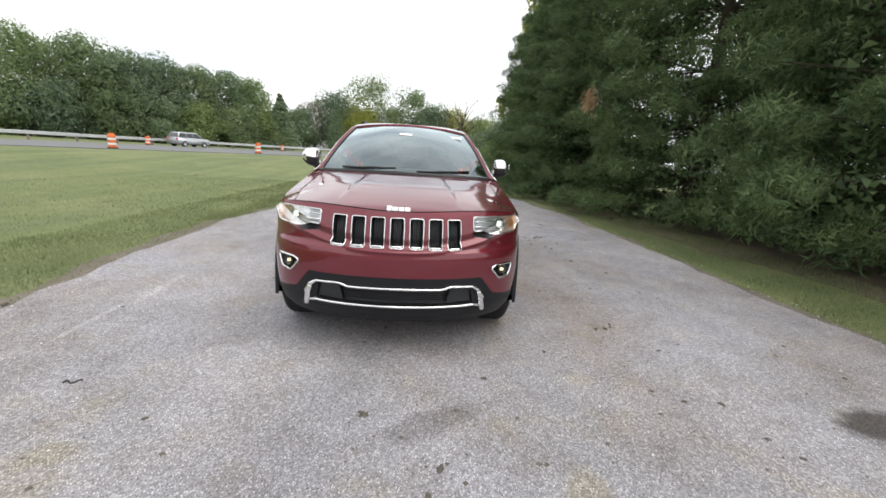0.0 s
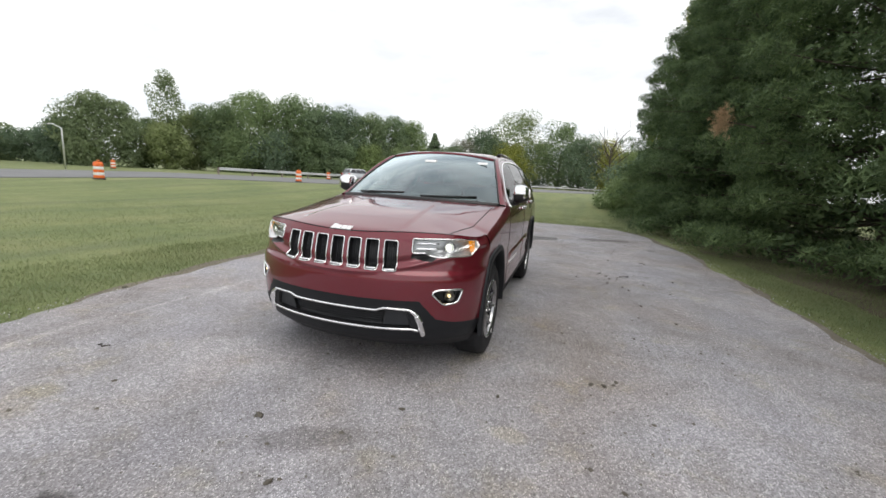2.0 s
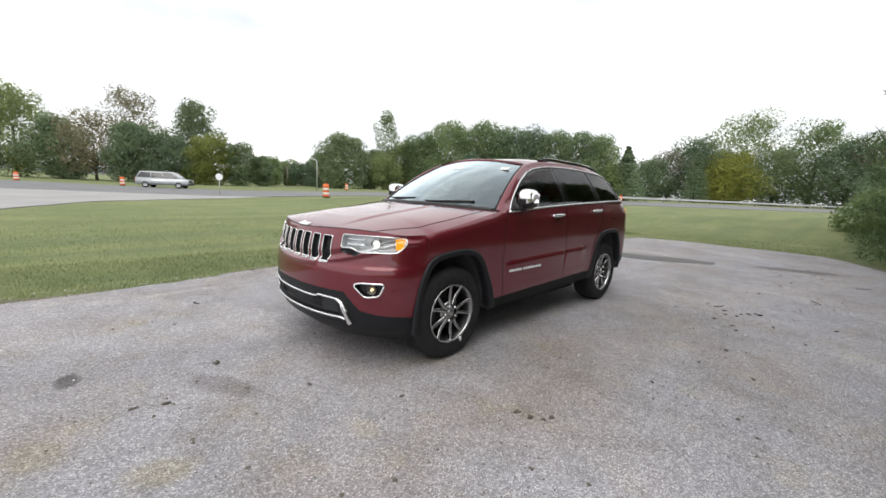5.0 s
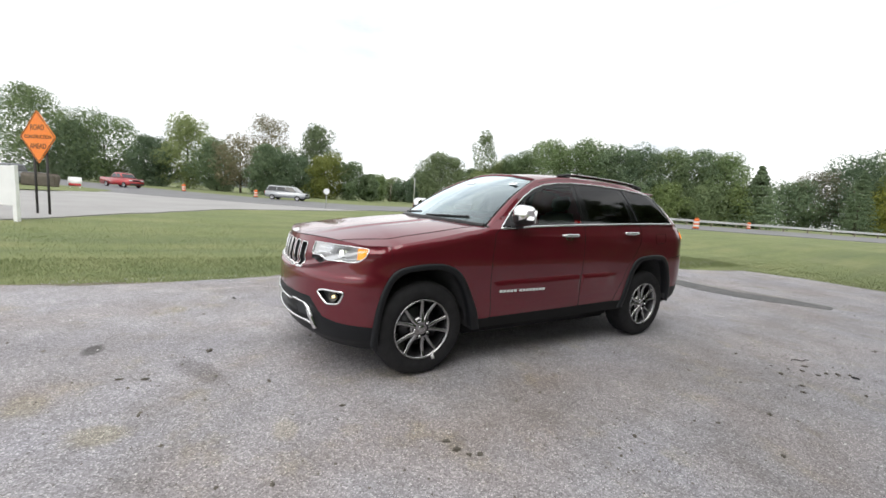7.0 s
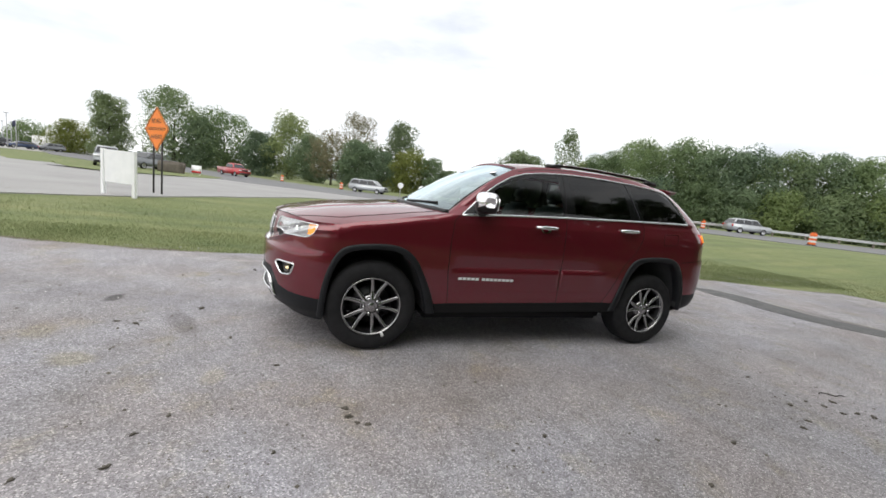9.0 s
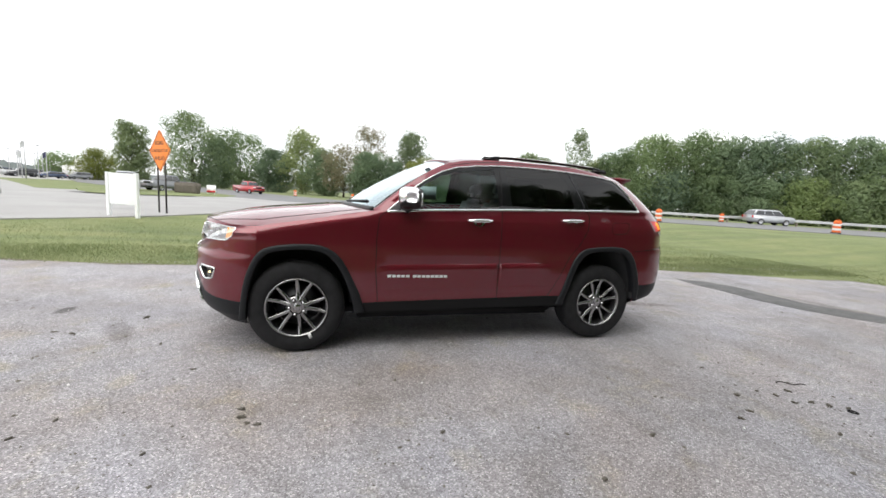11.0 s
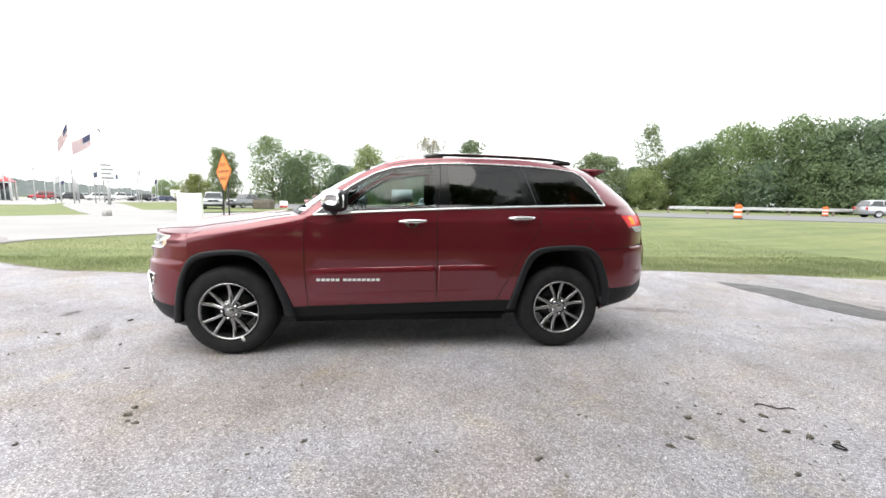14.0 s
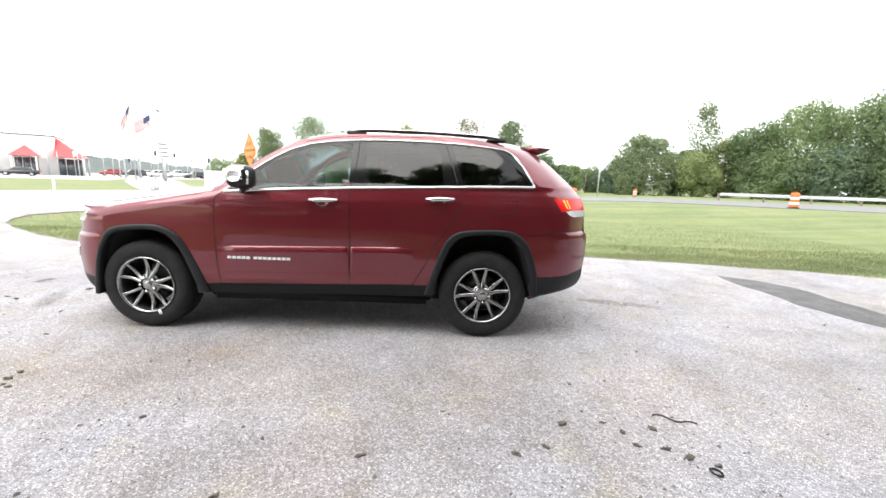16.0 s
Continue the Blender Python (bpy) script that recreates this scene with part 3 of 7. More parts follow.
band_poly = [(s_of_x(x), z) for x, z in ((-0.59, 0.622), (0.59, 0.622), (0.64, 0.565), (0.70, 0.490), (0.80, 0.462))] + [(NOSE, 0.425), (NOSE, 0.1), (-NOSE, 0.1), (-NOSE, 0.425)] + [(s_of_x(x), z) for x, z in ((-0.80, 0.462), (-0.70, 0.490), (-0.64, 0.565))]
mirror_s = lambda poly: [(-s, z) for s, z in poly][::-1]


def hood_z(x, y):
    xs = np.where(y < -0.30, NW - 0.03, side_x(y, c_top(y)))
    return c_top(y) + (c_hood(y) - c_top(y)) * (1 - np.clip(np.abs(x) / xs, 0, 1) ** 3.4)


def nose_at(s, z, depth=0.0):
    """A place on the nose's skin, depth inwards."""
    s, z = np.broadcast_arrays(np.asarray(s, float), np.asarray(z, float))
    a = np.clip(np.abs(s), 0, NOSE)
    x, y = np.interp(a, _pl, _px), np.interp(a, _pl, _py)
    tx, ty = np.interp(a + 0.004, _pl, _px) - np.interp(a - 0.004, _pl, _px), np.interp(a + 0.004, _pl, _py) - np.interp(a - 0.004, _pl, _py)
    l = np.hypot(tx, ty) + 1e-9
    nx, ny = ty / l, -tx / l
    w = np.clip(-ny, 0, 1) ** 0.8
    off = w * c_nose(z) + (1 - w) * c_plain(z)
    zr = 0.800 + 0.125 * np.clip(np.abs(x) / 0.76, 0, 1.2) ** 2.3
    f = np.clip((NOSE - a) / 0.2, 0, 1)
    off = off + 0.016 * f * np.exp(-(((z - zr) / 0.016) ** 2)) - 0.012 * f * np.exp(-(((z - zr - 0.035) / 0.022) ** 2))
    q = np.clip(1 - (1.045 - z) / 0.13, 0, 1.1)
    off = off - 0.040 * q ** 2.6 * np.clip((a - NOSE + 0.20) / 0.18, 0, 1) - depth
    return np.stack([np.sign(s + 1e-12) * (x + nx * off), y + ny * off, z], -1)


def hood_top_of_nose(s):
    p = nose_at(s, 1.04)
    return hood_z(p[..., 0], p[..., 1])


def split(P, owner, names, flip=False):
    """Divides a grid of places into meshes by the owner of each face."""
    n, m = P.shape[:2]
    F, V = grid_faces(n, m), P.reshape(-1, 3)
    if flip:
        F = F[:, ::-1]
    out = {}
    for k, name in enumerate(names):
        f = F[owner.ravel() == k]
        if not len(f):
            continue
        used, idx = np.unique(f, return_inverse=True)
        out[name] = (V[used], idx.reshape(-1, 4))
    return out


def centres(G):
    return (G[:-1, :-1] + G[1:, :-1] + G[:-1, 1:] + G[1:, 1:]) / 4


ARCH_F = [(-0.385, 0.10), (-0.378, 0.40), (-0.352, 0.60), (-0.308, 0.735), (-0.245, 0.822), (-0.165, 0.858), (0.0, 0.876), (0.13, 0.874), (0.235, 0.838), (0.325, 0.735), (0.39, 0.60), (0.45, 0.42), (0.475, 0.10)]
FLARE_F = [(-0.432, 0.30), (-0.420, 0.46), (-0.394, 0.62), (-0.350, 0.755), (-0.285, 0.860), (-0.20, 0.896), (-0.06, 0.916), (0.06, 0.921), (0.18, 0.914), (0.285, 0.868), (0.362, 0.785), (0.432, 0.65), (0.50, 0.51), (0.535, 0.40), (0.545, 0.34)]
ARCH_R = [(2.45, 0.10), (2.485, 0.42), (2.550, 0.63), (2.605, 0.785), (2.670, 0.872), (2.76, 0.912), (2.92, 0.924), (3.07, 0.921), (3.155, 0.893), (3.22, 0.815), (3.275, 0.69), (3.31, 0.56), (3.325, 0.42), (3.325, 0.10)]
FLARE_R = [(2.405, 0.385), (2.425, 0.44), (2.500, 0.665), (2.545, 0.80), (2.60, 0.892), (2.67, 0.938), (2.75, 0.955), (2.92, 0.968), (3.06, 0.969), (3.16, 0.954), (3.235, 0.908), (3.30, 0.82), (3.348, 0.69), (3.376, 0.58), (3.385, 0.46), (3.385, 0.40)]
DLO = [(0.708, 1.212), (0.80, 1.288), (0.882, 1.364), (0.975, 1.440), (1.07, 1.506), (1.217, 1.588), (1.367, 1.639), (1.572, 1.671), (1.831, 1.690), (2.093, 1.696), (2.359, 1.693), (2.63, 1.683), (2.914, 1.661), (3.07, 1.640), (3.145, 1.598), (3.225, 1.495), (3.318, 1.331), (3.119, 1.327), (2.839, 1.318), (2.569, 1.308), (2.308, 1.298), (2.053, 1.287), (1.804, 1.277), (1.56, 1.265), (1.319, 1.253), (1.081, 1.240), (0.84, 1.221)]
GLASS_F = rounded([(0.845, 1.244), (0.905, 1.348), (1.035, 1.452), (1.225, 1.560), (1.40, 1.612), (1.745, 1.660), (1.750, 1.294)], 0.02, 2)
GLASS_R = rounded([(1.868, 1.668), (2.45, 1.670), (2.520, 1.580), (2.548, 1.326), (1.885, 1.302)], 0.02, 2)
GLASS_Q = rounded([(2.612, 1.660), (2.905, 1.638), (3.055, 1.610), (3.125, 1.555), (3.20, 1.450), (3.268, 1.346), (2.720, 1.334)], 0.025, 2)
DOOR_F = [(0.708, 1.212), (0.645, 1.165), (0.628, 0.98), (0.630, 0.70), (0.655, 0.434), (1.762, 0.452), (1.766, 0.80), (1.762, 1.165), (1.772, 1.284), (1.806, 1.74), (1.3, 1.74)]
DOOR_R = [(1.762, 0.452), (2.30, 0.466), (2.455, 0.468), (2.50, 0.69), (2.535, 0.845), (2.615, 0.985), (2.690, 1.12), (2.716, 1.252), (2.667, 1.335), (2.555, 1.70), (2.42, 1.83), (1.806, 1.74), (1.772, 1.284), (1.762, 1.165), (1.766, 0.80)]
TAIL = [(3.484, 1.243), (3.95, 1.250), (3.95, 1.150), (3.65, 1.143), (3.555, 1.137)]
TAIL_C = [(3.600, 1.138), (3.65, 1.143), (3.95, 1.148), (3.95, 1.090), (3.68, 1.090), (3.635, 1.106)]
REAR_LOW = [(3.33, 0.3), (3.37, 0.568), (3.66, 0.580), (3.742, 0.600), (3.95, 0.64), (3.95, 0.2)]
REAR_BUMP = [(3.33, 0.3), (3.27, 0.922), (3.60, 0.956), (3.95, 0.972), (3.95, 0.2)]

jeep = thing("sport_utility_car", "deep cherry-red four-door sport utility car with chrome trim on asphalt", "car")

# --- sides ---
SIDE_PARTS = ["fender", "front_door", "rear_door", "quarter_panel", "roof_side", "front_door_glass", "rear_door_glass", "quarter_glass", "pillar_trim", "sill_cladding", "tail_lamp", "reversing_lamp", "rear_bumper", "rear_valance", "none"]
SIDE_MATS = [paint, paint, paint, paint, paint, glass_door, glass_dark, glass_dark, pillar_black, sill_black, red_lens, clear_lens, paint, flare_plastic, None]


def build_side(sign, ny, nz):
    yb = np.r_[np.linspace(-0.30, 3.70, ny), np.linspace(3.70, 3.8615, ny // 12)[1:]]
    Y = np.repeat(yb[:, None], nz, 1)
    v = np.linspace(0, 1, nz)[None]
    lo, hi = c_low(yb)[:, None], c_top(yb)[:, None]
    Z = lo + (hi - lo) * v
    Yi, Zi = Y[1:-1, 1:-1].copy(), Z[1:-1, 1:-1].copy()
    for poly in (ARCH_F, ARCH_R, DLO, GLASS_F, GLASS_R, GLASS_Q, TAIL, TAIL_C, REAR_LOW):
        snap(poly, Yi, Zi, 2.2 / ny)
    Y[1:-1, 1:-1], Z[1:-1, 1:-1] = Yi, Zi
    P = np.stack([sign * side_x(Y, Z), Y, Z], -1)
    cy, cz = centres(Y), centres(Z)
    own = np.where(cy < 1.0, 0, 3)
    own[cz > c_belt(cy) + 0.005] = 4
    own[(cy < 0.68) & (cz < c_top(cy))] = 0
    own[(cy > 3.0) & ~inside(DLO, cy, cz) & (cz < c_top(cy) - 0.0)] = 3
    own[inside(DOOR_F, cy, cz) & (cz < c_belt(cy))] = 1
    own[inside(DOOR_R, cy, cz) & (cz < c_belt(cy))] = 2
    own[inside(DLO, cy, cz)] = 8
    own[inside(GLASS_F, cy, cz)] = 5
    own[inside(GLASS_R, cy, cz)] = 6
    own[inside(GLASS_Q, cy, cz)] = 7
    own[(cz < 0.426 + 0.0245 * (cy - 0.635)) & (cy > 0.45) & (cy < 2.6)] = 9
    own[(own == 3) & (cz < 0.5) & (cy < 2.46)] = 9
    own[(own == 3) & (cy < 2.66) & (cz > c_belt(cy) - 0.02)] = 4
    own[inside(REAR_BUMP, cy, cz)] = 12
    own[inside(TAIL, cy, cz)] = 10
    own[inside(TAIL_C, cy, cz)] = 11
    own[inside(REAR_LOW, cy, cz)] = 13
    own[inside(ARCH_F, cy, cz) | inside(ARCH_R, cy, cz)] = 14
    return split(P, own, SIDE_PARTS, flip=sign < 0)


for sign, ny, nz in ((1, 480, 170), (-1, 240, 90)):
    made = build_side(sign, ny, nz)
    for nm, mt in zip(SIDE_PARTS, SIDE_MATS):
        if nm in made and mt is not None:
            part(nm, made[nm], mt, jeep, {"rear_door_glass": "dark privacy glass", "quarter_glass": "dark privacy glass", "tail_lamp": "red tail lamp lens"}.get(nm, ""))

# --- nose ---
NS, NZ = 520, 150
s_ = np.linspace(-NOSE, NOSE, NS)
S = np.repeat(s_[:, None], NZ, 1)
zt = hood_top_of_nose(s_)[:, None]
Zn = 0.24 + (zt - 0.24) * np.linspace(0, 1, NZ)[None]
Si, Zi = S[1:-1, 1:-1].copy(), Zn[1:-1, 1:-1].copy()
NOSE_HOLES = [to_s(p) for p in slot_polys] + [intake_poly]
NOSE_LAMPS = [lamp_poly, mirror_s(lamp_poly)]
NOSE_FOGS = [fog_poly, mirror_s(fog_poly)]
for p in NOSE_HOLES + NOSE_LAMPS + NOSE_FOGS + [band_poly]:
    snap(p, Si, Zi, 0.0027)
S[1:-1, 1:-1], Zn[1:-1, 1:-1] = Si, Zi


def depth_in(poly, S, Z, deep, wall=0.012):
    d = np.full(S.shape, 9.0)
    n = len(poly)
    for i in range(n):
        (x1, y1), (x2, y2) = poly[i], poly[(i + 1) % n]
        dx, dy = x2 - x1, y2 - y1
        t = np.clip(((S - x1) * dx + (Z - y1) * dy) / (dx * dx + dy * dy + 1e-12), 0, 1)
        d = np.minimum(d, np.hypot(S - x1 - t * dx, Z - y1 - t * dy))
    return np.where(inside(poly, S, Z), deep * np.clip(d / wall, 0, 1), 0.0)


dep = np.zeros(S.shape)
for p in NOSE_HOLES:
    dep = np.maximum(dep, depth_in(p, S, Zn, 0.045))
for p in NOSE_LAMPS:
    dep = np.maximum(dep, depth_in(p, S, Zn, 0.05))
for p in NOSE_FOGS:
    dep = np.maximum(dep, depth_in(p, S, Zn, 0.04))
for p in (under_poly, mirror_s(under_poly)):
    dep = np.maximum(dep, depth_in(p, S, Zn, 0.02, 0.02))
Pn = nose_at(S, Zn, dep)
cs, cz = centres(S), centres(Zn)
own = np.zeros(cs.shape, int)
own[inside(band_poly, cs, cz)] = 1
for p in NOSE_HOLES:
    own[inside(p, cs, cz)] = 2
for p in NOSE_LAMPS:
    own[inside(p, cs, cz)] = 3
for p in NOSE_FOGS:
    own[inside(p, cs, cz)] = 4
for p in (under_poly, mirror_s(under_poly)):
    own[inside(p, cs, cz)] = 5
fy = centres(Pn[..., 1])
own[(fy > -0.52) & inside([(y, z) for y, z in ARCH_F], fy, cz)] = 6
own[(own > 2) & (own < 6) & (cs < 0)] += 10
nose_names = ["front_bumper", "bumper_band", "grille_backing", "lamp_housing", "fog_lamp_housing", "lamp_shadow_strip"]
for k_, (nm, mt) in enumerate(zip(nose_names, (paint, flare_plastic, black, lamp_silver, black, black))):
    for side in (0, 10) if k_ > 2 else (0,):
        part(nm, split(Pn, np.where(own == k_ + side, 0, 1), [nm, "none"], flip=True)[nm], mt, jeep)


def nose_ring(poly, r, out=0.0, step=0.008, flat=1.0):
    pts = along(poly, step)
    p = nose_at([q[0] for q in pts], [q[1] for q in pts], -out)
    return tube([tuple(v) for v in p], r, 7, True, flat)


for x, poly in zip(SLOTS, slot_polys):
    sp = to_s(poly)
    ring = part("grille_slot", nose_ring(sp, 0.0042, 0.002), chrome, jeep, "chrome surround of a grille slot")
    foot = [(s_of_x(x - 0.036 + 0.012 * k), 0.825) for k in range(7)]
    p = nose_at([q[0] for q in foot], [q[1] for q in foot], 0.0)
    part("chrome_foot", tube([tuple(v) for v in p], 0.0085, 8), chrome, ring)
    for k in (-0.024, -0.008, 0.008, 0.024):
        a, b = nose_at(s_of_x(x + k), 0.822, 0.030), nose_at(s_of_x(x + k), 1.008, 0.030)
        part("grille_bar", tube([tuple(a), tuple(b)], 0.0035, 6), plastic, ring)
# headlamps
for sg in (1, -1):
    poly = lamp_poly if sg > 0 else mirror_s(lamp_poly)
    lamp = part("headlamp", nose_ring(poly, 0.0045, 0.0), chrome, jeep, "clear headlamp with chrome housing and lit projector")
    n1, n2 = 60, 14
    lo_, hi_ = min(abs(q[0]) for q in poly), max(abs(q[0]) for q in poly)
    LS, LZ = np.meshgrid(sg * np.linspace(lo_, hi_, n1), np.linspace(0.908, 1.042, n2), indexing="ij")
    snap(poly, LS, LZ, 0.006)
    ow = np.where(inside(poly, centres(LS), centres(LZ)), 0, 1)
    part("lens", split(nose_at(LS, LZ, 0.004), ow, ["lens", "none"], flip=sg > 0)["lens"], glass_lamp, lamp, "clear lamp lens")
    pr = nose_at(sg * s_of_x(0.785), 0.974, 0.028)
    ang = math.atan2(-sg * 0.55, 1)
    dirm = Matrix.Translation(tuple(pr)) @ Matrix.Rotation(-ang, 4, "Z") @ Matrix.Rotation(radians(90), 4, "X")
    part("projector", moved(lathe([(0.0, 0.010), (0.012, 0.008), (0.018, 0.001), (0.020, -0.01)], "z", 24), dirm), lamp_glow, lamp, "lit projector lens")
    part("projector_ring", moved(lathe([(0.021, -0.02), (0.030, 0.002), (0.041, 0.012), (0.038, 0.014), (0.028, 0.0)], "z", 24), dirm), satin, lamp)
    for zz in (1.000, 0.965):
        a = [nose_at(sg * s_of_x(xx), zz, 0.024) for xx in np.linspace(0.560, 0.715, 8)]
        part("running_light", tube([tuple(v) for v in a], 0.008, 6), chrome, lamp)
    n_ = 6
    part("indicator", ([tuple(v) for v in np.array([nose_at(sg * s, z, 0.003 + 0.010 * k / (n_ - 1)) for k, s in enumerate(np.linspace(s_of_y(-0.552), s_of_y(-0.478), n_)) for z in (0.942, 1.020)])], [(2 * i, 2 * i + 1, 2 * i + 3, 2 * i + 2) for i in range(n_ - 1)]), amber_lens, lamp, "amber indicator")
    # fog lamps
    fp = fog_poly if sg > 0 else mirror_s(fog_poly)
    fog = part("fog_lamp", nose_ring(fp, 0.008, 0.003), chrome, jeep, "chrome-ringed fog lamp, lit")
    c0 = nose_at(sg * s_of_x(0.775), 0.650, 0.018)
    dm = Matrix.Translation(tuple(c0)) @ Matrix.Rotation(-math.atan2(-sg * 0.75, 1), 4, "Z") @ Matrix.Rotation(radians(90), 4, "X")
    part("reflector", moved(lathe([(0.0, -0.012), (0.018, -0.006), (0.034, 0.010), (0.037, 0.010), (0.037, -0.02)], "z", 24), dm), dark_chrome, fog)
    part("bulb", moved(lathe([(0.0, 0.012), (0.009, 0.009), (0.011, -0.01)], "z", 16), dm), fog_glow, fog, "lit bulb")
# lower chrome frame and grille mesh
top_line = [(-0.612, 0.470), (-0.578, 0.530), (-0.535, 0.560), (-0.375, 0.566), (-0.315, 0.546), (0.315, 0.546), (0.375, 0.566), (0.535, 0.560), (0.578, 0.530), (0.612, 0.470)]
pts = along([(s_of_x(x), z) for x, z in top_line], 0.012, False)
p = nose_at([q[0] for q in pts], [q[1] for q in pts], -0.008)
rad = [0.0085 + 0.016 * max(0, (abs(q[0]) - 0.54) / 0.10) for q in pts]
lower = part("lower_grille", tube([tuple(v) for v in p], [min(r, 0.026) for r in rad], 8), chrome, jeep, "chrome-framed lower air intake")
pts = along([(s_of_x(x), z) for x, z in ((-0.60, 0.408), (-0.555, 0.420), (-0.47, 0.418), (0.0, 0.414), (0.47, 0.418), (0.555, 0.420), (0.60, 0.408))], 0.012, False)
p = nose_at([q[0] for q in pts], [q[1] for q in pts], -0.010)
part("chrome_strip", tube([tuple(v) for v in p], 0.0095, 8), chrome, lower)
for sg in (1, -1):
    pts = along([(sg * s_of_x(x), z) for x, z in ((0.582, 0.522), (0.604, 0.465), (0.632, 0.375))], 0.008, False)
    p = nose_at([q[0] for q in pts], [q[1] for q in pts], -0.006)
    part("chrome_end", tube([tuple(v) for v in p], 0.021, 8, False, 1.0), chrome, lower)
for zz in np.arange(0.434, 0.536, 0.016):
    p = [nose_at(s_of_x(x), zz, 0.035) for x in np.linspace(-0.36, 0.36, 20)]
    part("mesh_bar", tube([tuple(v) for v in p], 0.003, 5), plastic, lower)
for sg in (1, -1):
    pan = [nose_at(sg * s_of_x(x), z, 0.02) for x, z in ((0.385, 0.545), (0.515, 0.546), (0.545, 0.440), (0.36, 0.434))]
    part("intake_blank", ([tuple(v) for v in pan], [(0, 1, 2, 3)]), plastic, lower, "dark plastic blank")
# hood
NA, NV = 220, 90
sa = np.linspace(-NOSE, NOSE, NA)
Fr = nose_at(sa, hood_top_of_nose(sa))
xb = np.sign(sa) * 0.905 * np.clip(np.abs(Fr[:, 0]) / Fr[-1, 0], 0, 1)
yb = 0.345 + 0.255 * (xb / 0.905) ** 2
v = np.linspace(0, 1, NV)[None]
Hx = Fr[:, 0:1] * (1 - v) + xb[:, None] * v
Hy = Fr[:, 1:2] * (1 - v) + yb[:, None] * v
edge_y = np.linspace(-0.30, 0.60, NV)
for i, sg in ((0, -1), (-1, 1)):
    Hx[i], Hy[i] = sg * side_x(edge_y, c_top(edge_y)), edge_y
Hz = hood_z(Hx, Hy)
bul = np.clip(1 - ((np.abs(Hx) - 0.40 + 0.10 * v) / 0.05), 0, 1)
bul = bul * bul * (3 - 2 * bul)
Hz = Hz + 0.010 * bul * np.clip(v / 0.25, 0, 1) * np.clip((1 - v) / 0.12, 0, 1)
Hz[0], Hz[-1] = c_top(edge_y), c_top(edge_y)
Hz[:, 0] = np.maximum(Hz[:, 0], Fr[:, 2])
H = np.stack([Hx, Hy, Hz], -1)
seam = np.abs(centres(Hx)) > 0.80 - 0.10 * np.clip((-0.25 - centres(Hy)) / 0.5, 0, 1)
hp = split(H, np.where(seam, np.where(centres(Hx) > 0, 1, 2), 0), ["hood", "left", "right"])
for k_ in ("left", "right"):
    part("fender_top", hp[k_], paint, jeep)
part("hood", hp["hood"], paint, jeep, "long sculpted hood with a raised middle")


def top_place(x, y, lift=0.0):
    return (x, y, float(hood_z(np.array(x), np.array(y))) + lift)


for sg in (1, -1):
    line = [top_place(sg * (0.80 - 0.10 * min(1, max(0, (-0.25 - y) / 0.5))), y, 0.0) for y in np.linspace(-0.62, 0.50, 40)]
    part("shut_line", tube(line, 0.0032, 5), gap_black, jeep)
p = nose_at(np.linspace(-s_of_x(0.80), s_of_x(0.80), 90), hood_top_of_nose(np.linspace(-s_of_x(0.80), s_of_x(0.80), 90)))
part("shut_line", tube([tuple(v + np.array((0, 0, -0.001))) for v in p], 0.003, 5), gap_black, jeep)
# emblem on the hood's front edge: plain bars
for i, (x0, x1, h) in enumerate(((-0.076, -0.046, 0.050), (-0.040, -0.004, 0.036), (0.002, 0.038, 0.036), (0.044, 0.078, 0.036))):
    y0 = -0.835
    yy = [y0, y0 + 0.055 * h / 0.05]
    vs = []
    for lift in (0.002, 0.008):
        vs += [top_place(x0, yy[0], lift), top_place(x1, yy[0], lift), top_place(x1, yy[1], lift), top_place(x0, yy[1], lift)]
    part("emblem_bar", (vs, [(4, 5, 6, 7), (0, 1, 5, 4), (1, 2, 6, 5), (2, 3, 7, 6), (3, 0, 4, 7)]), badge, jeep, "", False)
for sg in (1, -1):
    part("washer_jet", bmbox(*[a + b for a, b in zip(top_place(sg * 0.30, 0.22), (-0.012, -0.008, -0.004))], *[a + b for a, b in zip(top_place(sg * 0.30, 0.22), (0.012, 0.012, 0.014))], bevel=0.004), black, jeep)
# windscreen, pillars, roof
NX, NV2 = 60, 40
ax = np.linspace(-1, 1, NX)[:, None]
vv = np.linspace(0, 1, NV2)[None]
bx, by, bz = 0.835 * ax, 0.385 + 0.225 * ax ** 2, 1.243 - 0.018 * ax ** 2
tx, ty, tz = 0.612 * ax, 1.262 + 0.07 * ax ** 2, 1.733 - 0.050 * ax ** 2
Wx, Wy, Wz = bx + (tx - bx) * vv, by + (ty - by) * vv, bz + (tz - bz) * vv
hump = 4 * vv * (1 - vv)
Wy, Wz = Wy - 0.020 * hump, Wz + 0.030 * hump
WS = np.stack([Wx, Wy, Wz], -1)
part("windscreen", (WS.reshape(-1, 3), grid_faces(NX, NV2)), glass_front, jeep, "raked clear windscreen")
for i, sg in ((0, -1), (-1, 1)):
    ey = np.linspace(0.60, 1.335, NV2)
    out = np.stack([sg * side_x(ey, c_top(ey)), ey, c_top(ey)], -1)
    k = np.linspace(0, 1, 6)[:, None, None]
    pil = WS[i][None] * (1 - k) + out[None] * k
    pil = pil + np.array((sg * 0.006, -0.006, 0.010)) * (4 * k * (1 - k))
    part("front_pillar", (pil.reshape(-1, 3), grid_faces(6, NV2) if sg > 0 else grid_faces(6, NV2)[:, ::-1]), paint, jeep)
    part("windscreen_seal", tube([tuple(q + np.array((0, -0.002, 0.003))) for q in WS[i]], 0.008, 5), black, jeep)
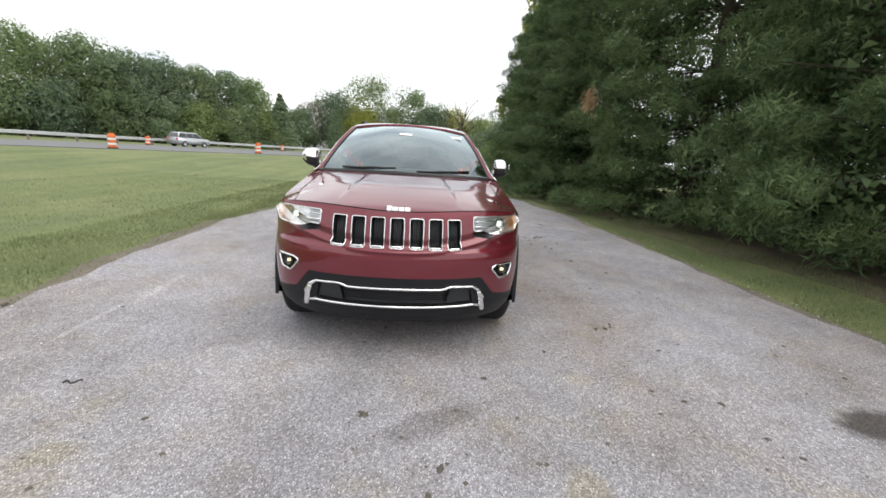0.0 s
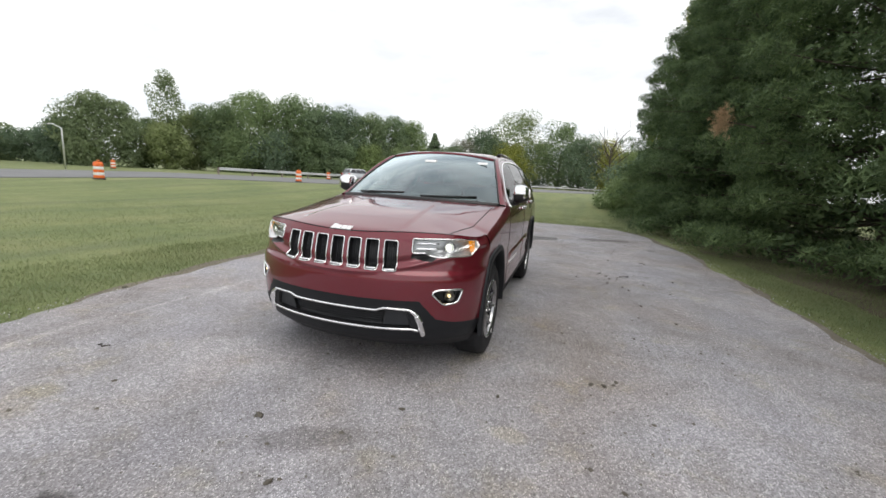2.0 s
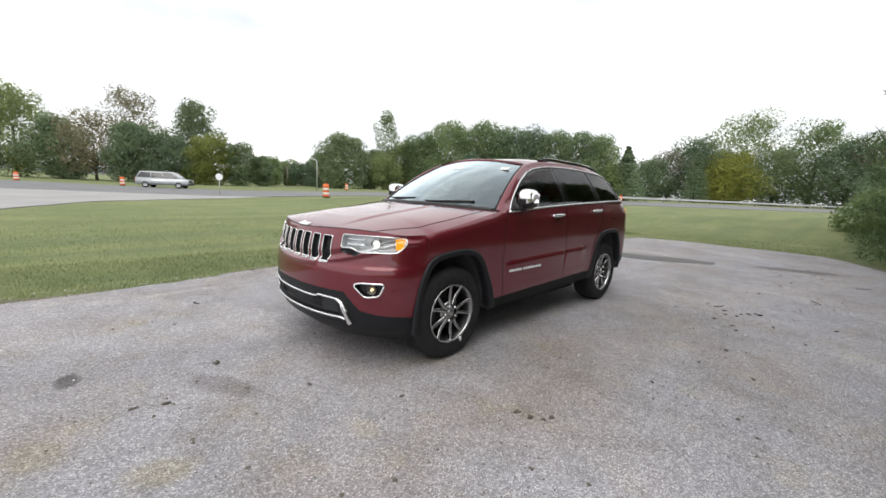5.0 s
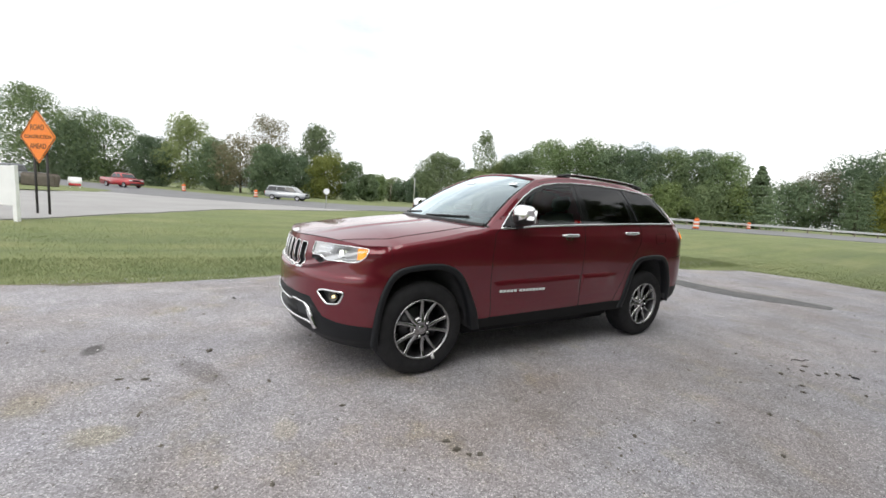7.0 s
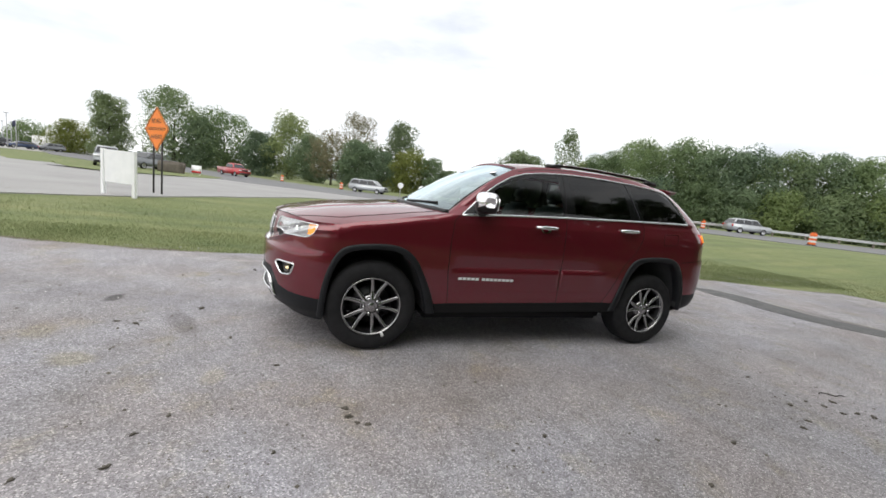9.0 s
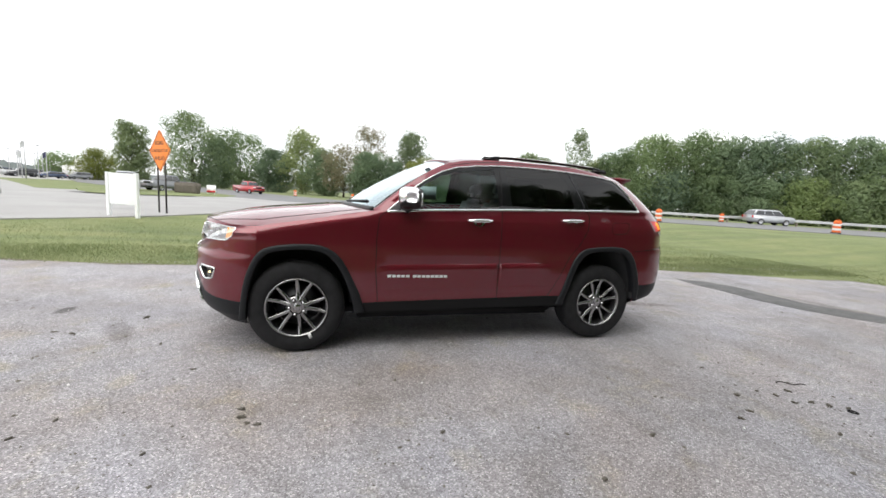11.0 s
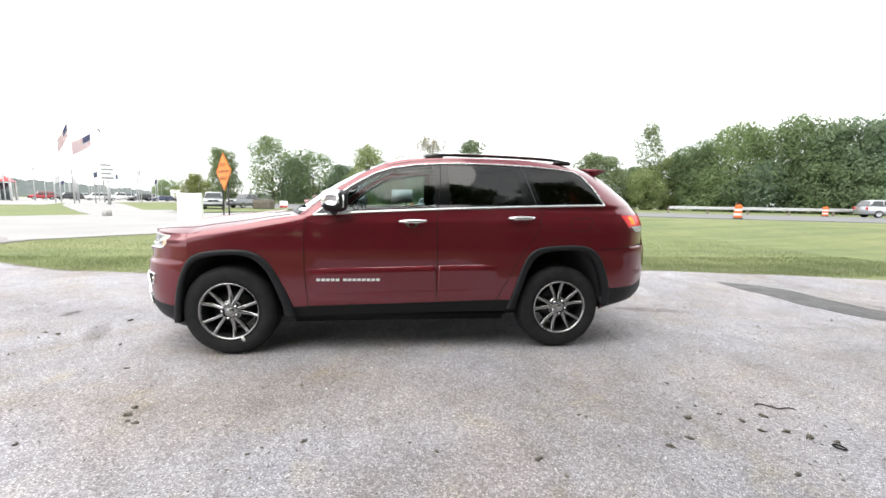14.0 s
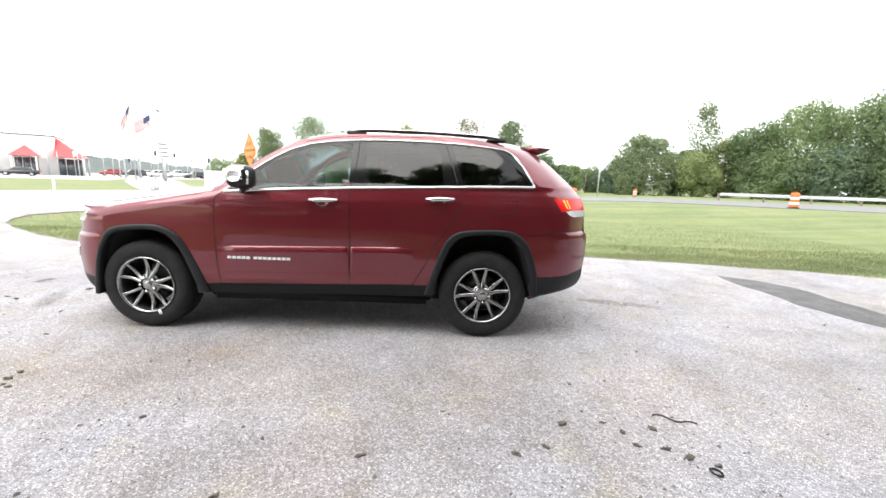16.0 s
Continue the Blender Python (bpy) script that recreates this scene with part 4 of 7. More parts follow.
part("roof_header", tube([tuple(q + np.array((0, 0.014, 0.004))) for q in WS[:, -1]], 0.016, 8), paint, jeep)
part("cowl", tube([tuple(q + np.array((0, -0.012, -0.006))) for q in WS[:, 0]], 0.026, 7), black, jeep)
fy0 = 1.262 + 0.072 * ax ** 2
RY = fy0 + (3.33 - fy0) * np.linspace(0, 1, 110)[None]
RX = ax * side_x(RY, c_top(RY))
RZ = c_top(RY) + (c_roof(RY) - c_top(RY)) * (1 - np.abs(ax) ** 3.6)
R = np.stack([RX, RY, RZ], -1)
part("roof", (R.reshape(-1, 3), grid_faces(NX, 110)), paint, jeep)
# tailgate closes the back
zz = np.linspace(1.70, 0.40, 60)
yy = c_back(zz)
e = side_x(np.minimum(yy, 3.8615) - 0.002, zz)
aa = np.linspace(-1, 1, 24)[:, None]
T = np.stack([aa * e[None], yy[None] + 0.05 * (1 - aa ** 2), np.repeat(zz[None], 24, 0)], -1)
part("tailgate", (T.reshape(-1, 3), grid_faces(24, 60)[:, ::-1]), paint, jeep)
sp = [(x, y, z) for x in np.linspace(-0.50, 0.50, 25) for y, z in ((3.26, 1.712 - 0.03 * abs(x / 0.6) ** 3), (3.40, 1.712 - 0.024 * abs(x / 0.6) ** 3), (3.575 - 0.07 * (x / 0.6) ** 2, 1.702 - 0.02 * abs(x / 0.6) ** 3), (3.57 - 0.07 * (x / 0.6) ** 2, 1.686 - 0.02 * abs(x / 0.6) ** 3), (3.41, 1.642 - 0.03 * abs(x / 0.6) ** 3))]
sf = [(i * 5 + k, i * 5 + (k + 1) % 5, (i + 1) * 5 + (k + 1) % 5, (i + 1) * 5 + k) for i in range(24) for k in range(5)] + [(0, 1, 2, 3, 4)[::-1], tuple(24 * 5 + k for k in range(5))]
part("roof_spoiler", (sp, sf), paint, jeep)


def side_place(y, z, out=0.0, sign=1):
    x = float(side_x(np.array(y), np.array(z))) if y >= -0.30 else float(np.interp(y, _py, _px))
    return (sign * (x + out), y, z)


def side_line(points, r, out=0.0, sign=1, step=0.02, closed=False, flat=1.0):
    return tube([side_place(a, b, out, sign) for a, b in along(points, step, closed)], r, 6, closed, flat)


def softened(points, rounds=3):
    """An open line with its corners cut round."""
    P = [np.array(q, float) for q in points]
    for _ in range(rounds):
        out = [P[0]]
        for a, b in zip(P, P[1:]):
            out += [a * 0.75 + b * 0.25, a * 0.25 + b * 0.75]
        P = out + [P[-1]]
    return [tuple(q) for q in P]


for sg in (1, -1):
    # seams
    part("shut_line", side_line([(0.708, 1.212), (0.645, 1.165), (0.628, 0.98), (0.630, 0.70), (0.655, 0.434)], 0.0034, -0.001, sg), gap_black, jeep)
    part("shut_line", side_line([(1.806, 1.73), (1.800, 1.50), (1.772, 1.284), (1.762, 1.165), (1.766, 0.80), (1.762, 0.452)], 0.0034, -0.001, sg), gap_black, jeep)
    part("shut_line", side_line([(2.548, 1.712), (2.612, 1.514), (2.667, 1.335), (2.716, 1.252), (2.690, 1.12), (2.615, 0.985), (2.505, 0.845), (2.435, 0.69), (2.30, 0.466)], 0.0034, -0.001, sg), gap_black, jeep)
    part("shut_line", side_line([(1.32, 1.660), (1.55, 1.705), (1.806, 1.727), (2.30, 1.731), (2.48, 1.724), (2.548, 1.705)], 0.0035, -0.001, sg), gap_black, jeep)
    part("shut_line", side_line([(3.27, 0.924), (3.60, 0.958), (3.82, 0.972)], 0.0035, -0.001, sg), gap_black, jeep)
    part("shut_line", side_line([(0.635, 0.426), (1.762, 0.452), (2.32, 0.466)], 0.005, -0.002, sg), gap_black, jeep)
    # lit bars in the tail lamp
    for dy in (0.0, 0.030):
        part("tail_light_bar", side_line([(3.575 + dy, 1.230), (3.592 + dy, 1.205), (3.612 + dy, 1.160)], 0.0055, 0.0015, sg), tail_glow, jeep, "glowing orange bar in the tail lamp")
    # chrome round the windows
    part("window_trim", side_line(DLO, 0.0085, 0.004, sg, 0.025, True), chrome, jeep, "bright chrome strip round the side windows")
    part("belt_strip", side_line([(0.715, 1.213), (0.84, 1.221), (1.081, 1.240), (1.319, 1.253), (1.56, 1.265), (1.804, 1.277), (2.053, 1.287), (2.308, 1.298), (2.569, 1.308), (2.839, 1.318), (3.119, 1.327), (3.31, 1.331)], 0.011, 0.006, sg), chrome, jeep)
    part("window_divider", side_line([(2.558, 1.68), (2.612, 1.514), (2.664, 1.342)], 0.004, 0.002, sg), plastic, jeep)
    # door moulding
    for y0, y1, r0, r1 in ((0.660, 1.754, 0.14, 0.012), (1.774, 2.32, 0.012, 0.20)):
        ys = np.linspace(y0, y1, 60)
        vs = []
        for y in ys:
            k = float(ease(min(1.0, (y - y0) / r0 + 0.05, (y1 - y) / r1 + 0.05)))
            k *= 0.78 + 0.30 * (y - 0.66) / 1.65
            for o, z in ((-0.004, 0.808), (0.002 * k, 0.802), (0.011 * k, 0.788), (0.018 * k, 0.774), (0.0205 * k, 0.764), (0.019 * k, 0.745), (0.011 * k, 0.700), (0.004 * k, 0.640), (0.001 * k, 0.590), (-0.003, 0.560)):
                z += 0.022 * (y - 1.3) - 0.012 * (1 - k) - 0.032
                vs.append((sg * (float(side_x(np.array(y), np.array(z))) + o), y, z))
        fs = [(10 * i + j, 10 * (i + 1) + j, 10 * (i + 1) + j + 1, 10 * i + j + 1) for i in range(59) for j in range(9)]
        part("door_moulding", (vs, fs if sg > 0 else [f[::-1] for f in fs]), paint, jeep)
    # wheel-arch flares
    for arch, flare in ((ARCH_F, FLARE_F), (ARCH_R, FLARE_R)):
        inn = [(arch[1][0], flare[0][1])] + [q for q in arch[1:-1]] + [(arch[-2][0] + 0.01, flare[-1][1])]
        n_ = 70
        I = np.array(along(softened(inn), 0.001, False))
        O = np.array(along(softened(flare), 0.001, False))
        I = I[np.linspace(0, len(I) - 1, n_).astype(int)]
        O = O[np.linspace(0, len(O) - 1, n_).astype(int)]
        vs = []
        for (iy, iz), (oy, oz) in zip(I, O):
            xm = max(side_place(iy, max(iz, 0.42))[0], side_place(oy, max(oz, 0.42))[0])
            for k, o in ((0.0, -0.06), (0.0, 0.014), (0.08, 0.022), (0.80, 0.018), (0.98, 0.010), (1.0, -0.012)):
                vs.append((sg * (xm + o), iy + (oy - iy) * k, iz + (oz - iz) * k))
        fs = [(i * 6 + k, i * 6 + k + 1, (i + 1) * 6 + k + 1, (i + 1) * 6 + k) for i in range(n_ - 1) for k in range(5)]
        part("arch_flare", (vs, fs if sg > 0 else [f[::-1] for f in fs]), flare_plastic, jeep, "dark grey plastic wheel-arch flare")
        # liner
        pts = along(inn, 0.03, False)
        vs = [(sg * x, y, z) for y, z in pts for x in (0.45, 0.945)]
        vs += [(sg * 0.45, (arch[0][0] + arch[-1][0]) / 2, 0.25)]
        part("arch_liner", (vs, [(2 * i, 2 * i + 1, 2 * i + 3, 2 * i + 2) for i in range(len(pts) - 1)] + [(2 * i, 2 * i + 2, len(vs) - 1) for i in range(len(pts) - 1)]), liner_grey, jeep)
    # door handles
    for y0, y1, z0 in ((1.430, 1.668, 1.168), (2.402, 2.644, 1.206)):
        pp = [side_place(y0 + (y1 - y0) * t, z0 + 0.006 * t, 0.006 + 0.028 * min(1, 5 * t, 5 * (1 - t)), sg) for t in np.linspace(0, 1, 15)]
        hd = part("door_handle", tube(pp, [0.013 + 0.004 * (1 if 2 < i < 12 else 0) for i in range(15)], 8), chrome, jeep, "chrome pull handle")
        cup = lathe([(0.0, -0.004), (0.030, 0.001), (0.037, 0.003)], "x", 20)
        cx = side_place((y0 + y1) / 2 - 0.01, z0 - 0.012, 0.002, sg)
        part("handle_cup", moved(cup, Matrix.Translation(cx) @ Matrix.Diagonal((sg, 1.5, 1, 1))), satin, hd)
    # plain bars where the model name stands
    x0 = 0.732
    for w in (0.040,) * 5 + (0,) + (0.040,) * 8:
        if w:
            pts = [side_place(x0 + a, b, o, sg) for o in (0.001, 0.013) for a, b in ((0, 0.649), (w - 0.009, 0.650), (w - 0.009, 0.672), (0, 0.671))]
            part("name_bar", (pts, [(4, 5, 6, 7), (0, 1, 5, 4), (1, 2, 6, 5), (2, 3, 7, 6), (3, 0, 4, 7)]), badge, jeep, "", False)
        x0 += w if w else 0.022
    # mirror
    ms = []
    for i, t in enumerate(np.linspace(0, 1, 13)):
        x = 0.935 + 0.155 * t
        sc = math.sin(math.pi * min(0.97, 0.14 + 0.86 * t) ** 0.85) ** 0.33
        ms.append((x, 0.905 - 0.02 * t, 1.332 + 0.010 * t, 0.106 * sc, 0.094 * sc))
    n_ = 20
    vs, fs = [], []
    for x, y, z, ry, rz in ms:
        for k in range(n_):
            a = 2 * math.pi * k / n_
            ca, sa_ = math.cos(a), math.sin(a)
            vs.append((sg * x, y + ry * math.copysign(abs(ca) ** 0.55, ca), z + rz * math.copysign(abs(sa_) ** 0.55, sa_)))
    for i in range(len(ms) - 1):
        for k in range(n_):
            l = (k + 1) % n_
            fs.append((i * n_ + k, (i + 1) * n_ + k, (i + 1) * n_ + l, i * n_ + l))
    fs.append(tuple(range(n_)))
    fs.append(tuple((len(ms) - 1) * n_ + k for k in range(n_)))
    me = mesh_of("mirror_shell", vs, fs, chrome, True, [chrome, black], [1 if (sum(vs[i][2] for i in f) / len(f) < 1.316 or sum(vs[i][1] for i in f) / len(f) > 0.943) else 0 for f in fs])
    mir = part("wing_mirror", me, chrome, jeep, "wing mirror with chrome cap and black base")
    part("mirror_foot", tube([(sg * 0.870, 0.845, 1.238), (sg * 0.92, 0.880, 1.242), (sg * 0.985, 0.898, 1.256)], [0.045, 0.036, 0.028], 10), black, mir)
    part("mirror_glass", bmbox(min(sg * 0.955, sg * 1.065), 0.970, 1.278, max(sg * 0.955, sg * 1.065), 0.981, 1.386, bevel=0.004), chrome, mir)
    part("sail_panel", ([side_place(0.728, 1.226, 0.004, sg), side_place(0.848, 1.238, 0.004, sg), side_place(0.905, 1.350, 0.004, sg), side_place(0.872, 1.345, 0.004, sg)], [(0, 1, 2, 3)]), black, jeep)
    # roof rail
    rail = [(sg * (0.585 + 0.0 * y), y, float(c_top(y)) + 0.034) for y in np.linspace(1.86, 2.92, 24)]
    rail = [(sg * 0.60, 1.70, float(c_top(1.70)) + 0.018), (sg * 0.592, 1.79, float(c_top(1.79)) + 0.032)] + rail + [(sg * 0.59, 3.01, float(c_top(3.01)) + 0.028), (sg * 0.60, 3.09, float(c_top(3.09)) + 0.012)]
    rr = part("roof_rail", tube(rail, 0.0145, 8), black, jeep, "black roof rail with a bright strip")
    part("rail_strip", tube([(x + sg * 0.012, y, z + 0.010) for x, y, z in rail[2:-2]], 0.006, 6), chrome, rr)
    for y in (1.76, 3.02):
        part("rail_foot", bmbox(min(sg * 0.565, sg * 0.615), y - 0.10, float(c_top(y)) - 0.005, max(sg * 0.565, sg * 0.615), y + 0.08, float(c_top(y)) + 0.036, bevel=0.015), black, rr)
    # wiper
    w0 = np.array((0.10 if sg > 0 else -0.62, 0.0, 0.0))
    a = [(x, float(0.385 + 0.225 * (x / 0.835) ** 2) + 0.020 + 0.010 * k, 1.268 + 0.005 * k) for k, x in enumerate(np.linspace(w0[0], w0[0] + 0.52, 5))]
    part("wiper", tube(a, 0.010, 6), black, jeep, "black wiper blade")
# fuel flap seam
part("fuel_flap", side_line(rounded([(2.975, 1.094), (3.165, 1.106), (3.195, 1.215), (2.985, 1.208)], 0.03), 0.003, -0.001, 1, 0.02, True), gap_black, jeep)
# underbody and floor
part("underbody", bmbox(-0.62, -0.62, 0.235, 0.62, 3.40, 0.36, bevel=0.04), sill_black, jeep)
# slab added low and wide behind the sills to deepen shade under the car
part("underfloor", bmbox(-0.80, 0.46, 0.235, 0.80, 2.46, 0.36, bevel=0.04), sill_black, jeep)
part("floor_pan", bmbox(-0.86, 0.50, 0.36, 0.86, 3.4, 0.46), black, jeep)
part("front_bulkhead", bmbox(-0.85, 0.42, 0.40, 0.85, 0.52, 1.18), black, jeep)
part("engine_block", bmbox(-0.44, -0.66, 0.36, 0.44, 0.42, 0.98), black, jeep)
for y0 in (0.0, 2.915):
    part("axle", tube([(-0.8, y0, 0.385), (0.8, y0, 0.385)], 0.05, 10), black, jeep)
part("exhaust", tube([(0.35, 2.2, 0.30), (0.42, 2.45, 0.30), (0.42, 2.75, 0.31)], 0.05, 10), wheel_dark, jeep)
# cabin
dash = tube([(-0.78, 0.86, 1.08), (-0.4, 0.80, 1.12), (0.0, 0.78, 1.13), (0.4, 0.80, 1.12), (0.78, 0.86, 1.08)], 0.15, 12)
part("dashboard", dash, seat_mat, jeep, "dark dashboard")
wheel_m = Matrix.Translation((0.37, 1.08, 1.10)) @ Matrix.Rotation(radians(-62), 4, "X")
stw = part("steering_wheel", moved(tube([(0.19 * math.cos(a), 0.19 * math.sin(a), 0) for a in np.linspace(0, 2 * math.pi, 30)[:-1]], 0.016, 8, True), wheel_m), black, jeep, "black steering wheel")
part("wheel_hub", moved(lathe([(0.0, 0.03), (0.06, 0.02), (0.07, -0.02)], "z", 16), wheel_m), black, stw)
part("wheel_spoke", moved(tube([(-0.18, 0, 0), (0, 0.0, 0.0), (0.18, 0, 0)], 0.016, 6), wheel_m), black, stw)


def seat(x0, y0, w=0.50):
    s = part("seat", bmbox(x0 - w / 2, y0, 0.62, x0 + w / 2, y0 + 0.52, 0.80, bevel=0.05), seat_mat, jeep, "dark leather seat")
    part("backrest", bmbox(x0 - w / 2, -0.07, 0.0, x0 + w / 2, 0.07, 0.66, bevel=0.055, m=Matrix.Translation((0, y0 + 0.52, 0.74)) @ Matrix.Rotation(radians(-20), 4, "X")), seat_mat, s)
    part("headrest", bmbox(x0 - 0.13, -0.05, 0.68, x0 + 0.13, 0.05, 0.86, bevel=0.045, m=Matrix.Translation((0, y0 + 0.52, 0.74)) @ Matrix.Rotation(radians(-18), 4, "X")), seat_mat, s)


for x0, y0 in ((0.38, 1.22), (-0.38, 1.22), (0.40, 2.08), (-0.40, 2.08)):
    seat(x0, y0)
part("inside_mirror", bmbox(-0.12, 1.13, 1.555, 0.12, 1.165, 1.615, bevel=0.012), black, jeep)
part("headliner", bmbox(-0.62, 1.40, 1.690, 0.62, 3.0, 1.710), seat_mat, jeep)
# price sheet in the far front window
part("window_sheet", bmbox(-0.862, 1.33, 1.32, -0.852, 1.60, 1.49), white_paper, jeep, "white price sheet in the window")
for x0, y0, w in ((-0.035, 0.99, 0.135), (0.52, 1.07, 0.125)):
    ff = (y0 - 0.385) / (1.262 - 0.385)
    z0 = 1.243 + (1.733 - 1.243) * ff + 0.030 * 4 * ff * (1 - ff) + 0.012 - 0.05 * (x0 / 0.6) ** 2
    y0 = y0 + 0.05 * (x0 / 0.6) ** 2
    part("windscreen_sticker", ([(x0 - w / 2, y0, z0), (x0 + w / 2, y0, z0), (x0 + w / 2, y0 + 0.046, z0 + 0.025), (x0 - w / 2, y0 + 0.046, z0 + 0.025)], [(0, 1, 2, 3)]), white_paper, jeep, "pale paper sticker on the windscreen")

# --- wheels ---
TR, TW, RR = 0.385, 0.255, 0.245


def wheel(y0, sg):
    hub = thing("wheel", "", "")
    hub.parent = jeep
    hub.location = (sg * 0.812, y0, TR)
    if sg < 0:
        hub.rotation_euler = (0, 0, math.pi)
    h = TW / 2
    prof = [(RR - 0.012, -h + 0.02), (RR + 0.02, -h), (TR - 0.05, -h - 0.006), (TR - 0.018, -h + 0.012), (TR - 0.002, -h + 0.04), (TR, 0), (TR - 0.002, h - 0.04), (TR - 0.018, h - 0.012), (TR - 0.05, h + 0.006), (RR + 0.045, h + 0.004), (RR + 0.02, h), (RR - 0.012, h - 0.02)]
    ty = part("tyre", lathe(prof, "x", 64), rubber, hub, "black tyre with blocky tread")
    blocks = []
    for i in range(56):
        a = 2 * math.pi * i / 56
        for k, x in enumerate((-0.063, -0.021, 0.021, 0.063)):
            m = Matrix.Rotation(a + 0.05 * (k % 2), 4, "X") @ Matrix.Translation((x, 0, TR - 0.0045))
            q = [(-0.018, -0.017, 0), (0.018, -0.014, 0), (0.018, 0.017, 0), (-0.018, 0.014, 0)]
            blocks.append(([m @ Vector(v) for v in q] + [m @ Vector((v[0], v[1], 0.0055)) for v in q], [(4, 5, 6, 7), (0, 1, 5, 4), (1, 2, 6, 5), (2, 3, 7, 6), (3, 0, 4, 7)]))
    part("tread", join(*blocks), rubber, ty, "", False)
    part("rim_barrel", lathe([(RR - 0.012, h - 0.018), (RR - 0.03, h - 0.05), (RR - 0.035, -h + 0.03)], "x", 48), wheel_dark, hub)
    part("rim_lip", lathe([(RR + 0.003, h - 0.006), (RR + 0.001, h + 0.004), (RR - 0.007, h + 0.003), (RR - 0.014, h - 0.010), (RR - 0.018, h - 0.030)], "x", 64), wheel_metal, hub, "polished rim")
    part("brake_disc", lathe([(0.0, 0.02), (0.165, 0.02), (0.168, 0.008), (0.168, -0.01)], "x", 40), disc_metal, hub)
    part("caliper", bmbox(0.0, 0.085, -0.06, 0.055, 0.175, 0.06, bevel=0.012), wheel_dark, hub)
    for i in range(5):
        a = 2 * math.pi * i / 5 + math.pi / 2 * 0 + radians(0)
        for d in (-1, 1):
            a0, a1 = a + d * radians(11), a + d * radians(15.5)
            sp_ = []
            for t in np.linspace(0, 1, 7):
                r = 0.060 + (RR - 0.012 - 0.060) * t
                an = a0 + (a1 - a0) * t
                sp_.append((h - 0.012 - 0.028 * math.sin(math.pi * min(1, 0.15 + 0.75 * (1 - t))) + 0.006 * t, r * math.sin(an), r * math.cos(an), 0.0185 - 0.003 * t))
            vs, fs = [], []
            for j, (x, yy_, zz_, w) in enumerate(sp_):
                rad_ = Vector((0, yy_, zz_)).normalized()
                tan = Vector((1, 0, 0)).cross(rad_)
                c0 = Vector((x, yy_, zz_))
                vs += [c0 - tan * w - Vector((0.030, 0, 0)), c0 - tan * w * 0.95, c0 - tan * w * 0.55 + Vector((0.008, 0, 0)), c0 + tan * w * 0.55 + Vector((0.008, 0, 0)), c0 + tan * w * 0.95, c0 + tan * w - Vector((0.030, 0, 0))]
            for j in range(6):
                for k in range(5):
                    fs.append((j * 6 + k, j * 6 + k + 1, (j + 1) * 6 + k + 1, (j + 1) * 6 + k))
            part("spoke", (vs, fs), wheel_metal, hub)
        b = a + math.pi / 5
        part("lug_nut", moved(lathe([(0.0, 0.020), (0.009, 0.020), (0.012, 0.010), (0.012, -0.01)], "x", 6), Matrix.Translation((h - 0.03, 0.063 * math.sin(b), 0.063 * math.cos(b)))), chrome, hub)
        part("lug_recess", moved(lathe([(0.0, 0.002), (0.019, 0.003), (0.020, -0.004)], "x", 14), Matrix.Translation((h - 0.027, 0.063 * math.sin(b), 0.063 * math.cos(b)))), black, hub)
    part("hub_plate", lathe([(0.0, h - 0.026), (0.050, h - 0.026), (0.088, h - 0.030), (0.098, h - 0.06)], "x", 32), wheel_metal, hub)
    part("centre_cap", lathe([(0.0, h - 0.014), (0.026, h - 0.015), (0.031, h - 0.019), (0.032, h - 0.03)], "x", 24), satin, hub)
    return hub


for y0 in (0.0, 2.915):
    for sg in (1, -1):
        w_ = wheel(y0, sg)
        tilt = radians(8 if y0 else -14)
        w_.rotation_euler = (tilt if sg > 0 else -tilt, 0, 0 if sg > 0 else math.pi)
        if y0 == 0.0 and sg > 0:
            part("tyre_tag", bmbox(0.130, -0.012, -0.02, 0.134, 0.012, 0.02, m=Matrix.Rotation(radians(-142), 4, "X") @ Matrix.Translation((0, 0, 0.262))), white_paper, w_, "white tag on the tyre")

# ---- pines, woods and far things ----
bark = varied("bark", (0.055, 0.042, 0.032), (0.11, 0.09, 0.07), 0.9, 5, 40, 0.6)
pine_leaf = leafy("pine_needles", (0.024, 0.046, 0.026), (0.105, 0.168, 0.070), (0.260, 0.340, 0.145), 0.6, 0.35, 2.3)
dead_leaf = leafy("dead_needles", (0.30, 0.20, 0.12), (0.42, 0.30, 0.19), (0.54, 0.42, 0.28), 0.7, 0.2)
maple_leaf = leafy("maple_leaves", (0.150, 0.210, 0.100), (0.225, 0.295, 0.135), (0.290, 0.360, 0.170))
dark_leaf = leafy("dark_leaves", (0.125, 0.180, 0.112), (0.185, 0.250, 0.148), (0.245, 0.310, 0.178))
pale_leaf = leafy("pale_leaves", (0.170, 0.215, 0.110), (0.240, 0.295, 0.145), (0.305, 0.355, 0.180))
yellow_leaf = leafy("yellowing_leaves", (0.170, 0.195, 0.050), (0.270, 0.295, 0.075), (0.370, 0.380, 0.105))
brown_leaf = leafy("browning_leaves", (0.150, 0.145, 0.100), (0.220, 0.205, 0.145), (0.29, 0.27, 0.19))
rng = np.random.default_rng(11)


def limb(a, b, r0, r1, bend=0.0, n=5, seg=6):
    a, b = Vector(a), Vector(b)
    side = Vector(rng.normal(size=3)) * bend
    pts = [a.lerp(b, t) + side * math.sin(math.pi * t) for t in np.linspace(0, 1, n)]
    return tube([tuple(p) for p in pts], list(np.linspace(r0, r1, n)), seg)


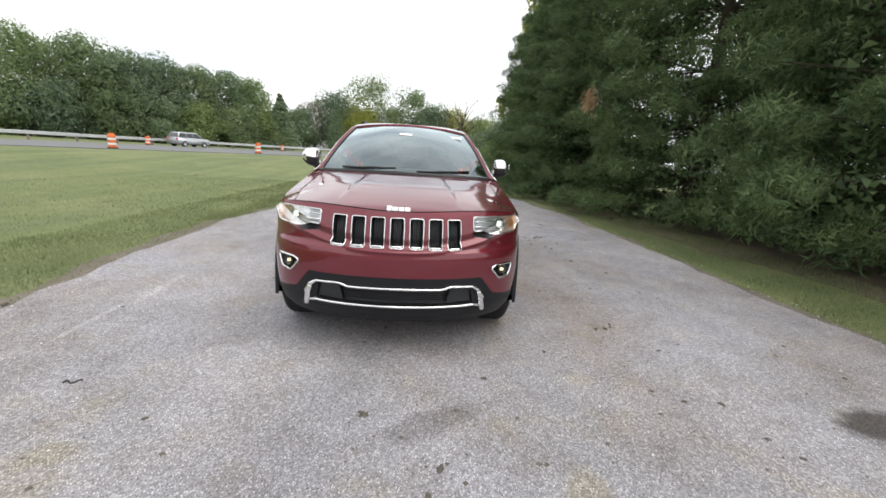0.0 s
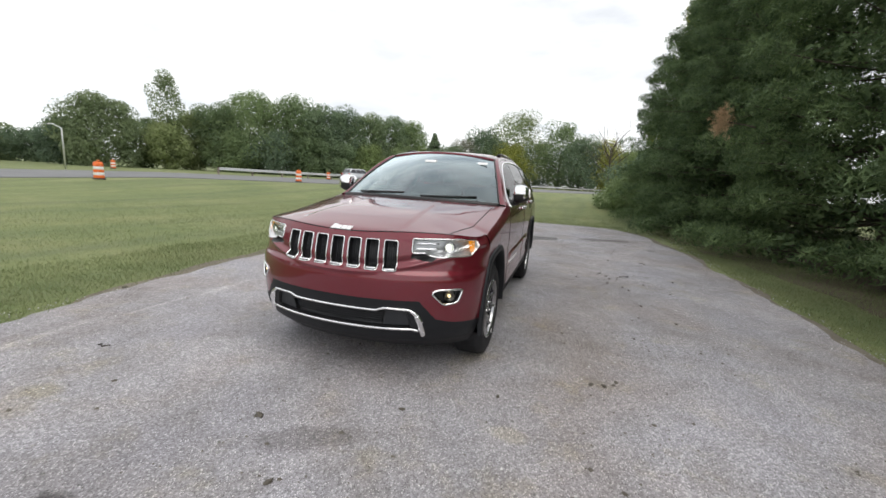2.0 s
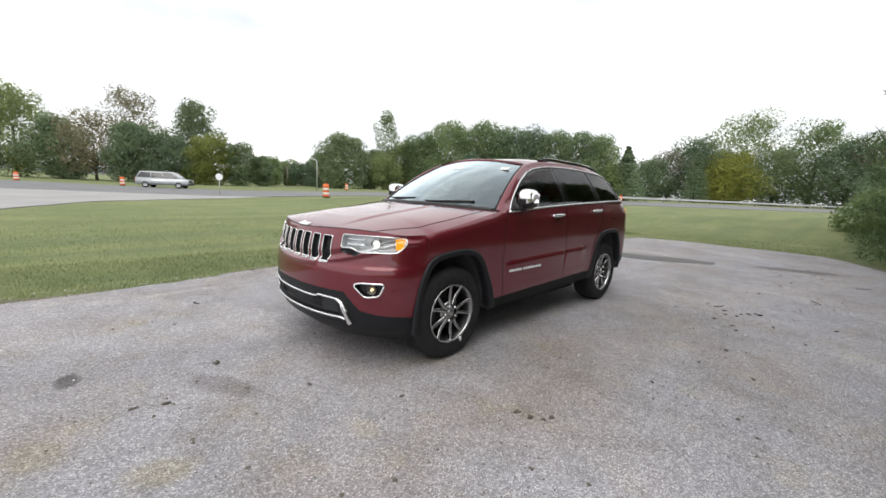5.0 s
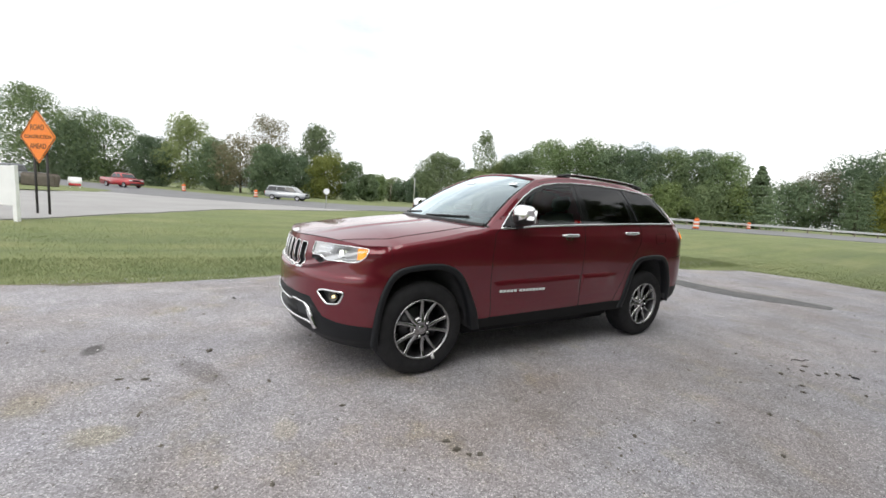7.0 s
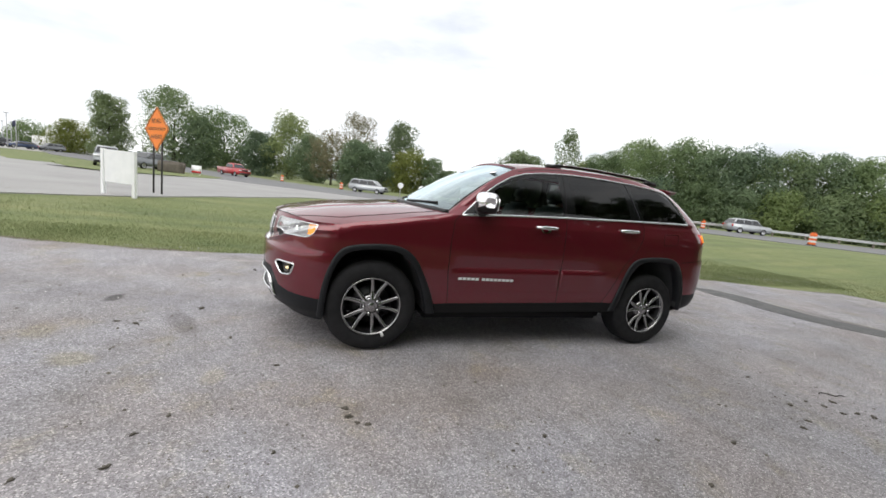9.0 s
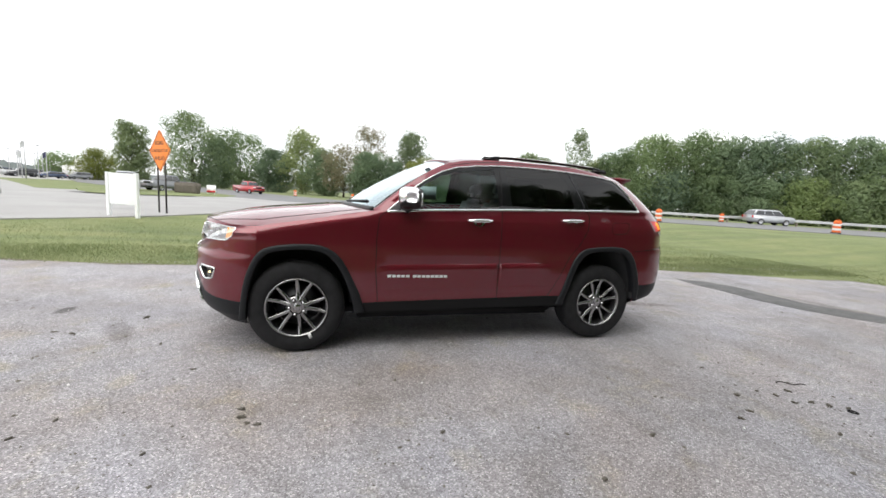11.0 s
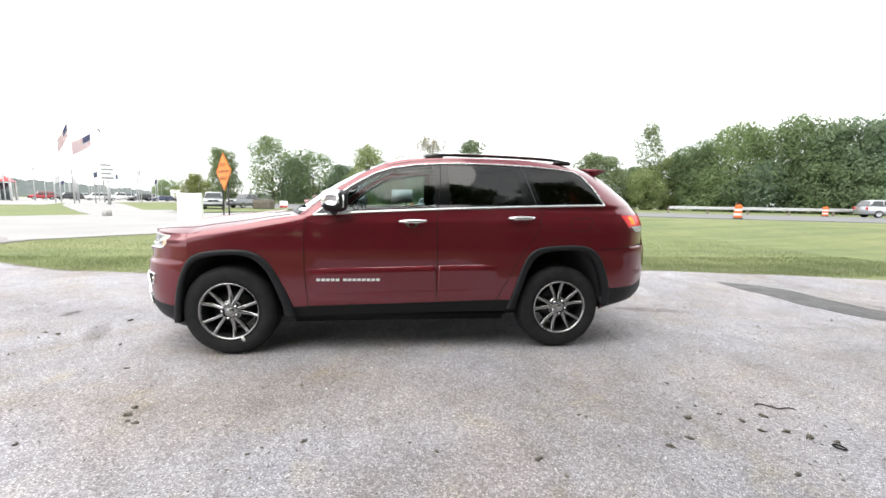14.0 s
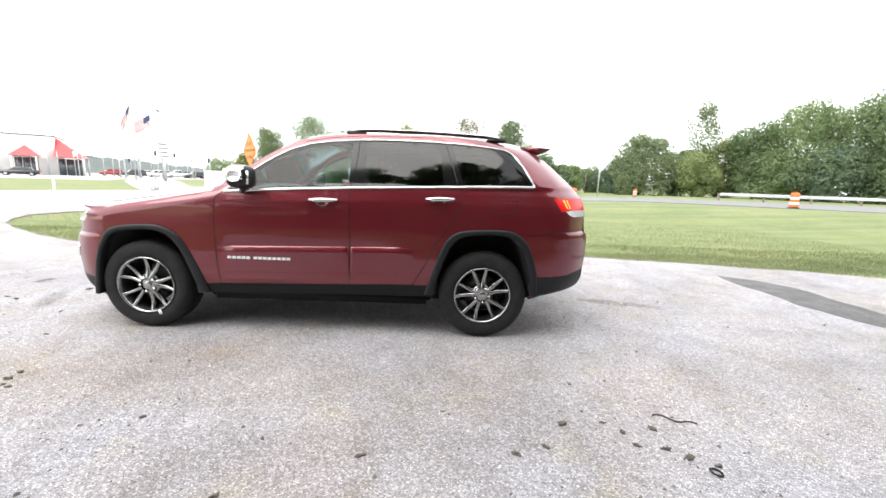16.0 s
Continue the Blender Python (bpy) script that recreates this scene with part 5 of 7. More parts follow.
def leaf_cloud(centre, radii, count, size, rng_, flat=0.0):
    """Loose small leaves filling a shell-heavy ellipsoid: vertices and faces as arrays."""
    d = rng_.normal(size=(count, 3))
    d /= np.linalg.norm(d, axis=1, keepdims=True)
    r = rng_.uniform(0.30, 1.0, (count, 1)) ** 0.32
    p = np.asarray(centre) + d * r * np.asarray(radii)
    face = d + 0.55 * rng_.normal(size=(count, 3)) + np.array((0, 0, 0.35))
    face /= np.linalg.norm(face, axis=1, keepdims=True) + 1e-9
    u = np.cross(face, rng_.normal(size=(count, 3)))
    u /= np.linalg.norm(u, axis=1, keepdims=True) + 1e-9
    w = np.cross(face, u)
    s = size * rng_.uniform(0.6, 1.3, (count, 1))
    V = np.stack([p - u * s, p + w * s * 0.9, p + u * s], 1)
    return V.reshape(-1, 3)


def leaves(V):
    return np.arange(len(V)).reshape(-1, 3)


def quick_mesh(name, V, F, mat):
    me = bpy.data.meshes.new(name)
    n, k = F.shape
    me.vertices.add(len(V))
    me.vertices.foreach_set("co", np.asarray(V, np.float32).ravel())
    me.loops.add(n * k)
    me.loops.foreach_set("vertex_index", np.asarray(F, np.int32).ravel())
    me.polygons.add(n)
    me.polygons.foreach_set("loop_start", np.arange(0, n * k, k, dtype=np.int32))
    me.materials.append(mat)
    me.update(calc_edges=True)
    return me


def broadleaf(name, label, at, height, spread, mat, seed, clumps=26, per=230, leaf=0.26, low=0.12, column=1.0, gaps=0.0):
    """A deciduous tree: tapered trunk, forking limbs, and a crown of many leaf clumps."""
    r_ = np.random.default_rng(seed)
    t = thing(name, label, "tree", Matrix.Translation(at))
    trunk = [limb((0, 0, -0.2), (r_.normal() * 0.1, r_.normal() * 0.1, height * 0.55), height * 0.022, height * 0.010, 0.15, 6, 8)]
    V = []
    for i in range(clumps):
        h = low + (0.94 - low) * ((i + 0.5) / clumps)
        prof = math.sin(math.pi * (0.18 + 0.74 * (h - low) / (1 - low))) ** 0.8
        a = i * 2.4 + r_.uniform(-0.5, 0.5)
        rr = spread * prof * r_.uniform(0.25, 0.80)
        c = np.array((math.cos(a) * rr, math.sin(a) * rr, h * height))
        size = spread * r_.uniform(0.27, 0.46) * (0.75 + 0.5 * prof)
        if i < 14:
            trunk.append(limb((0, 0, height * min(0.5, h * 0.55)), tuple(c), height * 0.008, height * 0.002, 0.3, 5, 5))
        V.append(leaf_cloud(c, (size, size, size * 0.78 * column), int(2 * per * r_.uniform(0.7, 1.3) * (1 - gaps)), leaf, r_))
        if gaps == 0:
            V.append(leaf_cloud(c, (size * 0.72, size * 0.72, size * 0.55 * column), 60, leaf * 2.0, r_))
    V.append(leaf_cloud((0, 0, height * 0.90), (spread * 0.30, spread * 0.30, height * 0.10), per, leaf, r_))
    part("trunk", join(*trunk), bark, t)
    V = np.concatenate(V)
    part("crown", quick_mesh("crown", V, leaves(V), mat), mat, t)
    return t


def spot(az, D):
    """A place at so many degrees west of north, D metres off."""
    x, y = -D * math.sin(radians(az)), D * math.cos(radians(az))
    return x, y, float(dip(x, y)) - 0.05


def rise(elev, D, z0):
    return 1.4 + elev * D - z0


WOODS = [
    # az, D, elev, spread, leaf, label
    (51.4, 84, 0.108, 4.6, pale_leaf), (48.3, 82, 0.130, 5.8, maple_leaf), (44.4, 82, 0.166, 7.2, maple_leaf), (39.4, 84, 0.168, 7.0, maple_leaf),
    (35.6, 83, 0.154, 6.6, dark_leaf), (32.5, 84, 0.155, 6.4, dark_leaf), (28.9, 85, 0.150, 6.2, dark_leaf), (25.7, 86, 0.148, 5.8, dark_leaf), (23.0, 86, 0.138, 5.4, maple_leaf),
    (42.0, 78, 0.084, 5.2, dark_leaf), (37.3, 79, 0.080, 5.0, maple_leaf), (33.3, 80, 0.075, 5.2, dark_leaf), (28.7, 81, 0.073, 5.0, maple_leaf), (24.7, 82, 0.073, 4.8, dark_leaf), (46.6, 79, 0.077, 5.0, maple_leaf),
    (20.5, 84, 0.077, 4.4, maple_leaf), (17.1, 98, 0.082, 5.6, dark_leaf), (14.8, 100, 0.104, 6.0, brown_leaf), (12.2, 100, 0.131, 6.6, dark_leaf), (7.5, 102, 0.174, 8.8, pale_leaf), (1.3, 104, 0.151, 7.6, maple_leaf), (8.7, 97, 0.095, 6.2, yellow_leaf),
    (-1.6, 100, 0.116, 6.2, dark_leaf), (4.4, 112, 0.105, 7.4, dark_leaf), (10.0, 112, 0.100, 7.0, dark_leaf), (-7.0, 112, 0.085, 7.0, dark_leaf), (-4.5, 104, 0.109, 7.0, yellow_leaf), (-8.8, 104, 0.096, 7.0, maple_leaf), (-12.9, 100, 0.098, 7.0, maple_leaf),
    (60.3, 76, 0.119, 5.6, pale_leaf), (56.5, 82, 0.087, 4.4, dark_leaf), (54.1, 78, 0.084, 4.2, pale_leaf), (62.9, 84, 0.072, 3.6, dark_leaf),
    (62.6, 104, 0.056, 4.6, maple_leaf), (65.2, 102, 0.042, 4.2, dark_leaf), (67.9, 106, 0.047, 4.4, pale_leaf), (69.8, 98, 0.051, 3.8, maple_leaf),
    (71.0, 84, 0.053, 3.0, dark_leaf), (73.9, 82, 0.078, 4.2, maple_leaf), (77.1, 81, 0.091, 4.8, yellow_leaf), (78.5, 90, 0.161, 5.6, pale_leaf), (80.9, 82, 0.083, 4.6, dark_leaf),
    (84.8, 92, 0.171, 6.0, brown_leaf), (84.3, 83, 0.099, 5.4, dark_leaf), (88.1, 86, 0.112, 5.6, brown_leaf), (90.8, 92, 0.097, 5.0, dark_leaf), (93.9, 98, 0.142, 6.4, pale_leaf), (97.5, 100, 0.088, 5.0, dark_leaf),
    (101.7, 104, 0.120, 7.4, maple_leaf), (104.5, 102, 0.097, 5.4, dark_leaf), (107.1, 104, 0.148, 7.0, dark_leaf), (113.0, 112, 0.114, 4.6, pale_leaf), (116.0, 130, 0.049, 5.6, yellow_leaf), (118.8, 150, 0.035, 6.0, maple_leaf),
]
for i, (az, D, el, sp_, mt) in enumerate(WOODS):
    if az < 20:
        D, sp_ = D * 1.42, sp_ * 1.42
    x, y, z = spot(az, D)
    hgt = rise(el, D, z)
    tall = hgt > 9
    tr_ = broadleaf("tree", {"pale_leaves": "pale green leafy tree beside the highway", "yellowing_leaves": "leafy tree turning yellow beside the highway", "browning_leaves": "thin tree with browning leaves beside the highway"}.get(mt.name, "dense dark green tree beside the highway" if mt is dark_leaf else "full green maple tree beside the highway") if tall else "low bushy green tree beside the highway",
              (x, y, z), hgt, sp_, mt, 100 + i, (40 if sp_ > 6.5 and D < 100 else 27) if tall else 17, 250 if tall else 220, (0.19 if tall else 0.18) * (1.35 if az < 20 else 1.0), 0.07 if mt is not brown_leaf else 0.2, 1.0, 0.45 if mt is brown_leaf and tall else 0.0)
    tagged(tr_, group="trees along the highway")
x, y, z = spot(53.7, 80)
broadleaf("poplar", "tall slender pale green tree beside the highway", (x, y, z), rise(0.191, 80, z), 3.0, pale_leaf, 77, 26, 190, 0.17, 0.12, 1.5, 0.2)


def spruce(at, height, spread, seed):
    r_ = np.random.default_rng(seed)
    t = thing("spruce", "dark pointed spruce beside the highway", "tree", Matrix.Translation(at))
    part("trunk", limb((0, 0, -0.2), (0, 0, height), height * 0.02, 0.02, 0.0, 4, 8), bark, t)
    V = []
    for k in range(17):
        h = 0.08 + 0.9 * k / 17
        rad = spread * (1.02 - h)
        for j in range(9):
            a = 2 * math.pi * (j + r_.uniform()) / 9
            q = r_.uniform(0.40, 0.75)
            c = (math.cos(a) * rad * q, math.sin(a) * rad * q, h * height - rad * 0.16 * q + r_.normal() * height * 0.012)
            V.append(leaf_cloud(c, (rad * 0.42, rad * 0.42, height * 0.020), 60, 0.20, r_))
    V = np.concatenate(V)
    part("crown", quick_mesh("crown", V, leaves(V), dark_leaf), dark_leaf, t)


x, y, z = spot(19.3, 82)
spruce((x, y, z), rise(0.122, 82, z), 4.8, 5)
x, y, z = spot(11.8, 128)
spruce((x, y, z), rise(0.112, 128, z), 5.0, 6)


# white pines beside the drive
def needles(P, D, count, length, width, r_, out):
    """Tufts of thin needles: at each place P a burst about the direction D."""
    n = len(P)
    base_ = np.repeat(P, count, 0)
    dirs = np.repeat(D, count, 0) * 0.75 + r_.normal(size=(n * count, 3)) * 0.60
    dirs /= np.linalg.norm(dirs, axis=1, keepdims=True)
    side = np.cross(dirs, r_.normal(size=(n * count, 3)))
    side /= np.linalg.norm(side, axis=1, keepdims=True) + 1e-9
    L = length * r_.uniform(0.6, 1.15, (n * count, 1))
    tip = base_ + dirs * L
    out.append(np.stack([base_ - side * width, base_ + side * width, tip], 1).reshape(-1, 3))


def puff(centre, rad, r_, out, count):
    """One soft tuft mass: short facing tufts on its skin and needles standing out of it."""
    d = r_.normal(size=(count, 3))
    d[:, 2] = d[:, 2] * 0.9 + 0.15
    d /= np.linalg.norm(d, axis=1, keepdims=True)
    p = centre + d * rad * np.array((1.0, 1.0, 0.68)) * r_.uniform(0.72, 1.0, (count, 1))
    p[:, 2] = np.maximum(p[:, 2], 0.10)
    k = count // 2
    face = d[:k] + 0.5 * r_.normal(size=(k, 3)) + np.array((0, 0, 0.2))
    u = np.cross(face, r_.normal(size=(k, 3)))
    u /= np.linalg.norm(u, axis=1, keepdims=True) + 1e-9
    w = np.cross(face, u)
    w /= np.linalg.norm(w, axis=1, keepdims=True) + 1e-9
    s = r_.uniform(0.05, 0.10, (k, 1))
    out.append(np.stack([p[:k] - w * s * 0.20, p[:k] + w * s * 0.20, p[:k] + u * s * 1.7], 1).reshape(-1, 3))
    dirs = d[k:] + 0.65 * r_.normal(size=(count - k, 3)) + np.array((0, 0, 0.25))
    dirs /= np.linalg.norm(dirs, axis=1, keepdims=True)
    side = np.cross(dirs, r_.normal(size=(count - k, 3)))
    side /= np.linalg.norm(side, axis=1, keepdims=True) + 1e-9
    out.append(np.stack([p[k:] - side * 0.009, p[k:] + side * 0.009, p[k:] + dirs * r_.uniform(0.11, 0.22, (count - k, 1))], 1).reshape(-1, 3))


def pine_mesh(height, spread, seed):
    r_ = np.random.default_rng(seed)
    wood = [limb((0, 0, -0.3), (0.1, 0.0, height * 0.97), 0.20, 0.03, 0.05, 8, 8)]
    out = []
    levels = int(height / 0.78)
    for k in range(levels):
        h = 0.45 + (height - 0.7) * k / levels
        f = h / height
        reach = spread * (0.90 + 0.26 * math.sin(3.0 * f)) * (1 - f) ** 0.58 + 0.25
        n = max(4, int(round(2 * math.pi * reach / 1.25)))
        for j in range(n):
            a = 2 * math.pi * (j + r_.uniform(-0.38, 0.38)) / n + k * 0.9
            R_ = reach * r_.uniform(0.70, 1.10)
            if r_.uniform() < 0.17:
                continue
            hz = h + r_.normal() * 0.16
            tip = np.array((math.cos(a) * R_, math.sin(a) * R_, max(hz + R_ * (0.16 if f > 0.5 else 0.03), 0.42)))
            a0 = np.array((0, 0, h - 0.1))
            wood.append(limb(tuple(a0), tuple(a0 + (tip - a0) * 0.92), 0.030, 0.008, 0.12, 4, 4))
            side = np.array((-math.sin(a), math.cos(a), 0))
            rad = r_.uniform(0.34, 0.52) * (0.75 + 0.25 * (1 - f))
            puff(tip * np.array((0.97, 0.97, 1)), rad, r_, out, 340)
            for q in range(2):
                c = a0 + (tip - a0) * r_.uniform(0.70, 0.92) + side * r_.normal() * 0.40 + np.array((0, 0, r_.uniform(-0.12, 0.30)))
                puff(c, rad * r_.uniform(0.7, 0.95), r_, out, 220)
            out.append(leaf_cloud(a0 + (tip - a0) * 0.52, (R_ * 0.26, R_ * 0.26, 0.36), 120, 0.085, r_))
    V = np.concatenate(out)
    wd = mesh_of("pine_wood", *join(*wood), bark)
    return wd, quick_mesh("pine_needles", V, np.arange(len(V)).reshape(-1, 3), pine_leaf)


PINES = [pine_mesh(13.8, 3.5, 3), pine_mesh(12.8, 3.3, 4), pine_mesh(14.6, 3.6, 5)]
for i, (x, y, sc, tall, tw) in enumerate(((9.65, -1.4, 0.98, 1.04, 4.0), (8.75, 2.8, 1.04, 1.16, 2.8), (8.15, 7.8, 0.98, 1.0, 5.1), (7.15, 12.3, 0.98, 0.84, 0.9), (6.65, 16.4, 0.94, 0.80, 3.4), (8.15, 20.8, 0.95, 0.95, 2.2), (13.75, 1.8, 1.1, 0.8, 0.5), (12.95, 9.5, 1.1, 0.9, 2.5))):
    pine = thing("white_pine", "dense dark green white pine with branches to the ground", "tree", pose(x, y, -0.03, 0, 0, math.degrees(tw)), "pines beside the drive")
    pine.scale = (sc, sc, tall)
    wd, nd = PINES[i % 3]
    part("trunk", wd, bark, pine)
    part("crown", nd, pine_leaf, pine)
litter = varied("pine_litter", (0.065, 0.050, 0.034), (0.15, 0.115, 0.075), 0.95, 1.5, 40, 0.6)
sheet("pine_litter", ragged([(6.7, -14), (6.6, -8), (6.4, -3), (6.15, 0.5), (5.75, 3.6), (5.2, 7.5), (4.6, 12), (4.5, 16.5), (5.6, 21), (14, 24), (16, 10), (16, -14)], 0.4, 0.3, 9.0), -0.022, litter, "brown needle litter under the pines", "needle litter", 1.5)

# browned sprays in one pine
_r = np.random.default_rng(8)
for (x, y, z, n) in ((4.44, 7.0, 3.02, 110),):
    P_ = np.array((x, y, z)) + _r.normal(size=(n, 3)) * (0.09, 0.11, 0.14)
    o_ = []
    needles(P_, np.repeat(np.array(((-0.6, -0.2, 0.2),)), n, 0), 16, 0.12, 0.004, _r, o_)
    V = np.concatenate(o_)
    spray = thing("dead_pine_spray", "browned dead needle spray on a pine", "branch", Matrix.Translation((x + 0.6, y, z - 0.1)))
    part("twig", limb((0, 0, 0), (-0.6, 0, 0.1), 0.02, 0.006, 0.02, 4, 5), bark, spray)
    part("needle_spray", quick_mesh("needle_spray", V - np.array((x + 0.6, y, z - 0.1)), np.arange(len(V)).reshape(-1, 3), dead_leaf), dead_leaf, spray)
# shrubs at the end of the row and a leafless tree
broadleaf("shrub", "low green shrub at the end of the pines", (5.2, 22.0, -0.05), 2.6, 2.2, maple_leaf, 55, 14, 420, 0.10, 0.05)
broadleaf("shrub", "low green shrub at the end of the pines", (7.2, 27.0, -0.05), 4.2, 3.0, dark_leaf, 56, 16, 420, 0.13, 0.05)
broadleaf("tree", "tall tree with yellowing leaves behind the pines", (10.5, 30.0, -0.05), 15.5, 4.2, yellow_leaf, 57, 28, 330, 0.20, 0.1)
bare = thing("bare_tree", "leafless grey tree behind the pines", "tree", Matrix.Translation((6.8, 62.0, -0.05)))
tw = [limb((0, 0, -0.2), (-0.2, 0, 8.0), 0.20, 0.09, 0.2, 6, 7)]
for i in range(16):
    h = 3.5 + 4.5 * i / 16
    a = i * 2.4
    tip = Vector((math.cos(a) * (4.6 - 0.15 * i), math.sin(a) * 2.4, h + rng.uniform(1.5, 4.0)))
    tw.append(limb((0, 0, h), tuple(tip), 0.08, 0.02, 0.3, 5, 5))
    for j in range(5):
        s_ = Vector((0, 0, h)).lerp(tip, rng.uniform(0.35, 0.9))
        tw.append(limb(tuple(s_), tuple(s_ + Vector(rng.normal(size=3)) * 0.9 + Vector((0, 0, 0.7))), 0.03, 0.008, 0.1, 4, 4))
part("bough", join(*tw), bark, bare)

# guard rail along the far edge
galv = varied("galvanised_steel", (0.55, 0.56, 0.56), (0.68, 0.69, 0.69), 0.45, 3, 40, 0.1, 0.6)
post_wood = varied("weathered_post", (0.20, 0.17, 0.14), (0.30, 0.26, 0.22), 0.9, 4, 40, 0.4)
rail_line = along([(-35.8, 31), (-32.2, 44), (-27.7, 56), (-21.7, 70), (-13.2, 88), (-0.7, 112), (16, 146)], 3.8, False)
rail_thing = thing("guard_rail", "long galvanised steel guard rail on posts", "guard rail", Matrix.Translation((-35.8, 31, 0)))
beam = []
sec = [(0.0, 0.80), (0.07, 0.74), (0.0, 0.68), (0.0, 0.62), (0.07, 0.56), (0.0, 0.50)]
for i, (x, y) in enumerate(rail_line):
    a, b = rail_line[max(0, i - 1)], rail_line[min(len(rail_line) - 1, i + 1)]
    d = Vector((b[0] - a[0], b[1] - a[1], 0)).normalized()
    n_ = Vector((d.y, -d.x, 0))
    beam += [(x + n_.x * o + 35.8, y + n_.y * o - 31, z + float(dip(x, y))) for o, z in sec]
part("beam", (beam, [(i * 6 + k, i * 6 + k + 1, (i + 1) * 6 + k + 1, (i + 1) * 6 + k) for i in range(len(rail_line) - 1) for k in range(5)]), galv, rail_thing)
pm = bmbox(-0.08, -0.08, -0.1, 0.08, 0.08, 0.78, bevel=0.01)
pme = bpy.data.meshes.new("post")
pm.to_mesh(pme)
pm.free()
pme.materials.append(post_wood)
for x, y in rail_line:
    p_ = part("post", pme, post_wood, rail_thing)
    p_.location = (x + 35.8 - 0.12, y - 31, float(dip(x, y)))

# traffic barrels
orange = varied("traffic_orange", (0.72, 0.13, 0.02), (0.80, 0.17, 0.03), 0.5, 3, 30, 0.05)
white_band = varied("reflective_white", (0.70, 0.70, 0.70), (0.80, 0.80, 0.80), 0.4, 3, 30, 0.05)


def barrel(x, y):
    b = thing("traffic_barrel", "orange and white banded traffic barrel on the road shoulder", "traffic barrel", Matrix.Translation((x, y, float(dip(x, y)) + 0.012)), "barrels along the highway")
    part("base", lathe([(0.0, 0.0), (0.31, 0.0), (0.31, 0.05), (0.26, 0.07)], "z", 20), black, b)
    zs, r = [0.05, 0.22, 0.38, 0.54, 0.70, 0.86], 0.25
    for i in range(5):
        r0, r1 = r - 0.03 * zs[i], r - 0.03 * zs[i + 1]
        part("band", lathe([(r0 - 0.01, zs[i]), (r0, zs[i] + 0.015), (r1, zs[i + 1] - 0.015), (r1 - 0.01, zs[i + 1])], "z", 20), white_band if i % 2 else orange, b)
    part("top", lathe([(0.0, 0.96), (0.16, 0.96), (0.20, 0.93), (0.222, 0.86)], "z", 20), orange, b)
    part("handle", tube([(-0.10, 0, 0.95), (-0.09, 0, 1.02), (0.09, 0, 1.02), (0.10, 0, 0.95)], 0.018, 6), orange, b)


for x, y in ((-20.6, 25.0), (-15.6, 36.6), (-23.6, 11.9), (-31.0, 44.6), (-50.0, 29.3), (-23.0, 65.5), (-63.6, -5.4), (-54.6, 3.2)):
    barrel(x, y)

# signs
sign_orange = varied("sign_orange", (0.85, 0.20, 0.01), (0.90, 0.26, 0.02), 0.45, 2, 20, 0.03)
sign_white = material("sign_white", (0.84, 0.85, 0.86), 0.7)
link(sign_white, ramp(sign_white, noise_of(sign_white, coords(sign_white), 3.0, 5), [(0.3, (0.80, 0.81, 0.82)), (0.7, (0.88, 0.885, 0.89))]), base(sign_white))
post_black = varied("dark_steel_post", (0.02, 0.02, 0.02), (0.04, 0.035, 0.03), 0.6, 6, 50, 0.1)
road_sign = thing("road_work_sign", "orange diamond road construction sign on two dark posts", "road sign", pose(-14.4, -6.45, -0.03, 0, 0, 44))
# local x runs across the sign, -y is its face
for x, h in ((-0.30, 2.60), (0.30, 2.15)):
    part("post", bmbox(x - 0.03, 0.02, 0.0, x + 0.03, 0.07, h, bevel=0.006), post_black, road_sign)
dia = [(0, 0.86), (0.86, 0), (0, -0.86), (-0.86, 0)]
dia = rounded(dia, 0.08)
zc = 2.54
n_ = len(dia)
part("panel", ([(x, -0.006, zc + z) for x, z in dia] + [(x, 0.006, zc + z) for x, z in dia], [tuple(range(n_)), tuple(range(2 * n_ - 1, n_ - 1, -1))] + [(i, n_ + i, n_ + (i + 1) % n_, (i + 1) % n_) for i in range(n_)]), sign_orange, road_sign, "orange diamond panel", False)
bord = tube([(x * 0.94, -0.008, zc + z * 0.94) for x, z in dia], 0.010, 5, True)
part("border", bord, black, road_sign)


def words(text, size, m, mat, parent, name="lettering"):
    cu = bpy.data.curves.new(name, "FONT")
    cu.body, cu.size, cu.align_x, cu.align_y, cu.extrude = text, size, "CENTER", "CENTER", 0.002
    tmp = bpy.data.objects.new(name, cu)
    scene.collection.objects.link(tmp)
    me = bpy.data.meshes.new_from_object(tmp.evaluated_get(bpy.context.evaluated_depsgraph_get()))
    bpy.data.objects.remove(tmp)
    me.materials.clear()
    me.materials.append(mat)
    ob = part(name, me, mat, parent)
    ob.matrix_local = m
    return ob


for tx_, sz, dz in (("ROAD", 0.24, 0.30), ("CONSTRUCTION", 0.165, 0.0), ("AHEAD", 0.24, -0.30)):
    words(tx_, sz, pose(0, -0.010, zc + dz, 90, 0, 0), black, road_sign)
board = thing("sign_board", "blank white wooden sign board on two posts in the grass", "sign", pose(-12.0, -6.75, -0.03, 0, 0, 61))
for x in (-0.63, 0.63):
    part("post", bmbox(x - 0.06, -0.05, 0.0, x + 0.06, 0.05, 1.55, bevel=0.008), sign_white, board, "", False)
part("panel", bmbox(-0.57, -0.02, 0.45, 0.57, 0.02, 1.53, bevel=0.006), sign_white, board, "blank white panel", False)
stop = thing("stop_sign", "pale back of a stop sign on a thin post", "road sign", pose(-31.6, 7.0, float(dip(-31.6, 7.0)) - 0.04, 0, 0, 80))
part("post", bmbox(-0.025, -0.02, 0, 0.025, 0.02, 1.75), galv, stop)
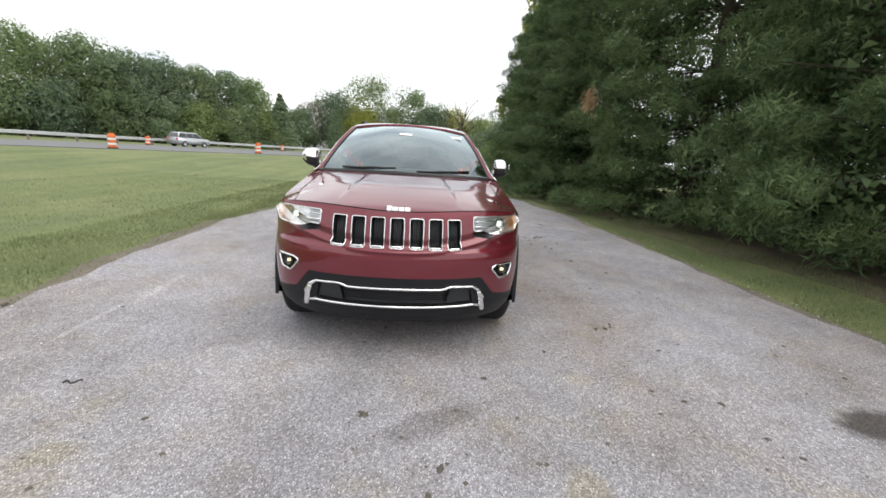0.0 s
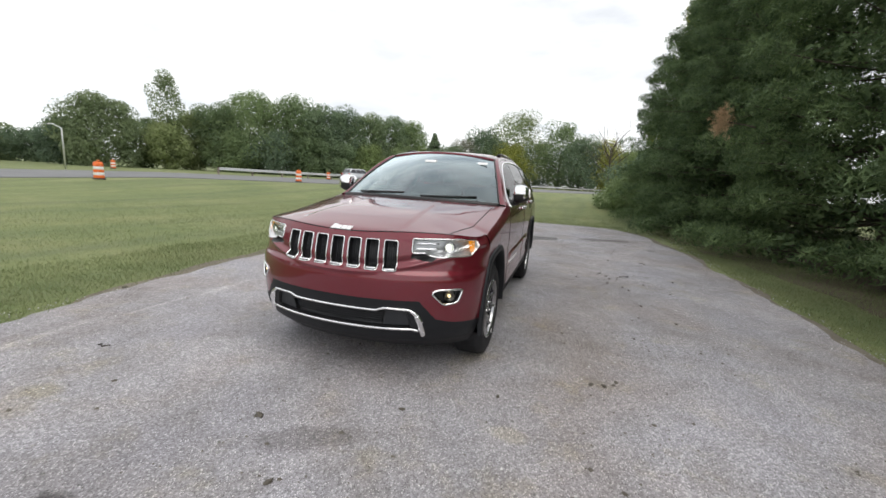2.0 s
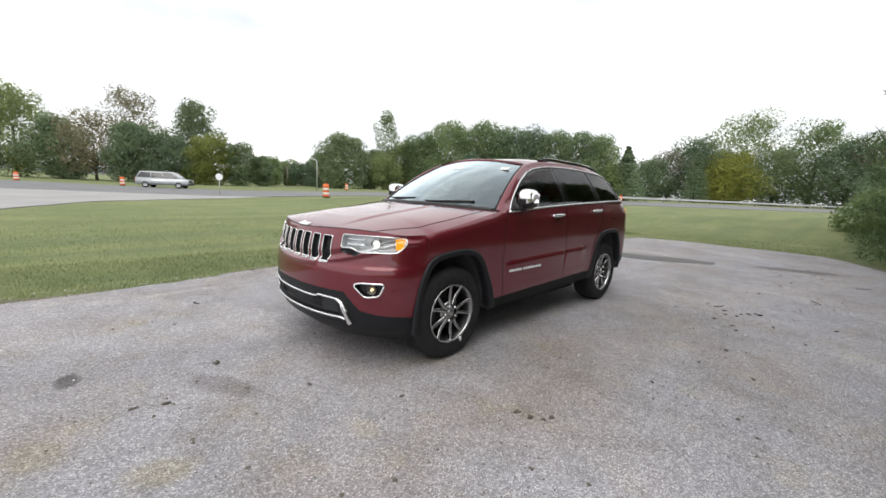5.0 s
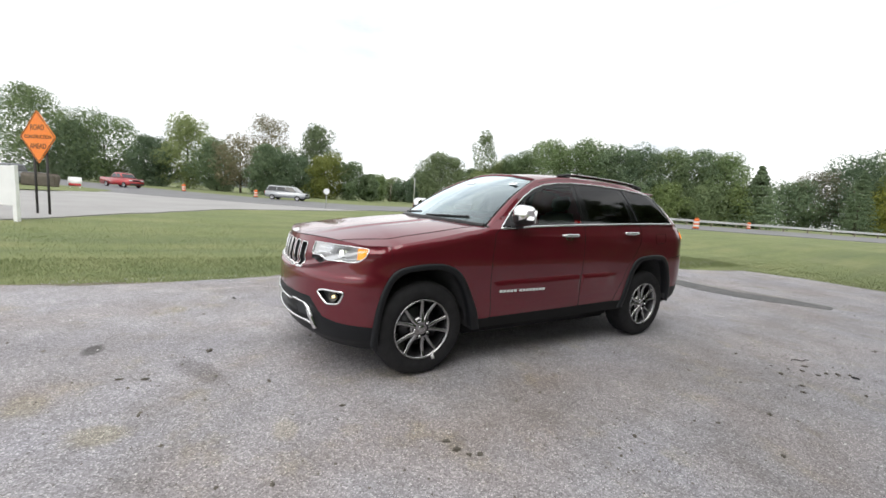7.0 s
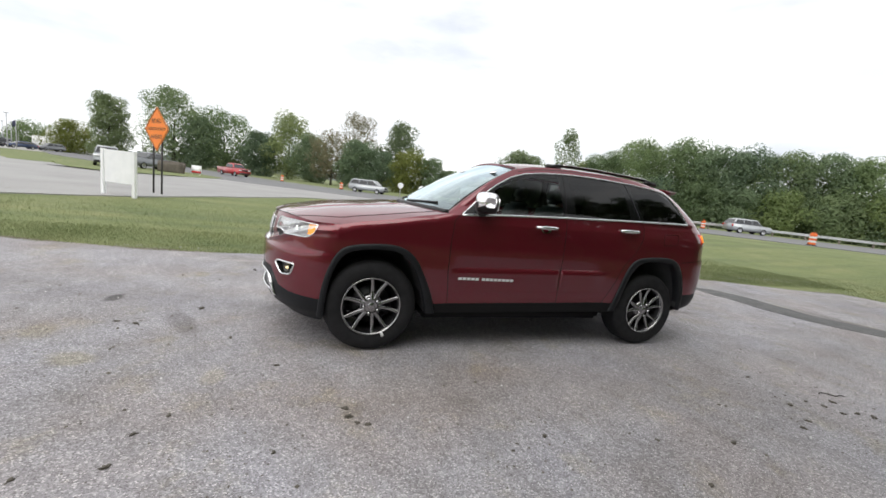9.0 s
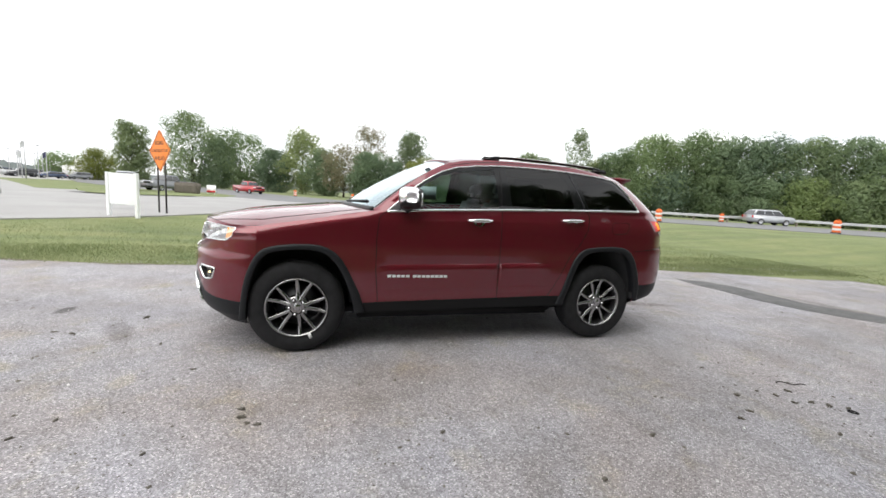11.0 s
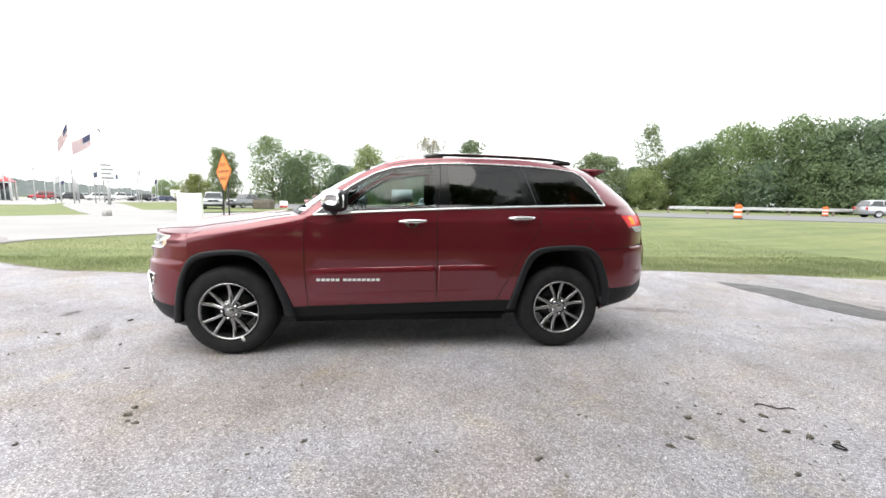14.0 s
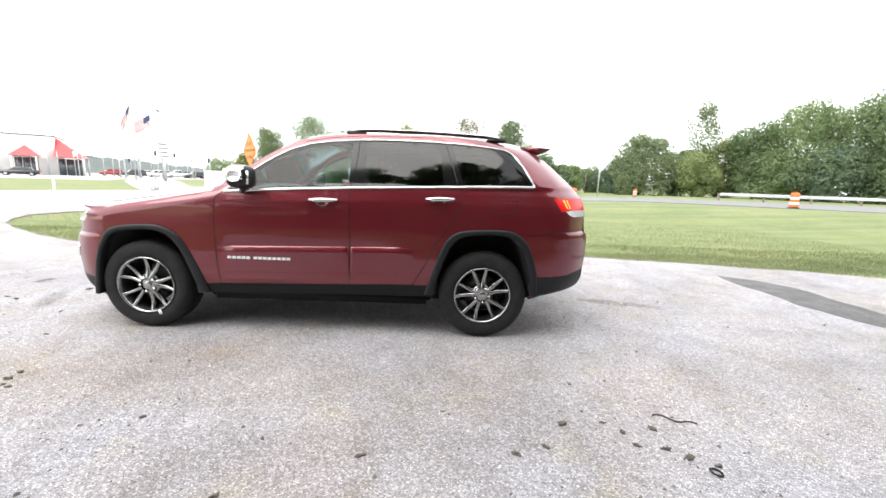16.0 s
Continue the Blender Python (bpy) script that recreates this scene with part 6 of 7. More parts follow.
oc = [(0.27 * math.cos(math.pi / 8 + math.pi / 4 * k), 0.27 * math.sin(math.pi / 8 + math.pi / 4 * k)) for k in range(8)]
part("panel", ([(x, -0.024, 1.50 + z) for x, z in oc] + [(x, -0.030, 1.50 + z) for x, z in oc], [tuple(range(8)), tuple(range(15, 7, -1))] + [(i, 8 + i, 8 + (i + 1) % 8, (i + 1) % 8) for i in range(8)]), sign_white, stop, "", False)
for az, D, h in ((67.6, 92, 9.0), (110.0, 118, 9.5)):
    x, y, z = spot(az, D)
    pole = thing("utility_pole", "wooden utility pole beyond the highway", "pole", Matrix.Translation((x, y, z)))
    part("shaft", tube([(0, 0, 0), (0, 0, h * 0.5)], [0.10, 0.08], 8), post_wood, pole)
lamp_x = thing("sign_pole", "pale bracketed post beyond the highway", "pole", Matrix.Translation((-46.0, 22.5, float(dip(-46.0, 22.5)) - 0.05)))
part("shaft", tube([(0, 0, 0), (0, 0, 3.9), (-0.35, -0.5, 4.25), (-0.5, -0.8, 4.2)], [0.08, 0.07, 0.06, 0.06], 8), galv, lamp_x)

# ---- vehicles at the dealer's and on the highway ----
def car_paint(name, c):
    return material(name, c, 0.3, 0.3, 1.0)


cp_silver = car_paint("silver_paint", (0.42, 0.44, 0.46))
cp_grey = car_paint("grey_paint", (0.16, 0.17, 0.18))
cp_black = car_paint("black_paint", (0.012, 0.013, 0.016))
cp_red = car_paint("red_paint", (0.36, 0.012, 0.016))
cp_white = car_paint("white_paint", (0.70, 0.70, 0.70))
cp_blue = car_paint("blue_paint", (0.03, 0.05, 0.11))
car_glass = material("tinted_car_glass", (0.012, 0.014, 0.016), 0.05, 0, 1.0)


def shell(profile, w, inset, bevel, taper=0.0, zt=1.0, z0=0.0):
    """A side profile (y, z) drawn out to width w; upper places lean inwards."""
    bm = bmesh.new()
    a = [bm.verts.new((-(w / 2 - taper * max(0, (z - z0) / (zt - z0))), y, z)) for y, z in profile]
    b = [bm.verts.new(((w / 2 - taper * max(0, (z - z0) / (zt - z0))), y, z)) for y, z in profile]
    bm.faces.new(a)
    bm.faces.new(b[::-1])
    n = len(a)
    for i in range(n):
        bm.faces.new((a[i], b[i], b[(i + 1) % n], a[(i + 1) % n])[::-1])
    bmesh.ops.recalc_face_normals(bm, faces=bm.faces)
    bmesh.ops.bevel(bm, geom=bm.edges[:], offset=bevel, segments=2, affect="EDGES", clamp_overlap=True)
    return bm


KINDS = {
    # length, width, height, bonnet height, belt, bonnet length, cabin (front base, front top, rear top, rear base), wheel radius
    "suv": (4.6, 1.85, 1.72, 1.02, 1.08, (1.05, 1.65, 4.15, 4.5), 0.36),
    "boxy": (4.9, 2.05, 1.98, 1.20, 1.26, (1.25, 1.50, 4.60, 4.75), 0.44),
    "sedan": (4.7, 1.80, 1.45, 0.88, 0.94, (1.20, 2.00, 3.40, 4.10), 0.33),
    "van": (5.0, 1.95, 1.75, 1.02, 1.06, (0.80, 1.60, 4.60, 4.90), 0.34),
    "pickup": (5.6, 1.95, 1.92, 1.20, 1.24, (1.30, 1.95, 3.30, 3.55), 0.38),
}


def vehicle(kind, mat, colour, x, y, yaw, where="parked in the dealer's lot"):
    L, w, h, bon, belt, cab, r = KINDS[kind]
    word = {"suv": "sport utility car", "boxy": "boxy off-road car", "sedan": "saloon car", "van": "minivan", "pickup": "pickup truck"}[kind]
    t = thing({"pickup": "pickup_truck", "van": "minivan"}.get(kind, "car"), f"{colour} {word} {where}", {"pickup": "truck", "van": "van"}.get(kind, "car"), pose(x, y, float(dip(x, y)) + 0.012, 0, 0, yaw), "cars in the distance")
    rear = belt if kind != "pickup" else bon
    part("body", shell([(0.05, 0.32), (0.0, 0.55), (0.06, bon - 0.12), (0.22, bon - 0.03), (cab[0], bon + 0.03), (cab[3] if kind != "pickup" else L, rear + 0.02), (L, rear - 0.10), (L - 0.02, 0.42), (L - 0.15, 0.30)], w, 0, 0.05), mat, t)
    part("cabin", shell([(cab[0], bon), (cab[1], h - 0.04), (cab[1] + 0.3, h), (cab[2] - 0.2, h), (cab[2], h - 0.05), (cab[3], belt)], w - 0.06, 0, 0.04, 0.24, h, belt), mat, t)
    zl, zh = belt + 0.05, h - 0.13

    def lean(z):
        return (w - 0.06) / 2 - 0.24 * max(0, (z - belt) / (h - belt)) + 0.006

    def fy(z):
        return cab[0] + (cab[1] - cab[0]) * (z - bon) / (h - 0.04 - bon)

    def by(z):
        return cab[3] + (cab[2] - cab[3]) * (z - belt) / (h - 0.05 - belt)

    mids = np.linspace(0, 1, 4 if kind != "pickup" else 3)
    for sg in (1, -1):
        for i in range(len(mids) - 1):
            q = []
            for z, rev in ((zl, False), (zh, True)):
                a, b = fy(z) + 0.10, by(z) - 0.10
                ys = (a + (b - a) * mids[i] + 0.03, a + (b - a) * mids[i + 1] - 0.03)
                q += [(sg * lean(z), yy_, z) for yy_ in (ys if not rev else ys[::-1])]
            part("side_window", (q, [(0, 1, 2, 3) if sg > 0 else (3, 2, 1, 0)]), car_glass, t, "", False)
        for y0 in (0.92 if kind != "pickup" else 1.0, L - 0.95 if kind != "pickup" else L - 1.25):
            wh = part("wheel", moved(lathe([(0.0, -0.1), (r - 0.03, -0.11), (r, -0.08), (r, 0.08), (r - 0.03, 0.11), (r * 0.66, 0.112)], "x", 20), Matrix.Translation((sg * (w / 2 - 0.10), y0, r)) @ Matrix.Diagonal((sg, 1, 1, 1))), rubber, t)
            part("rim", moved(lathe([(0.0, 0.105), (r * 0.25, 0.112), (r * 0.62, 0.108), (r * 0.66, 0.114)], "x", 16), Matrix.Translation((sg * (w / 2 - 0.10), y0, r)) @ Matrix.Diagonal((sg, 1, 1, 1))), satin, wh)
        part("headlight", bmbox(min(sg * (w / 2 - 0.45), sg * (w / 2 - 0.06)), -0.012, bon - 0.30, max(sg * (w / 2 - 0.45), sg * (w / 2 - 0.06)), 0.10, bon - 0.16, bevel=0.02), glass_bulb, t)
        part("rear_light", bmbox(min(sg * (w / 2 - 0.22), sg * (w / 2 - 0.02)), L - 0.08, belt - 0.32, max(sg * (w / 2 - 0.22), sg * (w / 2 - 0.02)), L + 0.012, belt - 0.06, bevel=0.02), red_lens, t)
    q = [(-lean(zl) + 0.12, fy(zl) - 0.014, zl), (lean(zl) - 0.12, fy(zl) - 0.014, zl), (lean(zh) - 0.10, fy(zh) - 0.014, zh), (-lean(zh) + 0.10, fy(zh) - 0.014, zh)]
    part("windscreen", (q, [(0, 1, 2, 3)]), car_glass, t, "", False)
    q = [(-lean(zl) + 0.12, by(zl) + 0.014, zl), (lean(zl) - 0.12, by(zl) + 0.014, zl), (lean(zh) - 0.10, by(zh) + 0.014, zh), (-lean(zh) + 0.10, by(zh) + 0.014, zh)]
    part("rear_window", (q, [(3, 2, 1, 0)]), car_glass, t, "", False)
    part("bumper", bmbox(-w / 2 + 0.08, -0.05, 0.36, w / 2 - 0.08, 0.06, 0.58, bevel=0.03), black, t)
    part("front_grille", bmbox(-w / 2 + 0.50, -0.015, bon - 0.34, w / 2 - 0.50, 0.10, bon - 0.14, bevel=0.02), black, t)
    return t


glass_bulb = material("headlight_clear", (0.75, 0.76, 0.78), 0.1, 0.3, 1.0)
vehicle("boxy", cp_silver, "silver-grey", -42.2, -19.4, 112, "standing on the grass verge")
vehicle("pickup", cp_grey, "grey", -48.2, -20.0, 60, "standing on the grass verge")
vehicle("sedan", cp_black, "black", -57.5, -66.5, 40)
for kind, mt, cn, az, D, yw in (("suv", cp_red, "red", 131.2, 120, 43), ("suv", cp_black, "black", 129.2, 118, 46), ("van", cp_white, "white", 126.9, 116, 44), ("pickup", cp_white, "white", 125.0, 116, 47), ("suv", cp_black, "black", 123.0, 114, 44),
                                ("sedan", cp_blue, "dark blue", 121.0, 112, 50), ("suv", cp_grey, "grey", 118.6, 122, 52), ("sedan", cp_silver, "silver", 130.3, 136, 46), ("suv", cp_white, "white", 128.2, 140, 46), ("sedan", cp_red, "red", 126.2, 138, 51), ("suv", cp_blue, "dark blue", 124.2, 140, 45),
                                ("van", cp_silver, "silver", 122.1, 142, 51), ("sedan", cp_grey, "grey", 120.2, 138, 42), ("suv", cp_black, "black", 127.3, 152, 51), ("sedan", cp_white, "white", 125.3, 154, 40), ("suv", cp_silver, "silver", 123.2, 156, 48), ("van", cp_white, "white", 121.3, 154, 45)):
    x, y, z = spot(az, D)
    vehicle(kind, mt, cn, x, y, yw)
vehicle("pickup", cp_red, "red", -62.0, -10.5, 132, "on the highway")
vehicle("suv", cp_silver, "silver", -28.0, 51.0, 160, "on the highway")
vehicle("van", cp_silver, "silver", -48.3, 8.6, 150, "on the highway")

# ---- dealer's building ----
wall_white = varied("white_render", (0.72, 0.72, 0.71), (0.80, 0.80, 0.79), 0.8, 0.6, 12, 0.1)
red_metal = varied("red_canopy_metal", (0.50, 0.03, 0.035), (0.58, 0.04, 0.045), 0.4, 1.5, 20, 0.05)
store_glass = material("shop_glass", (0.05, 0.07, 0.08), 0.08, 0, 1.0)
dealer = thing("dealership_building", "white dealership building with red pyramid canopies", "building", pose(-74.7, -73.8, float(dip(-74.7, -73.8)) - 0.3, 0, 0, -55))
# local +y is the shop front, +x runs along it from the corner
part("wall", bmbox(0, -22, 0, 34, 0, 7.7, bevel=0.05), wall_white, dealer)
part("parapet", bmbox(-0.1, -22.1, 7.7, 34.1, 0.08, 7.95, bevel=0.04), satin, dealer)
for x0 in (2.4, 9.6, 17.0):
    part("canopy", ([(x0 - 0.3, 0.05, 3.8), (x0 + 3.6, 0.05, 3.8), (x0 + 3.6, 2.2, 3.8), (x0 - 0.3, 2.2, 3.8), (x0 + 1.65, 0.3, 5.8)], [(0, 3, 2, 1), (3, 0, 4), (2, 3, 4), (1, 2, 4), (0, 1, 4)]), red_metal, dealer, "red pyramid canopy", False)
    for xx in (x0, x0 + 3.3):
        part("canopy_post", bmbox(xx - 0.12, 1.9, 0, xx + 0.12, 2.15, 3.8, bevel=0.02), wall_white, dealer)
    for k in range(3):
        pane = part("shop_window", bmbox(x0 + 0.1 + 1.1 * k, -0.02, 0.3, x0 + 1.1 + 1.1 * k, 0.03, 3.6), store_glass, dealer)
        part("frame", bmbox(x0 + 1.1 + 1.1 * k, -0.02, 0.2, x0 + 1.2 + 1.1 * k, 0.08, 3.7), wall_white, pane)
part("canopy", ([(-4.4, -5.0, 3.8), (-0.02, -5.0, 3.8), (-0.02, 1.6, 3.8), (-4.4, 1.6, 3.8), (-0.05, -1.6, 7.6)], [(0, 3, 2, 1), (3, 0, 4), (2, 3, 4), (1, 2, 4), (0, 1, 4)]), red_metal, dealer, "red pyramid canopy", False)
for xx, yy_ in ((-4.2, 1.35), (-4.2, -4.7)):
    part("canopy_post", bmbox(xx - 0.15, yy_ - 0.15, 0, xx + 0.15, yy_ + 0.15, 3.8), wall_white, dealer)
for k in range(3):
    part("shop_window", bmbox(-3.9 + 1.3 * k, -0.4, 0.3, -2.7 + 1.3 * k, -0.3, 3.5), store_glass, dealer)
far_shop = thing("white_building", "small white flat-roofed building far off", "building", pose(-125, -62, float(dip(-125, -62)) - 0.1, 0, 0, 60))
part("wall", bmbox(-5, -4, 0, 5, 4, 3.4, bevel=0.05), wall_white, far_shop)
part("roof", bmbox(-2, -3, 3.4, 3, 3, 5.2, bevel=0.05), wall_white, far_shop)
for k in range(3):
    part("window", bmbox(-4 + 3 * k, 3.96, 1.0, -2.4 + 3 * k, 4.03, 2.2), store_glass, far_shop)

# ---- poles, flags, pylon ----
pole_white = varied("pale_pole", (0.42, 0.43, 0.44), (0.54, 0.54, 0.55), 0.4, 2, 20, 0.05, 0.3)
flag_red = material("flag_red", (0.34, 0.10, 0.12), 0.8)
flag_blue = material("flag_blue", (0.06, 0.065, 0.13), 0.8)
flag_white = material("flag_white", (0.75, 0.75, 0.76), 0.8)


def flag(x, y, top, length, height, yaw, droop):
    z0 = float(dip(x, y))
    t = thing("flag_pole", "striped flag flying from a tall pale pole", "flag", pose(x, y, z0, 0, 0, yaw), "flags at the dealer's")
    part("pole", tube([(0, 0, 0), (0, 0, top - z0)], [0.09, 0.05], 8), pole_white, t)
    zt = top - z0 - 0.1

    def place(u, v):
        return (0.05 + u * length * math.cos(droop), 0.16 * math.sin(7 * u + 1.0) * u, zt - v * height - u * length * math.sin(droop) - 0.05 * math.sin(5 * u))

    def cloth(u0, u1, v0, v1, mat, name):
        n = 10
        us = np.linspace(u0, u1, n)
        vs = [place(u, v) for u in us for v in (v0, v1)]
        part(name, (vs, [(2 * i, 2 * i + 1, 2 * i + 3, 2 * i + 2) for i in range(n - 1)]), mat, t)

    for i in range(13):
        cloth(0.4 if i < 7 else 0.0, 1.0, i / 13, (i + 1) / 13, flag_white if i % 2 else flag_red, "stripe")
    cloth(0.0, 0.4, 0.0, 7 / 13, flag_blue, "canton")


flag(-59.8, -46.9, 11.9, 2.9, 1.9, -66, 1.15)
flag(-67.8, -49.6, 11.6, 2.9, 2.0, -58, 0.65)
rng2 = np.random.default_rng(4)
for i in range(40):
    az, D = 119 + 17 * rng2.uniform(), 78 + 75 * rng2.uniform()
    x, y, z = spot(az, D)
    hgt = rng2.uniform(4.2, 6.6)
    t = thing("lot_pole", "thin pale pole in the dealer's lot", "pole", Matrix.Translation((x, y, z)), "poles in the lot")
    part("shaft", tube([(0, 0, 0), (0, 0, hgt)], [0.10, 0.06], 6), pole_white, t)
    if i % 3 == 0:
        part("pennant", ([(0.06, 0, hgt - 0.1), (1.1, 0.1, hgt - 0.5), (1.0, 0.05, hgt - 1.5), (0.06, 0, hgt - 1.2)], [(0, 1, 2, 3)]), (flag_white, flag_blue, flag_white)[(i // 3) % 3], t, "", False)
    elif i % 3 == 1:
        part("lamp_head", bmbox(-0.6, -0.15, hgt, 0.6, 0.15, hgt + 0.12, bevel=0.02), pole_white, t)
lamp = thing("light_pole", "tall double-armed parking-lot light pole", "lamp", pose(-72.6, -51.5, float(dip(-72.6, -51.5)), 0, 0, 30))
part("pole", tube([(0, 0, 0), (0, 0, 12.7)], [0.13, 0.08], 8), pole_white, lamp)
for sg in (1, -1):
    part("lamp_head", bmbox(min(sg * 0.2, sg * 1.6), -0.2, 12.6, max(sg * 0.2, sg * 1.6), 0.2, 12.79, bevel=0.03), pole_white, lamp)
pylon = thing("pylon_sign", "white dealer's pylon sign with rows of dark lettering", "sign", pose(-57.2, -40.3, float(dip(-57.2, -40.3)), 0, 0, 126))
part("mast", bmbox(-0.2, -0.15, 0, 0.2, 0.15, 3.6), pole_white, pylon)
part("panel", bmbox(-0.9, -0.2, 3.4, 0.9, 0.2, 6.0, bevel=0.04), sign_white, pylon, "", False)
for k in range(4):
    part("lettering_bar", bmbox(-0.65, -0.215, 3.7 + 0.6 * k, 0.65 - 0.2 * (k % 2), -0.2, 3.88 + 0.6 * k), cp_grey, pylon)
    part("lettering_bar", bmbox(-0.65, 0.2, 3.7 + 0.6 * k, 0.65 - 0.2 * (k % 2), 0.215, 3.88 + 0.6 * k), cp_grey, pylon)
plinth = thing("concrete_plinth", "small pale concrete plinth in the grass", "plinth", Matrix.Translation((-24.3, -18.2, float(dip(-24.3, -18.2)))))
part("block", bmbox(-0.2, -0.2, -0.05, 0.2, 0.2, 0.36, bevel=0.03), path_mat, plinth)
marker = thing("marker_post", "short white marker post in the grass", "post", Matrix.Translation((-20.6, -21.8, float(dip(-20.6, -21.8)) - 0.03)))
part("stake", bmbox(-0.05, -0.05, 0, 0.05, 0.05, 0.75, bevel=0.01), sign_white, marker)
rock = thing("stone_monument", "rough dark brown stone monument beside the side road", "stone", pose(-46.5, -15.4, float(dip(-46.5, -15.4)) - 0.15, 0, 0, 72))
rb = bmbox(-1.35, -0.35, 0, 1.35, 0.35, 1.35, bevel=0.12)
bmesh.ops.subdivide_edges(rb, edges=rb.edges[:], cuts=3, use_grid_fill=True)
for v in rb.verts:
    v.co += noise.noise_vector(v.co * 1.7) * 0.09
part("slab", rb, varied("brown_stone", (0.10, 0.085, 0.07), (0.17, 0.15, 0.125), 0.9, 2, 14, 0.5), rock)
yard = thing("yard_sign", "small white and red sign beside the side road", "sign", pose(-46.8, -13.1, float(dip(-46.8, -13.1)) - 0.1, 0, 0, 72))
part("panel", bmbox(-0.55, -0.03, 0.25, 0.55, 0.03, 1.15), sign_white, yard)
part("band", bmbox(-0.5, -0.04, 0.32, 0.5, 0.04, 0.55), red_metal, yard)
for xx in (-0.4, 0.4):
    part("leg", bmbox(xx - 0.03, -0.02, 0, xx + 0.03, 0.02, 0.3), sign_white, yard)

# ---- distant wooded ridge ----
# haze of distance is mixed into this greyed woodland colour
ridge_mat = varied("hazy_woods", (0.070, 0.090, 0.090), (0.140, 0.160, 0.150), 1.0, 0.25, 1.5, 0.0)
ra = np.linspace(60, 175, 620)
rp = []
for a in ra:
    hill = 6.4 * math.exp(-((a - 132) / 9.0) ** 2) + 4.6
    top = hill + 1.4 * noise.noise((a * 0.9, 0, 0)) + 1.0 * noise.noise((a * 3.1, 5, 0)) + 1.1 * noise.noise((a * 9.0, 2, 0)) + 0.5 * noise.noise((a * 21.0, 7, 0))
    D = 330
    x, y = -D * math.sin(radians(a)), D * math.cos(radians(a))
    rp.append((x, y, float(dip(x, y)) - 0.5, x * 1.12, y * 1.12, max(top, 0.8) + 0.2))
vs = [p[:3] for p in rp] + [p[3:] for p in rp]
n_ = len(rp)
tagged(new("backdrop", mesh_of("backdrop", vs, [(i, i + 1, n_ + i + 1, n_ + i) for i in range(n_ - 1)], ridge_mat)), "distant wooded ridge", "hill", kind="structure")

# ---- lying on the drive ----
clod_mat = varied("dry_mud", (0.075, 0.067, 0.055), (0.17, 0.152, 0.125), 0.95, 12, 90, 0.6)
stick_mat = varied("dark_stick", (0.03, 0.026, 0.022), (0.06, 0.05, 0.042), 0.9, 8, 60, 0.3)
r3 = np.random.default_rng(21)


def clod(x, y, size):
    """A crumbled, flattened lump."""
    bm = bmesh.new()
    bmesh.ops.create_icosphere(bm, subdivisions=3, radius=1.0)
    o = Vector(r3.uniform(0, 50, 3))
    vs = []
    for v in bm.verts:
        co = v.co * (1 + 0.9 * noise.noise(v.co * 1.2 + o) + 0.7 * noise.noise(v.co * 3.3 + o))
        vs.append((co.x * size * 0.46, co.y * size * 0.28, size * (0.08 + co.z * 0.17)))
    fs = [tuple(v.index for v in f.verts) for f in bm.faces]
    bm.free()
    ob = new("mud_clod", mesh_of("clod", vs, fs, clod_mat))
    ob.matrix_world = pose(x, y, 0.0, 0, 0, r3.uniform(0, 360))
    tagged(ob, "small dark clod of dried mud on the asphalt", "mud clod", "clods on the drive")


for x, y, s_ in ((2.38, 1.64, 0.03), (2.38, 3.12, 0.045), (2.44, 2.95, 0.05), (2.37, 3.76, 0.05), (2.43, 3.85, 0.055), (2.24, 3.59, 0.04), (1.72, 3.46, 0.03), (1.78, -0.24, 0.045), (1.88, -1.30, 0.035), (2.32, 0.64, 0.025), (2.09, 2.58, 0.025), (1.87, -0.23, 0.05), (2.13, -0.62, 0.03), (2.76, 1.61, 0.04),
                  (2.20, 3.78, 0.05), (2.63, 6.97, 0.05), (3.22, 3.90, 0.04), (0.29, -1.86, 0.045), (-0.12, -1.47, 0.055), (1.73, -1.19, 0.03), (2.12, -1.32, 0.04), (2.14, -1.63, 0.03), (3.37, -0.97, 0.035), (2.18, 3.27, 0.05), (2.49, 2.17, 0.045), (-1.24, -1.54, 0.03), (-3.26, -0.15, 0.05), (2.49, 3.96, 0.04)):
    clod(x, y, s_)
for x, y, l, yw in ((2.11, 3.96, 0.24, 70), (-1.85, -1.23, 0.09, 15), (3.01, 5.45, 0.2, 120), (3.55, 7.53, 0.25, 40)):
    ob = new("stick", mesh_of("stick", *tube([(t * l - l / 2, 0.02 * math.sin(9 * t), 0.005 + 0.003 * math.sin(5 * t)) for t in np.linspace(0, 1, 9)], 0.0042, 6), stick_mat))
    ob.matrix_world = pose(x, y, 0.0, 0, 0, yw)
    tagged(ob, "thin dark curved stick on the asphalt", "stick")
ring_ = new("rubber_ring", mesh_of("rubber_ring", *tube([(0.028 * math.cos(a), 0.020 * math.sin(a), 0.007) for a in np.linspace(0, 2 * math.pi, 24)[:-1]], 0.0048, 7, True), rubber))
ring_.matrix_world = pose(2.54, 3.91, 0.0, 0, 0, 30)
tagged(ring_, "small black rubber ring on the asphalt", "rubber ring")
for (mx, my), n_, sd in (((2.4, 8.4), 12, 0.55), ((2.9, 5.6), 8, 0.6), ((2.4, 3.5), 8, 0.35), ((2.2, 0.2), 6, 0.7), ((0.4, -1.6), 4, 0.5), ((3.0, -1.3), 4, 0.4)):
    for _ in range(n_):
        clod(mx + r3.normal() * sd, my + r3.normal() * sd, r3.uniform(0.016, 0.040))
